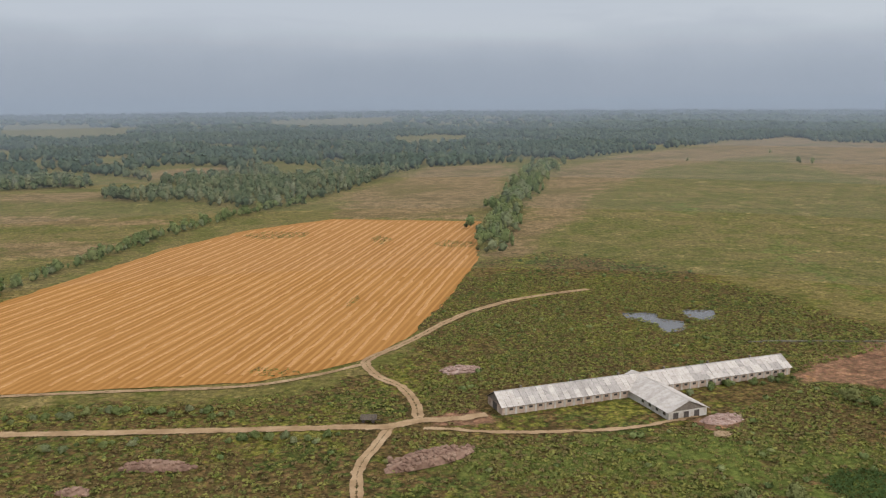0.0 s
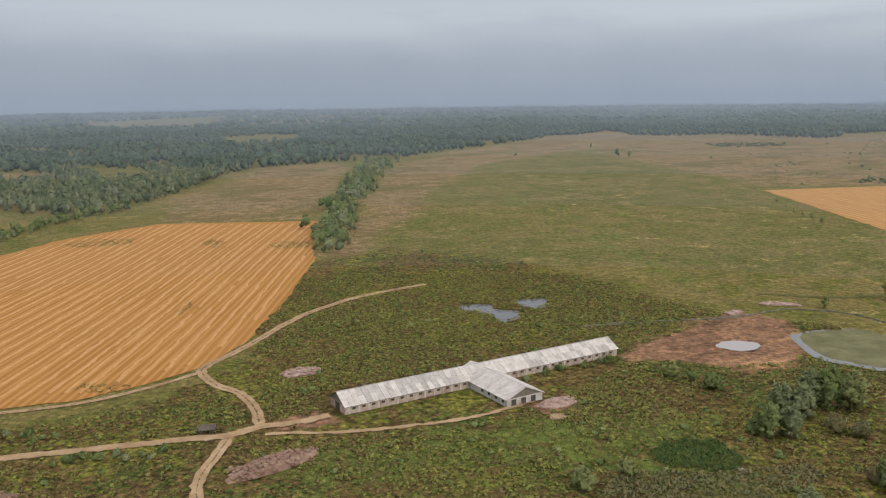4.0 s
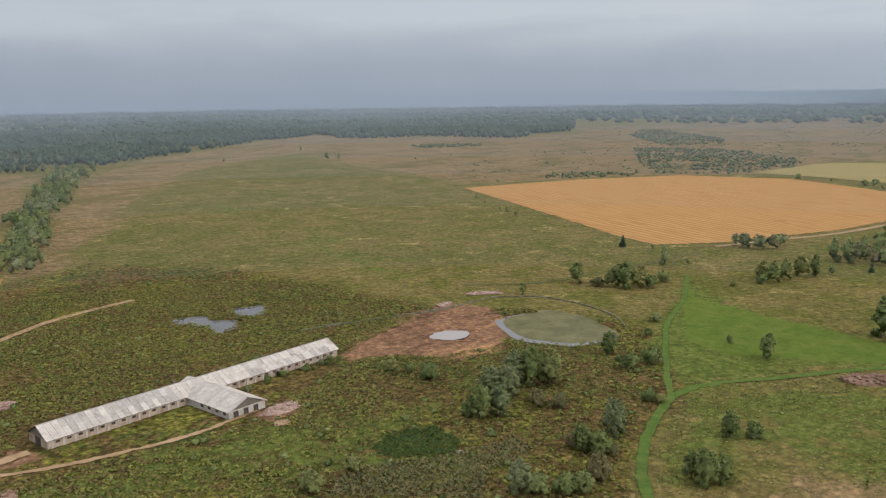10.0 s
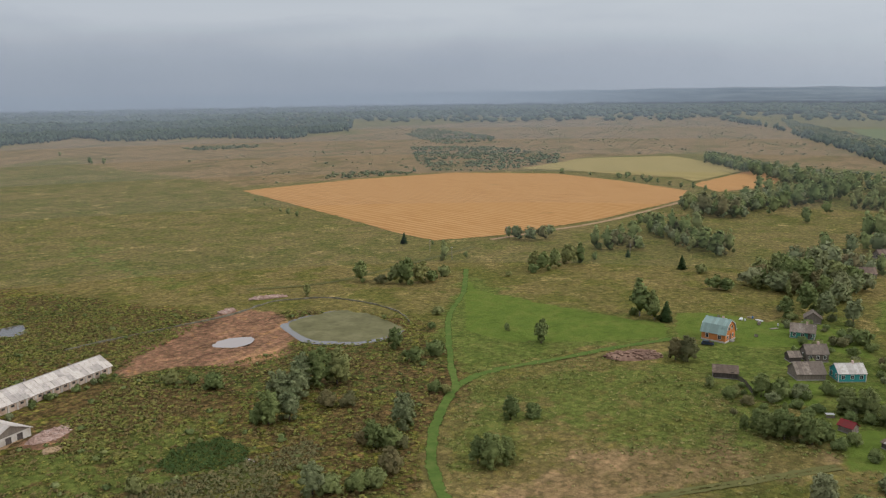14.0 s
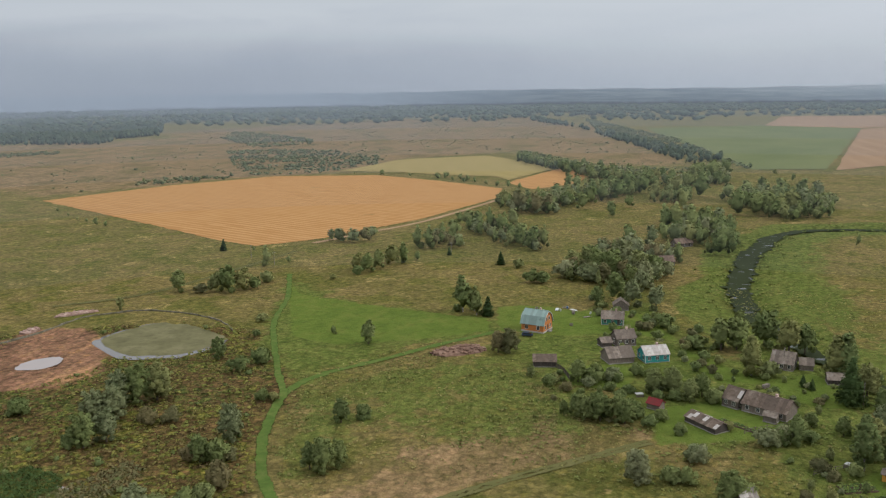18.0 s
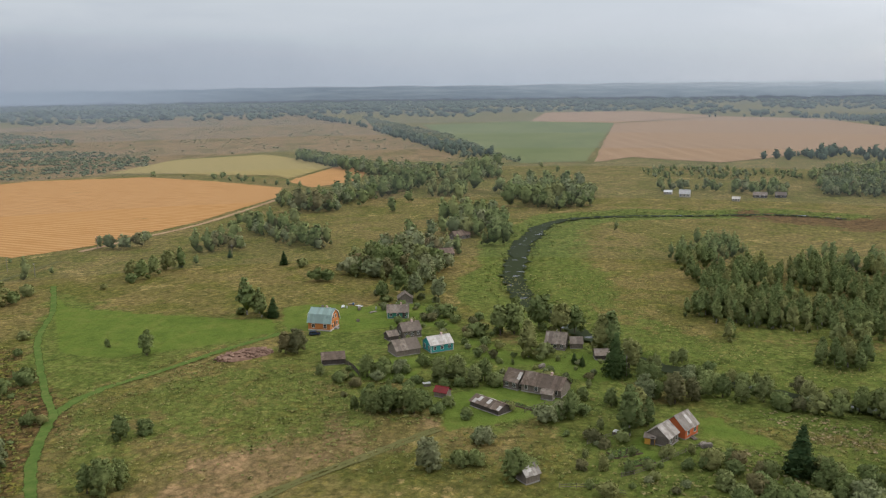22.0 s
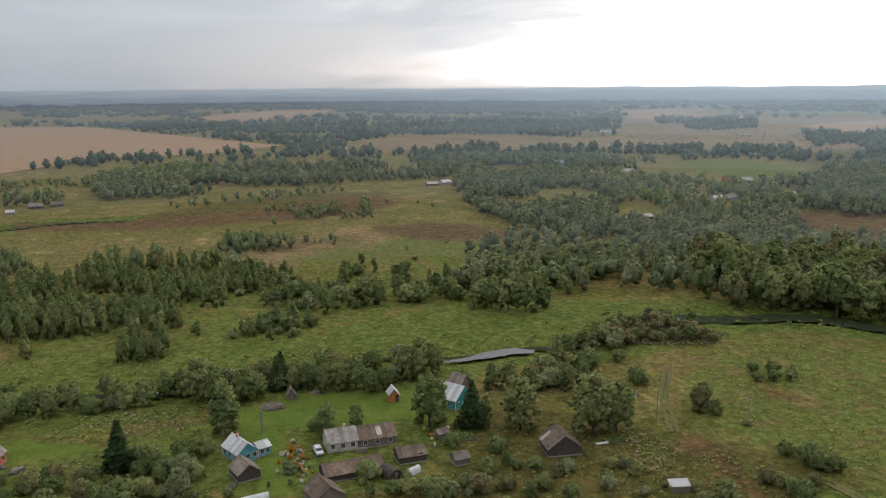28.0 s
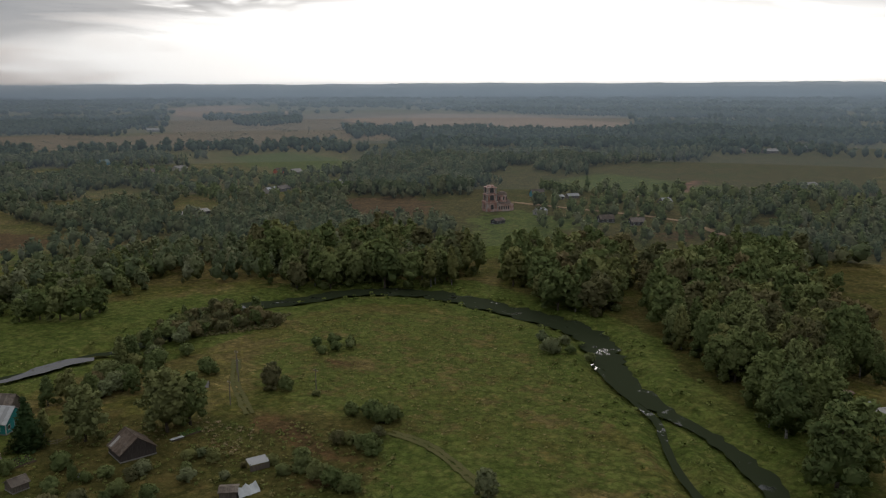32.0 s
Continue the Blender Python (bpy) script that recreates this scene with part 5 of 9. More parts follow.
def set_out():
    """The nearest of each sort stand as things of their own; the rest of each sort is joined."""
    rest = {}
    count = {}
    for order in sorted(ORDERS, key=lambda q: math.hypot(q[1], q[2])):
        kind, leaf = order[0], order[5]
        count[kind] = count.get(kind, 0) + 1
        if count[kind] <= 275:
            plant_thing(*order)
        else:
            rest.setdefault((kind, leaf.name, math.hypot(order[1], order[2]) > 420), []).append(order)
    for (kind, _, distant), rows in rest.items():
        leaf = rows[0][5]
        kinds = [] if not distant else {"broad": MID[:5], "birch": MID[5:], "bush": MID[:3]}.get(kind, [])
        for i in range(0 if kinds else 4):
            me = stock(kind, leaf, i, True)[0]
            v = np.empty(len(me.vertices) * 3, np.float32)
            me.vertices.foreach_get("co", v)
            f = np.empty(len(me.polygons) * 3, np.int32)
            me.loops.foreach_get("vertex_index", f)
            nv = np.empty(len(me.vertices) * 3, np.float32)
            me.attributes["custom_normal"].data.foreach_get("vector", nv)
            kinds.append((v.reshape(-1, 3), f.reshape(-1, 3), nv.reshape(-1, 3)))
        w = np.mean([q[4] for q in rows])
        join_plants("trees" if kind != "bush" else "bushes", [(q[1], q[2]) for q in rows], [q[3] for q in rows], kinds, leaf,
                    "many leafy trees standing further off" if kind != "bush" else "many shrubs standing further off", "trees", 15, (w * 0.9, w * 1.1))


def scatter(polys, spacing, seed, holes=(), thin=1.0, wob=0.45):
    """Random points inside any of the outlines and in none of the holes."""
    rng = np.random.default_rng(seed)
    out = []
    for poly in polys:
        a = np.asarray(poly, float)
        lo, hi = a.min(0), a.max(0)
        gx, gy = np.meshgrid(np.arange(lo[0], hi[0], spacing), np.arange(lo[1], hi[1], spacing))
        p = np.stack([gx.ravel(), gy.ravel()], 1) + rng.uniform(-wob, wob, (gx.size, 2)) * spacing
        keep = signed(p, a) > 0
        for hole in holes:
            keep &= signed(p, hole) < 0
        p = p[keep]
        out.append(p[rng.uniform(0, 1, len(p)) < thin])
    return np.concatenate(out) if out else np.zeros((0, 2))


def join_plants(name, points, heights, templates, material, label, category, seed=0, wide=(0.8, 1.2), z=-0.12):
    """Many plants as one mesh of stuff."""
    rng = np.random.default_rng(seed)
    vs, fs, ts, ns, o = [], [], [], [], 0
    for (x, y), h in zip(points, heights):
        v, f, nv = templates[rng.integers(len(templates))]
        a, w = rng.uniform(0, 6.283), rng.uniform(*wide)
        c, s = math.cos(a) * h * w, math.sin(a) * h * w
        q = np.stack([v[:, 0] * c - v[:, 1] * s + x, v[:, 0] * s + v[:, 1] * c + y, v[:, 2] * h + z], 1)
        vs.append(q.astype(np.float32))
        ca, sa = math.cos(a), math.sin(a)
        ns.append(np.stack([nv[:, 0] * ca - nv[:, 1] * sa, nv[:, 0] * sa + nv[:, 1] * ca, nv[:, 2]], 1).astype(np.float32))
        fs.append(f + o)
        ts.append(np.full(len(v), rng.uniform(0, 1), np.float32))
        o += len(v)
    if not vs:
        return None
    me = raw_mesh(name, np.concatenate(vs), np.concatenate(fs), material, normals=np.concatenate(ns))
    at = me.attributes.new("tint", "FLOAT", "POINT")
    at.data.foreach_set("value", np.concatenate(ts))
    return tagged(new(name, me), label, category, kind="stuff")


MID = [crown(300 + i, (lobes_of("broad", i)[:1] + [(*q[:3], q[3] * 1.4, q[4] * 1.4, q[5] * 1.4) for q in lobes_of("broad", i)[3 + i % 3::9]]), 84, 0.062, 0.85) for i in range(5)]
MID += [crown(320 + i, lobes_of("birch", i)[:1] + [(*q[:3], q[3] * 1.4, q[4] * 1.4, q[5] * 1.4) for q in lobes_of("birch", i)[2::9]], 80, 0.045, 0.85) for i in range(3)]
FAR = [crown(340 + i, [(0, 0, 0.42, 0.24 + 0.03 * (i % 3), 0.24 + 0.03 * (i % 3), 0.42 + 0.04 * (i % 2)), (0.05, 0.02, 0.78, 0.13, 0.13, 0.2)][:2 if i % 3 == 1 else 1], 15, 0.14, 0.95, lift=0.2) for i in range(6)]
DISTANT = [crown(350 + i, [(0, 0, 0.42, 0.26 + 0.03 * i, 0.26 + 0.03 * i, 0.44)], 7, 0.16, 0.95, lift=0.2) for i in range(3)]
LOW = [crown(360 + i, [(0, 0, 0.3, 0.5, 0.42, 0.4)], 14, 0.2, 0.85) for i in range(4)]


# ---- woods, trees and shrubs ----
BIRCH_GROVE = [
    [(442, 32), (475, 5), (441, -10), (386, -18), (441, -39), (434, -67), (399, -86), (370, -101), (349, -97), (334, -64), (304, -7), (312, 14), (353, 8), (386, 17)],
    [(458, -84), (458, -111), (446, -139), (429, -135), (426, -103)],
    [(352, 5), (339, -18), (335, -60), (324, -80), (312, -66), (302, -54), (309, -12), (318, 5)],
]
RIVER_WOOD = [
    [(250, -244), (230, -270), (211, -284), (197, -325), (180, -302), (179, -279), (210, -261), (232, -239)],
    [(174, -306), (183, -342), (166, -360), (134, -351), (110, -302), (113, -271), (135, -271)],
    [(115, -320), (106, -363), (75, -418), (58, -335), (28, -280), (25, -258), (33, -226), (17, -190), (20, -173), (29, -176), (42, -203), (65, -238), (92, -264)],
    [(246, -257), (204, -295), (244, -350), (286, -300), (289, -269)],
]
VILLAGE_WOOD = [
    [(302, -579), (163, -627), (116, -454), (135, -405), (218, -420)],
    [(711, -504), (517, -537), (433, -536), (384, -476), (430, -397), (589, -419)],
    [(720, 61), (736, -44), (660, -49), (698, 8), (663, 52)],
    [(163, -627), (79, -740), (48, -479), (65, -403), (112, -438)],
]
BANK_SHRUBS = [
    [(273, 32), (260, 1), (244, -23), (241, -48), (241, -84), (235, -109), (212, -99), (217, -76), (227, -46), (230, -22), (240, 5), (259, 30)],
    [(193, -121), (221, -159), (229, -209), (213, -200), (201, -158), (181, -133)],
    [(222, -154), (239, -190), (219, -216), (199, -199), (212, -175), (196, -147)],
]
MEADOW_TREES = [
    [(453, -105), (462, -137), (447, -135), (431, -105)],
    [(448, -144), (445, -162), (428, -157), (434, -141)],
    [(570, -172), (574, -199), (546, -230), (506, -210), (514, -181), (539, -165)],
    [(422, -80), (420, -102), (359, -111), (362, -116), (324, -102), (340, -83), (349, -65)],
    [(329, -89), (342, -116), (333, -142), (297, -128), (296, -110), (305, -85)],
    [(294, -68), (294, -84), (291, -98), (266, -90), (270, -73), (280, -64)],
    [(351, -129), (375, -155), (358, -155), (337, -145), (325, -129)],
    [(335, -148), (363, -169), (329, -155), (315, -141)],
]
TREE_BELTS = [
    [(937, 505), (802, 344), (772, 279), (753, 232), (714, 220), (714, 261), (748, 324), (883, 476)],
    [(573, 294), (615, 292), (678, 287), (718, 266), (660, 242), (610, 254), (567, 257), (547, 279)],
    [(520, 178), (544, 169), (522, 133), (438, 110), (429, 122), (470, 157)],
    [(645, 168), (700, 149), (663, 103), (597, 91), (559, 111), (607, 150)],
    [(840, 258), (869, 232), (754, 201), (736, 224)],
    [(636, 230), (658, 204), (624, 194), (611, 216)],
    [(823, -63), (914, -162), (902, -193), (757, -163), (757, -140), (803, -62)],
]
WILLOW_BELTS = [
    [(562, 320), (562, 297), (553, 265), (526, 252), (516, 282), (541, 309)],
    [(454, 285), (444, 255), (425, 210), (399, 198), (400, 219), (426, 262)],
    [(406, 277), (413, 273), (405, 254), (386, 243), (378, 259)],
    [(349, 166), (397, 173), (427, 170), (418, 132), (381, 119), (342, 120), (339, 131), (340, 156)],
    [(756, -65), (803, -87), (744, -142), (690, -130), (688, -66)],
]
SHRUB_BELTS = [
    [(856, 90), (885, 34), (856, -63), (803, -57), (783, 0), (783, 66)],
    [(632, -93), (667, -185), (689, -261), (649, -247), (626, -174), (609, -94)],
    [(574, -160), (590, -190), (576, -220), (526, -201), (516, -170), (550, -154)],
]
FIELD_WEEDS = [
    [(-126, 522), (-112, 539), (-84, 534), (-83, 516), (-109, 509)],
    [(-45, 507), (-39, 523), (-30, 506), (-35, 487)],
    [(-6, 490), (2, 505), (21, 493), (19, 479), (1, 478)],
    [(-62, 257), (-59, 262), (-48, 260), (-44, 256), (-54, 252)],
    [(-42, 344), (-37, 362), (-35, 354), (-39, 339)],
]
WILLOW_ROW = [
    [(302, -135), (325, -177), (331, -216), (337, -268), (316, -254), (295, -229), (287, -205), (275, -174), (295, -137)],
]
YARD = [
    [(274, 151), (316, 145), (326, 122), (274, 81), (250, 74), (228, 95), (223, 120)],
    [(249, 67), (243, 39), (213, 35), (206, 65), (220, 69)],
    [(237, 33), (228, 2), (192, 1), (180, 16), (198, 31)],
    [(204, -41), (212, -122), (152, -91), (148, -53), (157, -32)],
    [(178, -118), (162, -127), (140, -110), (153, -101)],
    [(10, 239), (83, 262), (115, 277), (107, 247), (75, 217), (57, 209), (16, 210), (9, 217)],
    [(137, -118), (126, -125), (113, -112), (123, -105)],
    [(327, -544), (287, -569), (217, -432), (248, -413)],
]
HEATH = [
    [(1503, -1212), (1167, -1746), (614, -1524), (570, -1194), (702, -824), (816, -673)],
    [(1248, -643), (1199, -848), (1119, -1446), (681, -953), (835, -862), (917, -741), (1045, -552)],
    [(529, 1004), (1065, 1339), (1416, 1519), (1793, 1606), (2598, 1094), (1068, 445), (1094, 708), (744, 583), (570, 662), (422, 682)],
    [(1257, 1564), (2015, 1528), (2391, 1265), (1728, 763), (935, 289), (900, 376), (1069, 565), (852, 647), (754, 741)],
]
HEATH_DENSE = [
    [(888, 964), (968, 865), (881, 665), (797, 609), (679, 606), (631, 659), (725, 778)],
    [(1360, 1439), (1175, 1052), (1073, 960), (953, 970), (1132, 1246)],
    [(542, 729), (632, 677), (594, 645), (510, 677)],
    [(659, 1248), (791, 1222), (739, 1149), (631, 1160)],
    [(1067, 571), (874, 363), (891, 265), (843, 251), (817, 332), (916, 483)],
    [(2268, 1012), (1401, 458), (986, 253), (905, 220), (1056, 315), (1455, 615)],
]
GARDENS = [
    [(228, 121), (235, 105), (232, 71), (197, 55), (197, 75), (195, 90)],
    [(318, 137), (293, 85), (253, 62), (257, 39), (235, 28), (207, 33), (224, 55), (243, 72), (255, 103)],
    [(201, 37), (213, 18), (202, 0), (189, -18), (190, -42), (167, -37), (165, 26)],
    [(189, -41), (168, -56), (156, -78), (152, -111), (140, -126), (122, -118), (166, -36)],
]
RANK_WEEDS = [
    [(235, 2), (224, -45), (203, -44), (161, -34), (172, 16), (193, 4), (213, -1)],
    [(187, -96), (182, -114), (148, -132), (122, -118), (146, -73), (156, -83)],
    [(154, -134), (131, -145), (105, -143), (92, -125), (113, -112), (136, -106)],
    [(223, 118), (218, 80), (190, 72), (202, 107)],
    [(227, 140), (207, 83), (188, 40), (165, 35), (162, 103)],
    [(212, 61), (229, 20), (177, 11), (166, 35)],
    [(167, 169), (181, 176), (235, 158), (230, 147), (205, 141), (153, 142), (120, 120)],
]
NETTLES = [
    [(83, 178), (92, 185), (103, 183), (105, 173), (100, 166), (93, 167), (85, 171)],
]
BROWN_REEDS = [
    [(64, 162), (76, 172), (92, 166), (100, 166), (118, 165), (115, 156), (102, 154), (92, 143)],
    [(226, -177), (234, -200), (205, -215), (197, -200), (210, -178)],
]
MEADOW_TUFTS = [
    [(171, 166), (228, 152), (234, 113), (214, 86), (196, 69), (141, 94), (124, 123)],
    [(181, 176), (235, 158), (251, 128), (217, 84), (179, 68), (120, 121)],
    [(177, -170), (202, -213), (139, -254), (98, -222), (63, -170), (66, -149), (113, -153)],
    [(284, 5), (259, -76), (230, -143), (214, -114), (239, -37), (242, 5)],
    [(363, 103), (442, 34), (308, 14), (280, -26), (279, 31), (307, 64)],
    [(188, 35), (196, -19), (167, -40), (165, 31)],
]
STRIP = [(27, 465), (35, 530), (48, 627), (71, 756), (99, 904), (127, 1050)]
FIELD_HEDGE = [(-199, 325), (-195, 368), (-190, 415), (-181, 463), (-173, 515), (-162, 560), (-137, 638), (-109, 677)]
ROAD_SHRUBS = [
    [(-118, 218), (-97, 220), (-75, 223), (-54, 220)],
    [(-100, 197), (-87, 200), (-71, 203)],
    [(-54, 202), (-32, 204), (-27, 206)],
    [(73, 239), (91, 244), (105, 248)],
]
FIELDS_NEAR = [FIELDS["stubble_field_1"], FIELDS["stubble_field_2"], FIELDS["stubble_field_3"], FIELDS["hay_field"]]
ROW_WAY = (0.205, 1.0)
HOUSE_SPOTS = [
    [(296, 111), (292, 124), (279, 119), (284, 106)],
    [(317, 118), (312, 128), (301, 123), (306, 113)],
    [(274, 102), (265, 111), (256, 102), (265, 93)],
    [(267, 107), (261, 113), (253, 105), (259, 99)],
    [(264, 87), (254, 97), (244, 88), (254, 78)],
    [(258, 97), (248, 107), (238, 97), (248, 87)],
    [(240, 112), (234, 123), (223, 117), (230, 106)],
    [(218, 67), (219, 76), (210, 78), (208, 69)],
    [(210, 47), (218, 62), (207, 68), (199, 53)],
    [(231, 36), (235, 54), (221, 57), (217, 39)],
    [(233, 48), (236, 58), (223, 62), (219, 52)],
    [(224, 40), (225, 48), (216, 49), (215, 41)],
    [(274, 45), (274, 57), (260, 57), (260, 45)],
    [(275, 42), (273, 51), (262, 48), (265, 39)],
    [(267, 32), (263, 42), (253, 38), (256, 29)],
    [(208, 16), (198, 20), (193, 8), (203, 4)],
    [(215, 11), (205, 17), (198, 5), (209, -1)],
    [(203, 11), (203, 18), (194, 19), (194, 11)],
    [(206, 18), (207, 24), (200, 26), (199, 19)],
    [(178, 39), (170, 45), (164, 37), (171, 31)],
    [(193, -45), (190, -34), (176, -38), (179, -48)],
    [(190, -49), (188, -41), (178, -43), (180, -52)],
    [(181, -45), (180, -34), (167, -35), (168, -46)],
    [(185, -71), (187, -58), (173, -56), (171, -69)],
    [(184, -81), (186, -66), (172, -63), (170, -78)],
    [(170, -73), (172, -54), (159, -53), (157, -73)],
    [(170, -84), (172, -72), (160, -71), (158, -83)],
    [(163, -59), (162, -47), (148, -48), (149, -60)],
    [(205, -94), (207, -86), (197, -84), (195, -92)],
    [(201, -105), (194, -93), (181, -100), (188, -112)],
    [(206, -111), (201, -101), (192, -106), (197, -116)],
    [(163, -91), (163, -83), (153, -82), (153, -91)],
    [(177, -94), (177, -85), (168, -85), (168, -93)],
    [(219, -70), (221, -62), (212, -60), (210, -68)],
    [(158, -119), (162, -106), (148, -101), (144, -115)],
    [(120, -114), (127, -109), (121, -102), (114, -107)],
    [(19, -228), (27, -220), (19, -211), (10, -220)],
    [(183, -60), (181, -56), (176, -55), (173, -59), (175, -64), (180, -65)],
]
POLES = [(195.6, -51.5), (168.3, -155.6), (157.2, -142.4), (282.5, 109.2), (266.0, 50.9), (244.8, 26.0), (371.8, 322.9), (370.7, 238.4), (305.1, 301.3), (311.9, 324.4), (197.0, -51.8), (197.5, -52.2), (174.2, -160.6), (144.8, -161.0), (1146.1, -57.6), (1091.9, -55.0)]
FENCE_A = [(232, 111), (228, 106), (222, 101)]
FENCES = [
    [(193, 29), (200, 24), (201, 23)],
    [(178, 19), (183, 14), (193, 8), (202, 2)],
    [(209, 48), (215, 44), (221, 38)],
    [(175, -100), (172, -104), (173, -111)],
    [(169, 31), (171, 24), (170, 17)],
]
YARD_WALL = [(105.6, 287.5), (121.2, 287.7), (134.9, 287.8), (167.2, 286.7), (191.9, 293.0), (204.6, 287.2), (212.3, 280.2), (217.6, 261.2), (216.0, 242.2), (209.4, 228.8)]
FAR_SPOTS = [(243, -426), (238, -470), (192, -464), (174, -464), (278, -543), (259, -539), (254, -550), (188, -553), (206, -1054), (261, -1000), (230, -1018), (129, -704), (652, -325), (655, -339), (416, -351), (454, -456), (456, -471), (444, -517), (643, -529), (755, -527), (548, -562), (531, -564), (643, -494), (1205, -938), (676, 46), (662, 33), (647, -3), (671, -19), (674, -34), (399, 134), (451, 142)]

def far_woods():
    rng = np.random.default_rng(4)
    bands = ((350, 1000, 8.6, MID, "wood", "dense mixed wood behind the fields", (0.95, 1.4), (6.5, 12.5)),
             (1000, 2200, 14.0, FAR, "far_wood", "far dark woods in wide belts", (0.95, 1.45), (7.5, 14)),
             (2200, 4600, 46.0, DISTANT, "distant_wood", "distant woods reaching the horizon", (2.0, 3.6), (9, 17)))
    for lo, hi, gap, kinds, name, words, wide, tall in bands:
        p = scatter(FOREST, gap, 11, CLEARINGS)
        r = np.hypot(p[:, 0], p[:, 1])
        p = p[(r >= lo) & (r < hi)]
        for hx, hy in FAR_SPOTS:
            k = 1 - 11.0 / math.hypot(hx, hy)
            p = p[np.hypot(p[:, 0] - hx * k, p[:, 1] - hy * k) > 17]
        p = p[ripple(p, 90, 7.0) + 0.5 * ripple(p, 35, 2.0) > -0.42]
        if name == "distant_wood":
            a, q = rng.uniform(radians(-185), radians(-40), 4600), np.sqrt(rng.uniform(0, 1, 4600) * (4550 ** 2 - 2250 ** 2) + 2250 ** 2)
            ring = np.stack([-np.sin(a) * q, np.cos(a) * q], 1)
            for hole in FIELDS.values():
                ring = ring[signed(ring, hole) < 0]
            ring = ring[ripple(ring / np.array([[2.2, 1.0]]), 230, 3.0) > -0.3]
            p = np.concatenate([p, ring])
        if name == "far_wood":
            a, q = rng.uniform(radians(-176), radians(-88), 9000), np.sqrt(rng.uniform(0, 1, 9000) * (2200 ** 2 - 1000 ** 2) + 1000 ** 2)
            ring = np.stack([-np.sin(a) * q, np.cos(a) * q], 1)
            for hole in list(FIELDS.values()) + LUSH + DRY:
                ring = ring[signed(ring, hole) < 0]
            swing = np.stack([np.degrees(np.arctan2(-ring[:, 0], ring[:, 1])) * 14.0, np.hypot(ring[:, 0], ring[:, 1])], 1)
            ring = ring[ripple(swing, 95, 4.0) + 0.5 * ripple(swing, 40, 9.0) > -0.1]
            p = np.concatenate([p, ring])
        h = rng.uniform(*tall, len(p)) * (1 + 0.25 * ripple(p, 60, 1.0))
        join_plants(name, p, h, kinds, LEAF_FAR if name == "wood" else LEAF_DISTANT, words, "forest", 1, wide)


far_woods()
TREES = []
TREES.append(("broad", LEAF_BROAD, [(180.5, 17.6, 3.4), (137.2, 122.7, 8.6), (136.8, 126.5, 6.7), (141.4, 121.6, 6.6), (186.0, -64.3, 7.2), (156.6, -122.3, 16.4), (168.0, -108.5, 13.8), (187.3, -72.9, 5.2), (180.2, -89.7, 14.0), (155.4, -128.1, 13.7), (190.8, -66.7, 6.9), (191.0, -74.4, 5.5), (162.3, 138.5, 6.7), (116.6, 181.7, 9.4), (217.7, 21.9, 6.0), (219.6, 27.0, 5.4), (219.1, -46.1, 9.4), (220.1, -53.1, 9.5), (209.7, -85.9, 7.4), (220.4, -57.1, 8.0), (193.3, -120.7, 9.0), (190.7, -125.6, 7.4), (209.9, -90.3, 6.6), (213.7, -83.3, 9.1)]))
TREES.append(("broad", LEAF_BROAD, [(185.8, -134.5, 6.6), (217.0, -75.3, 8.2), (225.9, -42.3, 11.9), (216.0, -79.1, 8.2), (220.1, -71.4, 8.2), (222.0, -68.0, 6.6), (233.6, -34.7, 5.9), (231.6, -47.7, 8.2), (233.7, -39.4, 7.5), (225.6, -73.9, 7.2), (215.5, -99.8, 10.2), (233.8, -45.0, 10.0), (227.7, -70.7, 6.5), (231.8, -57.1, 5.8), (231.9, -62.6, 7.4), (225.8, -82.2, 6.4), (227.9, -79.1, 7.2), (216.4, -108.5, 10.4), (226.0, -88.3, 6.4), (143.4, 195.7, 12.1), (242.7, 21.2, 6.6), (148.1, 193.7, 11.3), (226.2, -94.3, 7.1), (21.2, -249.4, 9.4)]))
TREES.append(("broad", LEAF_BROAD, [(206.4, -149.0, 9.0), (253.5, 26.3, 9.5), (26.6, -268.7, 10.1), (221.5, 176.1, 8.3), (275.0, 72.2, 11.8), (278.1, 68.1, 12.9), (283.0, 52.9, 11.8), (286.1, 48.7, 9.9), (286.7, 61.4, 13.1), (290.6, -54.9, 5.1), (224.8, 194.3, 3.2), (297.4, -36.2, 7.3), (297.5, -43.2, 8.3), (262.1, -170.3, 13.0), (266.6, -165.6, 13.1), (276.4, -156.5, 8.9), (273.3, -162.2, 11.0), (263.9, -179.1, 11.0), (302.3, -115.7, 7.2), (298.3, -126.1, 9.0), (300.9, -121.2, 11.2), (303.6, -116.4, 7.9), (302.3, -120.6, 8.2), (309.8, -112.3, 6.3)]))
TREES.append(("broad", LEAF_BROAD, [(298.9, -143.4, 9.2), (313.6, -107.5, 5.4), (306.2, -129.0, 8.3), (321.7, -97.5, 7.7), (310.3, 130.8, 8.2), (325.8, -92.2, 5.6), (310.1, -139.6, 9.4), (326.0, -105.1, 6.7), (278.3, -199.7, 8.2), (321.8, 128.0, 12.0), (208.1, 291.4, 5.4), (50.3, -356.0, 7.8), (335.9, -150.1, 7.6), (251.2, 276.3, 12.6), (256.2, 272.7, 10.1), (249.4, 281.7, 8.9), (240.5, 295.3, 10.4), (356.1, 144.5, 14.5), (366.5, 134.7, 13.3), (369.4, 127.4, 9.3), (314.3, 249.3, 9.3), (377.8, -151.0, 5.5), (323.5, 249.8, 9.5), (317.4, 258.3, 8.1)]))
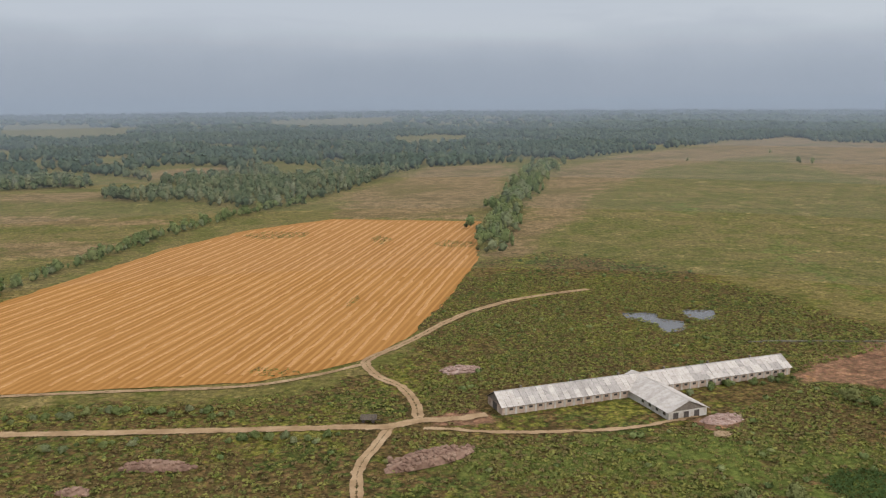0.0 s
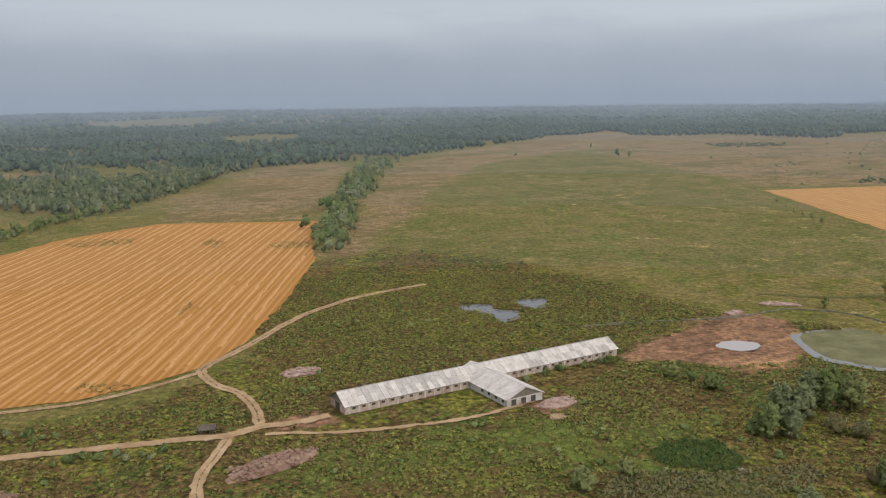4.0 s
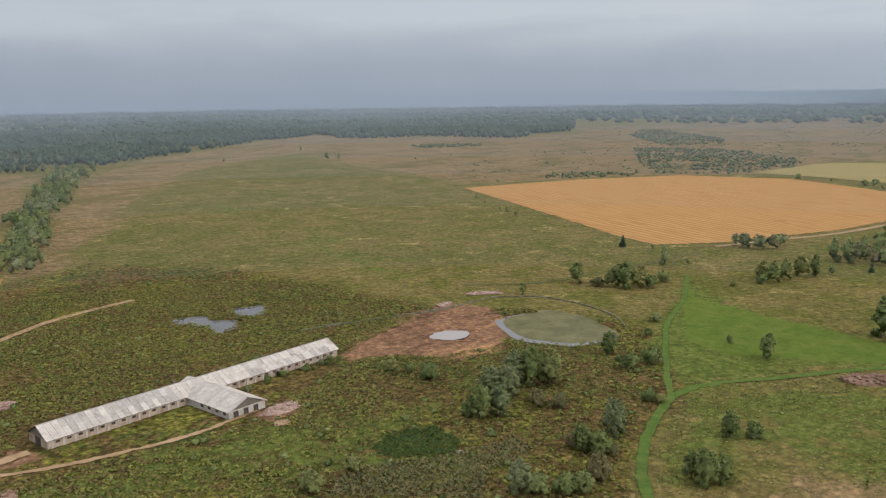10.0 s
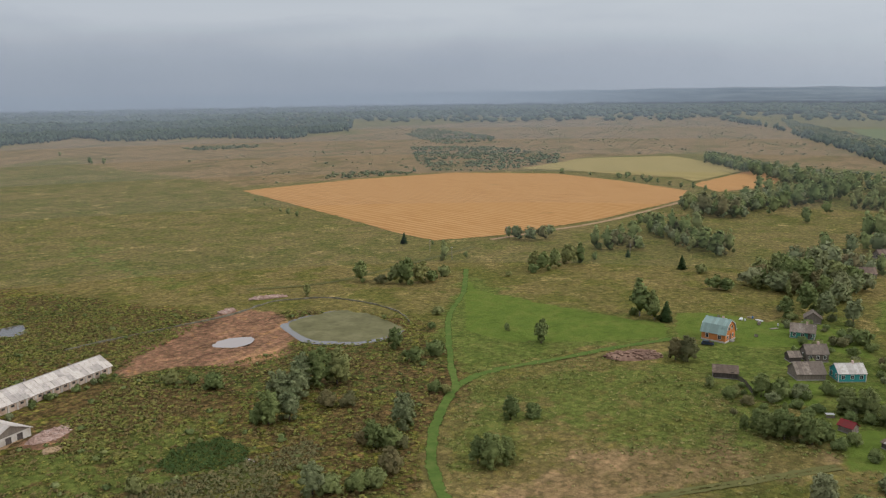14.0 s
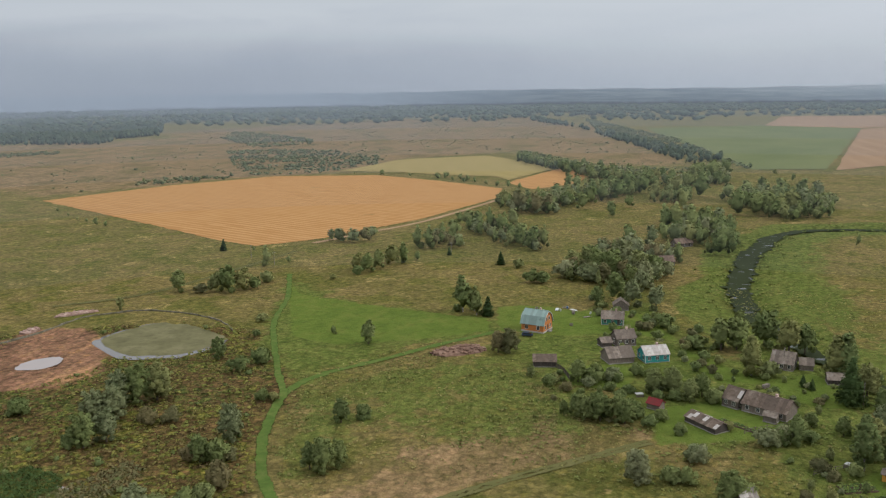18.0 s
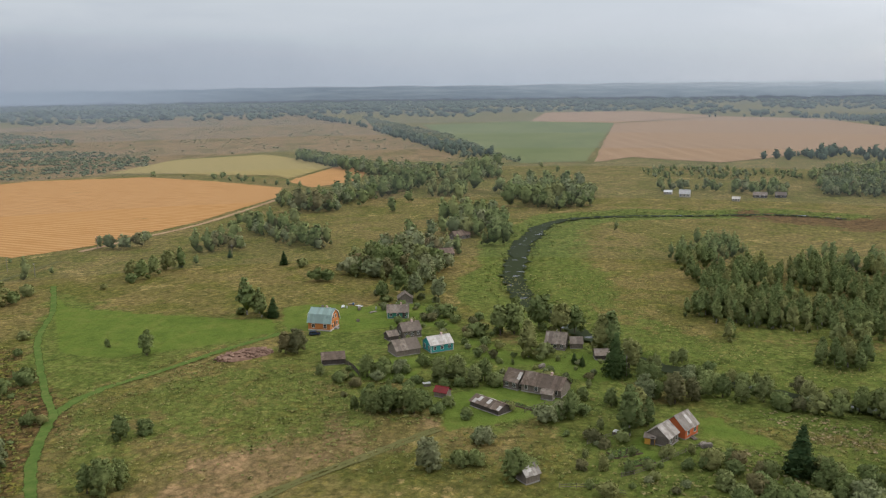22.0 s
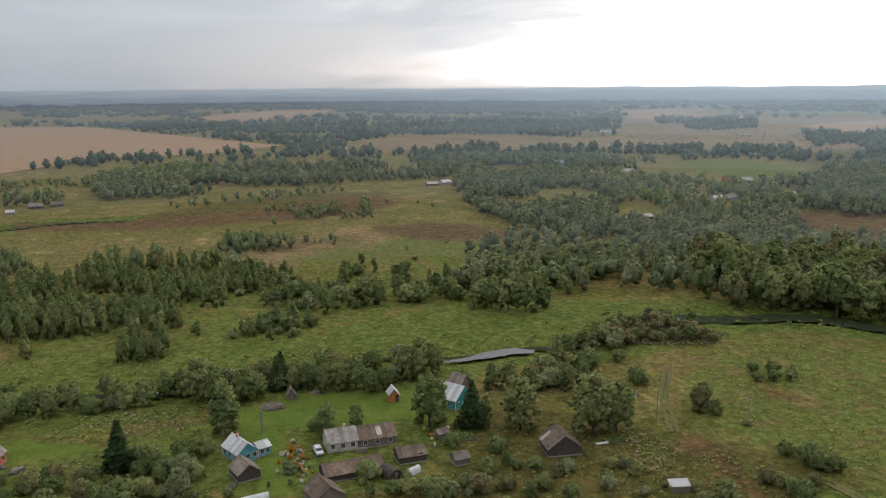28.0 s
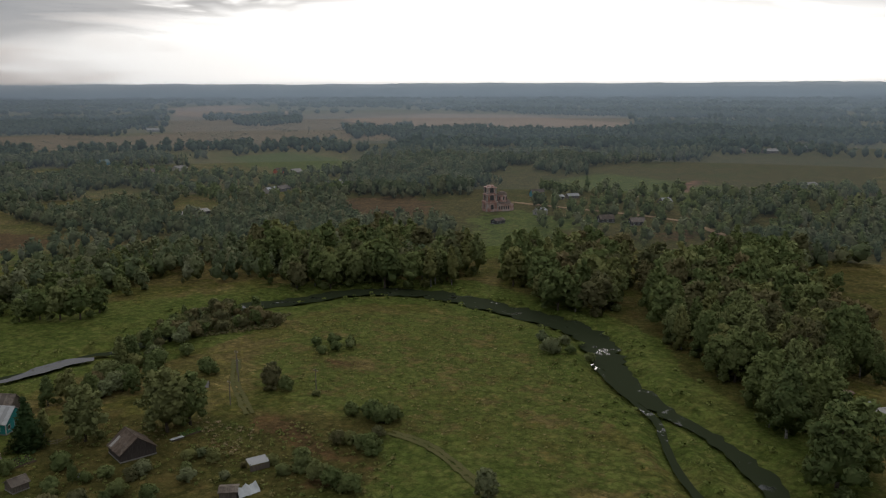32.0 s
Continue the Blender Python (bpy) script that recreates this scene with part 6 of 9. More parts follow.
TREES.append(("broad", LEAF_BROAD, [(66.2, -409.1, 7.7), (334.7, 249.9, 10.6), (53.5, -417.3, 9.0), (144.5, -398.7, 5.6), (397.4, -184.0, 3.0), (402.0, 207.4, 15.3), (401.6, -209.4, 3.7), (411.8, 219.4, 14.2), (449.1, 172.1, 11.3), (410.5, 262.4, 13.0), (464.9, 157.3, 11.5), (437.3, 246.1, 15.1), (444.9, 266.1, 13.8), (502.1, 144.7, 17.3), (461.7, 251.8, 14.1), (508.7, -146.0, 7.0), (451.7, 278.2, 12.4), (459.5, 289.2, 9.0), (533.1, -197.3, 9.4), (537.9, -189.1, 9.4), (529.3, -213.9, 13.3), (547.7, -182.6, 9.5), (530.5, -265.2, 4.8), (579.0, 147.1, 19.6)]))
TREES.append(("broad", LEAF_BROAD, [(583.0, 136.3, 17.6), (591.1, 130.3, 17.7), (557.1, 248.4, 14.2), (604.8, 117.5, 17.9), (568.4, -247.4, 4.1), (582.1, 223.4, 10.4), (594.7, 188.8, 16.5), (566.6, 266.3, 11.7), (551.6, 307.7, 12.6), (616.3, -166.8, 6.2), (587.4, 255.0, 14.9), (605.5, 253.4, 17.4), (589.3, 298.7, 7.9), (625.2, 249.6, 17.8), (652.4, 172.9, 15.4), (609.5, 293.9, 13.5), (602.0, 315.2, 7.2), (651.9, 228.5, 13.7), (645.2, 247.8, 20.5), (663.2, 196.6, 22.0), (674.3, 165.0, 15.8), (666.9, 243.6, 18.7), (675.3, 219.5, 16.3), (696.5, 158.8, 16.2)]))
TREES.append(("broad", LEAF_BROAD, [(701.0, 145.9, 16.1), (706.2, 131.0, 16.1), (692.9, 230.3, 12.0), (677.2, 275.6, 14.5), (667.7, 303.1, 14.5), (651.7, 349.4, 5.9), (685.0, 319.1, 14.0), (740.2, 227.5, 20.2), (778.7, 267.5, 13.5), (773.6, 282.9, 13.5), (793.0, 224.5, 22.0), (694.7, 453.8, 7.6), (699.1, 466.8, 6.1), (707.4, 460.0, 6.1), (794.8, 305.5, 14.0), (691.9, 529.2, 6.7), (694.9, 530.1, 6.5), (850.0, 229.0, 17.1), (816.5, 332.5, 11.6), (841.7, 355.7, 12.0), (866.9, 386.7, 11.2), (861.3, 404.7, 11.2), (888.4, 439.0, 11.7), (918.7, 472.9, 10.8)]))
TREES.append(("broad", LEAF_BROAD, [(937.1, 498.0, 9.7), (448.0, 1043.0, 9.5), (310.7, 1092.5, 5.7), (435.4, 1054.2, 10.3), (465.8, 1226.3, 7.5)]))
TREES.append(("spruce", LEAF_SPRUCE, [(190.9, -18.0, 11.9), (175.2, -99.0, 12.5), (224.3, -63.8, 9.9), (229.8, -66.7, 9.8), (244.4, 29.1, 13.4), (250.5, 40.0, 3.2), (252.3, 42.5, 3.2), (254.1, 40.5, 2.4), (254.7, 43.2, 2.8), (273.9, 159.7, 7.9), (360.4, 203.1, 7.0), (369.0, 238.6, 4.4), (319.7, 353.5, 6.4)]))
TREES.append(("birch", LEAF_BIRCH, [(201.6, 20.1, 13.3), (199.4, -43.0, 13.0), (201.7, -44.2, 13.8), (178.4, -104.8, 6.8), (209.1, 16.4, 7.7), (209.2, 18.8, 10.1), (207.8, 35.7, 8.2), (195.6, -116.6, 8.2), (183.6, -138.7, 9.8), (213.9, -102.7, 12.8), (203.1, -143.6, 10.6), (254.7, 57.6, 12.7), (263.8, 36.0, 13.5), (264.8, 33.6, 14.4), (269.3, -33.9, 7.2), (269.7, -39.0, 7.3), (272.3, -28.4, 7.2), (272.6, -36.2, 9.6), (273.8, -32.7, 8.7), (275.2, -41.2, 9.6), (276.8, -29.3, 7.8), (281.1, -69.7, 5.0), (290.0, -2.0, 6.4), (282.2, -74.9, 7.0)]))
TREES.append(("birch", LEAF_BIRCH, [(293.3, -2.1, 7.2), (280.9, -91.7, 7.2), (283.4, -87.3, 9.2), (286.3, -82.1, 8.2), (295.9, -35.9, 4.9), (295.7, -43.2, 7.9), (295.8, -104.4, 8.7), (273.1, 164.1, 8.8), (274.5, 171.2, 14.2), (277.2, 167.6, 10.1), (324.2, 1.5, 11.0), (314.2, -156.0, 8.5), (320.1, -167.0, 8.7), (331.0, -152.0, 8.8), (341.7, -128.6, 10.0), (344.3, -128.5, 8.1), (359.8, -107.6, 8.9), (364.2, -107.2, 6.2), (364.2, -111.9, 4.9), (368.5, -103.8, 6.4), (354.1, -148.0, 5.9), (364.4, -139.1, 4.9), (375.3, -150.3, 5.0), (339.0, 246.3, 10.6)]))
TREES.append(("birch", LEAF_BIRCH, [(300.6, 302.4, 10.8), (433.7, 117.0, 18.0), (408.7, 203.9, 13.9), (378.8, 258.3, 13.8), (376.5, 264.0, 13.8), (451.3, 117.1, 15.5), (403.5, 265.5, 11.3), (497.2, 62.3, 7.1), (438.4, 254.4, 17.0), (489.1, 149.6, 18.7), (493.7, 167.1, 17.4), (496.1, 160.7, 19.1), (588.3, 121.9, 15.6)]))
TREES.append(("bush", LEAF_BROAD, [(101.4, -122.7, 4.8), (105.8, -122.7, 4.9), (146.1, -74.1, 6.2), (110.4, -122.7, 5.0), (118.1, -120.8, 3.2), (116.5, -125.0, 5.7), (171.7, -6.0, 5.2), (160.0, -64.7, 5.8), (172.0, -15.6, 6.5), (103.6, 139.0, 5.8), (108.6, 135.6, 5.2), (169.9, 41.0, 7.8), (124.0, -123.4, 2.6), (174.6, -12.2, 5.2), (112.5, 134.6, 5.2), (174.8, -20.7, 5.2), (172.2, 39.1, 5.9), (62.6, 165.4, 5.2), (109.7, -139.6, 5.3), (179.8, -2.4, 4.7), (113.5, -140.4, 3.7), (177.9, -32.2, 4.6), (173.1, 54.7, 4.7), (174.6, 51.3, 4.1)]))
TREES.append(("bush", LEAF_BROAD, [(180.5, -25.1, 4.0), (116.4, -140.4, 3.8), (74.3, 169.2, 4.7), (159.2, -96.8, 4.9), (185.1, -26.6, 5.3), (186.9, -23.3, 6.6), (188.8, 0.2, 5.6), (167.0, -89.1, 4.2), (189.1, -11.7, 4.2), (189.5, -24.9, 5.6), (189.7, -31.4, 5.6), (189.9, -36.7, 4.9), (192.6, -22.6, 5.0), (118.1, -154.4, 5.2), (128.2, 147.3, 6.4), (116.6, -157.1, 4.6), (125.9, 150.9, 7.2), (121.4, -155.4, 5.8), (126.8, -153.8, 4.1), (191.9, -64.2, 4.4), (200.5, 61.4, 3.7), (206.4, 38.9, 4.5), (200.1, 75.7, 6.7), (143.4, -159.5, 1.9)]))
TREES.append(("bush", LEAF_BROAD, [(196.8, 85.9, 7.1), (198.5, 81.8, 7.8), (200.2, 77.7, 7.8), (209.1, 51.9, 3.1), (167.9, 135.6, 4.5), (199.9, 82.9, 6.7), (197.9, 88.0, 6.7), (115.2, 185.1, 4.8), (204.4, 76.1, 6.3), (216.5, 36.7, 4.8), (153.0, -158.1, 4.3), (230.0, 16.4, 5.8), (230.8, -15.4, 5.8), (231.0, -24.9, 5.8), (232.9, -5.9, 6.7), (164.7, 164.9, 3.3), (231.1, -29.6, 5.8), (223.7, 66.3, 6.7), (163.0, 167.6, 4.1), (226.1, 60.5, 5.0), (235.0, 3.7, 5.9), (235.1, -1.1, 6.8), (235.3, -11.6, 7.6), (224.4, 76.7, 7.7)]))
TREES.append(("bush", LEAF_BROAD, [(226.3, 72.2, 8.5), (179.7, -155.4, 5.0), (229.4, 64.7, 6.8), (218.0, 104.4, 3.5), (183.4, -157.5, 5.0), (94.8, -224.2, 3.4), (224.8, 94.6, 6.1), (222.9, 99.2, 7.0), (243.9, 18.3, 5.8), (120.7, 216.5, 6.2), (103.1, -228.4, 3.2), (166.6, -187.5, 3.0), (236.7, 86.5, 4.5), (238.4, 82.5, 3.6), (164.3, -191.8, 3.7), (162.0, -196.0, 3.0), (118.9, 225.5, 3.6), (113.8, 229.0, 4.5), (163.7, -197.8, 3.3), (198.5, -163.4, 4.5), (254.9, 35.0, 1.7), (172.6, -192.0, 3.6), (168.9, -195.8, 3.7), (200.7, -164.9, 3.9)]))
TREES.append(("bush", LEAF_BROAD, [(177.8, 192.4, 5.1), (256.7, 52.8, 5.5), (187.0, 191.6, 6.5), (183.2, 207.5, 7.7), (272.0, 79.2, 5.9), (208.9, -194.0, 4.9), (225.9, -181.3, 4.9), (208.6, 216.1, 3.1), (291.9, 97.0, 6.4), (224.2, 228.7, 3.9), (323.2, -109.4, 5.9), (334.5, 167.0, 6.4), (332.6, 171.7, 6.4), (262.5, 272.2, 6.4), (293.8, 253.5, 3.1), (274.0, 275.3, 6.5), (359.8, 151.7, 13.4), (307.5, 250.3, 5.3), (361.6, 164.1, 10.9), (369.5, 161.7, 12.4), (357.7, 191.6, 5.5), (371.2, -176.5, 2.3), (348.5, 244.6, 5.7), (312.6, 298.8, 4.0)]))
TREES.append(("bush", LEAF_BROAD, [(326.6, 337.5, 3.1), (382.7, 304.5, 9.0), (396.6, 309.2, 6.6), (538.2, 218.9, 11.6), (340.3, 485.8, 4.8), (342.0, 498.8, 5.7), (556.8, -266.8, 3.3), (347.8, 516.8, 3.3), (350.1, 530.7, 2.5), (360.2, 556.4, 2.2), (370.4, 584.8, 2.8), (656.1, 362.9, 6.9), (656.7, 374.5, 6.0), (665.1, 390.9, 5.1), (676.9, 409.9, 5.6), (674.7, 420.5, 5.2), (683.0, 421.3, 7.2), (679.6, 435.9, 5.3), (689.2, 433.0, 7.3), (688.2, 457.2, 6.5), (814.6, 159.6, 7.4), (699.2, 499.0, 4.2), (863.8, 186.4, 6.8), (581.7, 669.8, 3.5)]))
TREES.append(("bush", LEAF_BROAD, [(539.8, 705.0, 4.7), (690.4, 563.1, 3.3), (624.6, 674.3, 4.2), (918.5, 222.8, 7.3), (753.6, 915.3, 4.6), (720.2, 960.6, 4.7), (854.5, 867.0, 7.0), (684.0, 1161.7, 6.1), (664.3, 1180.4, 5.3), (644.4, 1199.3, 5.3), (740.5, 1185.6, 5.5), (1080.1, 981.0, 9.2), (1084.4, 1022.1, 8.4), (1127.3, 1103.1, 8.0)]))
TREES.append(("bush", LEAF_WILLOW, [(77.2, -135.2, 6.6), (169.8, -27.3, 7.6), (100.6, 141.1, 7.8), (171.6, -26.6, 5.6), (169.5, 61.1, 7.8), (180.2, -29.9, 6.5), (185.9, 52.0, 5.0), (187.2, 53.5, 4.9), (203.5, 41.1, 5.9), (208.5, 38.4, 5.4), (122.0, 180.4, 8.7), (225.5, 19.2, 8.2), (132.5, 191.6, 10.0), (128.5, 194.4, 9.2), (139.3, 198.6, 10.4), (108.1, -225.1, 6.2), (108.3, -235.2, 3.7), (115.5, -234.0, 3.7), (222.2, -187.8, 5.9), (372.9, 307.2, 9.3), (374.7, 305.9, 8.9), (370.9, 315.3, 9.4), (375.2, 324.1, 7.1), (391.1, 306.9, 7.9)]))
TREES.append(("bush", LEAF_WILLOW, [(596.8, 98.6, 15.5), (608.2, 108.3, 17.9), (691.1, 117.0, 15.7)]))
TREES.append(("bush", LEAF_DULL, [(143.9, -83.6, 5.1), (180.0, -8.7, 4.7), (120.1, 137.9, 6.1), (118.5, -139.3, 4.1), (113.0, -146.6, 3.8), (192.1, -5.2, 4.3), (130.4, 145.8, 4.3), (125.3, 153.3, 5.1), (156.3, -156.0, 7.1), (158.3, -158.3, 7.0), (138.9, 176.4, 4.9), (135.1, 181.6, 4.9), (226.4, 11.0, 9.2), (230.3, 6.8, 6.7), (230.2, 11.6, 7.5), (230.9, -20.2, 4.2), (237.2, 129.9, 8.6), (235.8, 133.4, 7.7), (218.8, -176.0, 5.8), (214.3, -184.2, 5.8), (206.8, -193.7, 4.9), (200.3, -203.2, 4.8), (205.3, -200.6, 5.8), (221.4, -185.2, 6.9)]))
TREES.append(("bush", LEAF_DULL, [(207.0, -201.8, 5.0), (216.8, -193.6, 5.9), (225.7, -198.3, 7.1), (244.4, 285.4, 5.1), (380.4, 303.9, 9.4), (374.6, 315.7, 8.0), (520.8, 266.2, 17.5), (530.8, 262.5, 15.8), (524.0, 281.1, 17.8)]))
TREES.append(("broad", LEAF_WILLOW, [(169.2, 60.1, 8.0), (139.2, 154.4, 9.7), (314.5, 108.2, 10.3), (315.4, 118.1, 11.6), (279.0, -208.6, 9.5), (307.2, -168.4, 10.9), (312.9, -179.8, 12.4), (302.2, -198.8, 12.4), (310.5, -195.4, 12.6), (345.6, 124.3, 12.6), (318.9, -191.9, 11.5), (317.7, -218.1, 10.5), (324.3, -232.0, 9.4), (375.5, 146.6, 16.5), (325.7, -242.8, 10.9), (327.2, -254.0, 11.1), (403.7, 151.5, 14.6), (445.2, 157.2, 12.7), (458.3, 148.3, 12.9)]))


for kind, leaf, spots in TREES:
    for x, y, h in spots:
        if kind == "bush" and h > 6.5:
            plant("broad", x, y, h, 1.2, leaf)
        elif kind == "bush":
            words = {"leaves_willow": "greyish green willow shrub", "leaves_brown": "brownish shrub with thin foliage"}.get(leaf.name, "dense dark green shrub in grass")
            plant("bush", x, y, h, 1.05 if h > 3 else 1.3, leaf, words)
        else:
            words = "grey-green willow with a billowing crown" if leaf is LEAF_WILLOW else ""
            plant(kind, x, y, h, {"broad": 1.15, "birch": 1.3, "spruce": 1.75}[kind], leaf, words)


def hedge(line, step, h, side, kinds, seed, group):
    """A row of trees and shrubs along a line."""
    rng = np.random.default_rng(seed)
    c = smooth_line(line, step)
    for x, y in c:
        for _ in range(1 if side < 5 else 2):
            dx, dy = rng.normal(0, side, 2)
            kind, leaf = kinds[rng.integers(len(kinds))]
            tall = h * rng.uniform(0.6, 1.25)
            plant(kind, x + dx, y + dy, tall if kind != "bush" else tall * 0.6, 1.2, leaf, group=group)


BROADS = [("broad", LEAF_BROAD), ("broad", LEAF_BROAD), ("broad", LEAF_WILLOW), ("birch", LEAF_BIRCH), ("bush", LEAF_BROAD)]
hedge(STRIP, 6.0, 11.0, 7.0, BROADS[:4], 21, "tree strip between the fields")
hedge(FIELD_HEDGE, 2.5, 7.5, 2.6, [("broad", LEAF_BROAD), ("bush", LEAF_BROAD), ("bush", LEAF_WILLOW), ("broad", LEAF_BROAD)], 22, "hedge along the stubble field")
for i, line in enumerate(ROAD_SHRUBS):
    hedge(line, 2.8, 3.4, 1.3, [("bush", LEAF_BROAD), ("bush", LEAF_WILLOW), ("bush", LEAF_BROAD)], 23 + i, "shrubs beside the dirt road")


def grove(polys, gap, tall, kinds, seed, group, limit=220, holes=(), gaps=-2.0):
    p = scatter(polys, gap, seed, holes)
    rng = np.random.default_rng(seed)
    for hx, hy in FAR_SPOTS:
        k = 1 - 11.0 / math.hypot(hx, hy)
        p = p[np.hypot(p[:, 0] - hx * k, p[:, 1] - hy * k) > 15]
    p = p[ripple(p, 19, seed * 1.0) > gaps]
    rng.shuffle(p)
    for x, y in p[:limit]:
        kind, leaf = kinds[rng.integers(len(kinds))]
        plant(kind, x, y, rng.uniform(*tall), rng.uniform(1.0, 1.3), leaf, group=group)


grove(BIRCH_GROVE, 4.9, (5.5, 10.5), [("birch", LEAF_BIRCH), ("birch", LEAF_BROAD), ("birch", LEAF_BROAD), ("birch", LEAF_BIRCH)], 31, "birch grove in the river bend", 600, gaps=-0.3)
grove(MEADOW_TREES, 6.2, (2.6, 6.5), [("birch", LEAF_BROAD), ("bush", LEAF_BROAD), ("bush", LEAF_WILLOW), ("birch", LEAF_BIRCH), ("bush", LEAF_BROAD)], 37, "young trees in the river meadow", 420, gaps=-0.35)
grove(WILLOW_ROW, 6.5, (5, 9.5), [("broad", LEAF_BROAD), ("broad", LEAF_WILLOW), ("bush", LEAF_BROAD), ("broad", LEAF_BROAD)], 38, "willow row along the old river arm", 150)
grove(RIVER_WOOD, 7.2, (11, 19), [("broad", LEAF_BROAD), ("broad", LEAF_BROAD), ("broad", LEAF_DULL), ("birch", LEAF_BROAD), ("birch", LEAF_BROAD)], 33, "tall wood on the river bank", 380)
grove(VILLAGE_WOOD, 9.6, (6, 12), BROADS + [("broad", LEAF_WILLOW)], 34, "trees round the village gardens", 560)
grove(GARDENS, 6.4, (1.4, 4.2), [("bush", LEAF_BROAD), ("bush", LEAF_BROAD), ("bush", LEAF_WILLOW), ("broad", LEAF_BROAD), ("bush", LEAF_DULL), ("bush", LEAF_BIRCH), ("bush", LEAF_BIRCH)], 36, "bushes in the village gardens", 250, HOUSE_SPOTS)
grove(BANK_SHRUBS, 7.5, (3, 6.5), [("bush", LEAF_BROAD), ("broad", LEAF_BROAD), ("bush", LEAF_DULL), ("bush", LEAF_WILLOW)], 35, "shrubs along the river", 120)

grove(TREE_BELTS, 7.6, (8, 14), BROADS[:4] + [("birch", LEAF_BROAD)], 51, "tree belts between the fields", 900, gaps=-0.8)
grove(WILLOW_BELTS, 6.4, (6, 11), [("broad", LEAF_WILLOW), ("broad", LEAF_BROAD), ("bush", LEAF_WILLOW), ("broad", LEAF_DULL), ("birch", LEAF_BROAD)], 52, "willow thickets by the old farmsteads", 500, gaps=-0.7)
grove(SHRUB_BELTS, 9.0, (3, 7), [("bush", LEAF_BROAD), ("bush", LEAF_WILLOW), ("broad", LEAF_BROAD)], 53, "shrub belts on the far meadow", 400, gaps=-0.3)

set_out()


# scattered low growth: uncounted, so each sort is one mesh
def low_growth():
    rng = np.random.default_rng(9)
    tuft = [crown(400 + i, [(0, 0, 0.2, 0.6, 0.6, 0.45)], 14, 0.26, 0, 0.9, lift=1.6) for i in range(5)]
    p = scatter(SCRUB[:2], 1.7, 41, FIELDS_NEAR + PONDS + YARD + SOIL[:3] + NETTLES + BROWN_REEDS)
    r = np.hypot(p[:, 0], p[:, 1])
    p = p[(r < 400)]
    p = p[rng.uniform(0, 1, len(p)) < np.clip(0.75 + 0.5 * ripple(p, 22, 3.0), 0.15, 1)]
    p = p[np.min([to_line(p, q) for q in ROADS.values()], axis=0) > 3.2]
    join_plants("weeds", p, rng.uniform(0.35, 0.95, len(p)), tuft, WEED, "tall weeds, docks and hogweed on fallow ground", "weeds", 5, (1.0, 1.9))
    q = scatter(SCRUB, 9.0, 42, FIELDS_NEAR + PONDS + YARD + SOIL[:1], thin=0.24)
    q = q[np.hypot(q[:, 0], q[:, 1]) < 520]
    q = q[np.min([to_line(q, s) for s in ROADS.values()], axis=0) > 5]
    join_plants("low_shrubs", q, rng.uniform(0.8, 1.9, len(q)), LOW, LEAF_BROAD, "low green shrubs scattered over the fallow", "shrubs", 6, (0.9, 1.6))
    s = scatter(HEATH, 19.0, 43, FIELDS_NEAR, thin=0.6, wob=3.0)
    s = s[ripple(s, 70, 5.0) > -0.1]
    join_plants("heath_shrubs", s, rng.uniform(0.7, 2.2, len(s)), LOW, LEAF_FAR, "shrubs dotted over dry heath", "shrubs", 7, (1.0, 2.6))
    s = scatter(HEATH_DENSE, 7.5, 44, FIELDS_NEAR, thin=0.9, wob=4.0)
    s = s[ripple(s, 45, 2.0) > -0.45]
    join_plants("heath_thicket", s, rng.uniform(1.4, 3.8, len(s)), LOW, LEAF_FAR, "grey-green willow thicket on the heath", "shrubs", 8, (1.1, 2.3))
    w = scatter(RANK_WEEDS, 1.8, 47, HOUSE_SPOTS + PONDS + LAWNS)
    w = w[rng.uniform(0, 1, len(w)) < np.clip(0.6 + 0.6 * ripple(w, 14, 3.0), 0.1, 1)]
    w = w[np.min([to_line(w, q) for q in ROADS.values()], axis=0) > 2.5]
    join_plants("rank_weeds", w, rng.uniform(0.3, 0.8, len(w)), tuft, HERB, "rank herbs and grass round the village", "weeds", 12, (0.9, 1.8))
    s = scatter(MEADOW_TUFTS[1:], 1.9, 45, FIELDS_NEAR + PONDS + YARD + HOUSE_SPOTS + LAWNS, thin=0.85)
    r = np.hypot(s[:, 0], s[:, 1])
    s = s[(r < 380) & (r > 110)]
    s = s[ripple(s, 11, 2.0) + rng.uniform(-0.7, 0.7, len(s)) > -0.1]
    join_plants("grass_tufts", s, rng.uniform(0.22, 0.6, len(s)), tuft[:3], GRASS, "coarse grass tussocks in the meadow", "grass", 9, (0.9, 1.8))
    for spot, gap, leaf, tall, words in ((NETTLES, 1.0, NETTLE, (0.6, 1.0), "dark green nettle patch in the fallow"), (BROWN_REEDS, 1.05, LEAF_DULL, (0.6, 1.1), "brown reed and willowherb patch")):
        b = scatter(spot, gap, 46)
        join_plants("tall_weeds", b, rng.uniform(*tall, len(b)), tuft, leaf, words, "weeds", 11, (0.8, 1.4))
    b = scatter(TALL_GRASS, 1.3, 49, HOUSE_SPOTS + LAWNS, thin=0.5)
    b = b[ripple(b, 9, 3.0) > -0.35]
    join_plants("tall_grass", b, rng.uniform(0.35, 0.75, len(b)), tuft, TALL, "tall browned grass and seed heads round the gardens", "grass", 14, (0.9, 1.6))
    b = scatter(FIELD_WEEDS, 1.2, 48, thin=0.85)
    join_plants("field_weeds", b, rng.uniform(0.3, 0.7, len(b)), tuft, WEED, "green weed patches left in the stubble", "weeds", 13, (0.9, 1.6))
    e = np.concatenate([smooth_line(RIVER, 1.6), smooth_line(RIVER, 1.6), smooth_line(RIVER_ARM, 1.5)])
    e = e + rng.normal(0, 1, e.shape) * 7.5
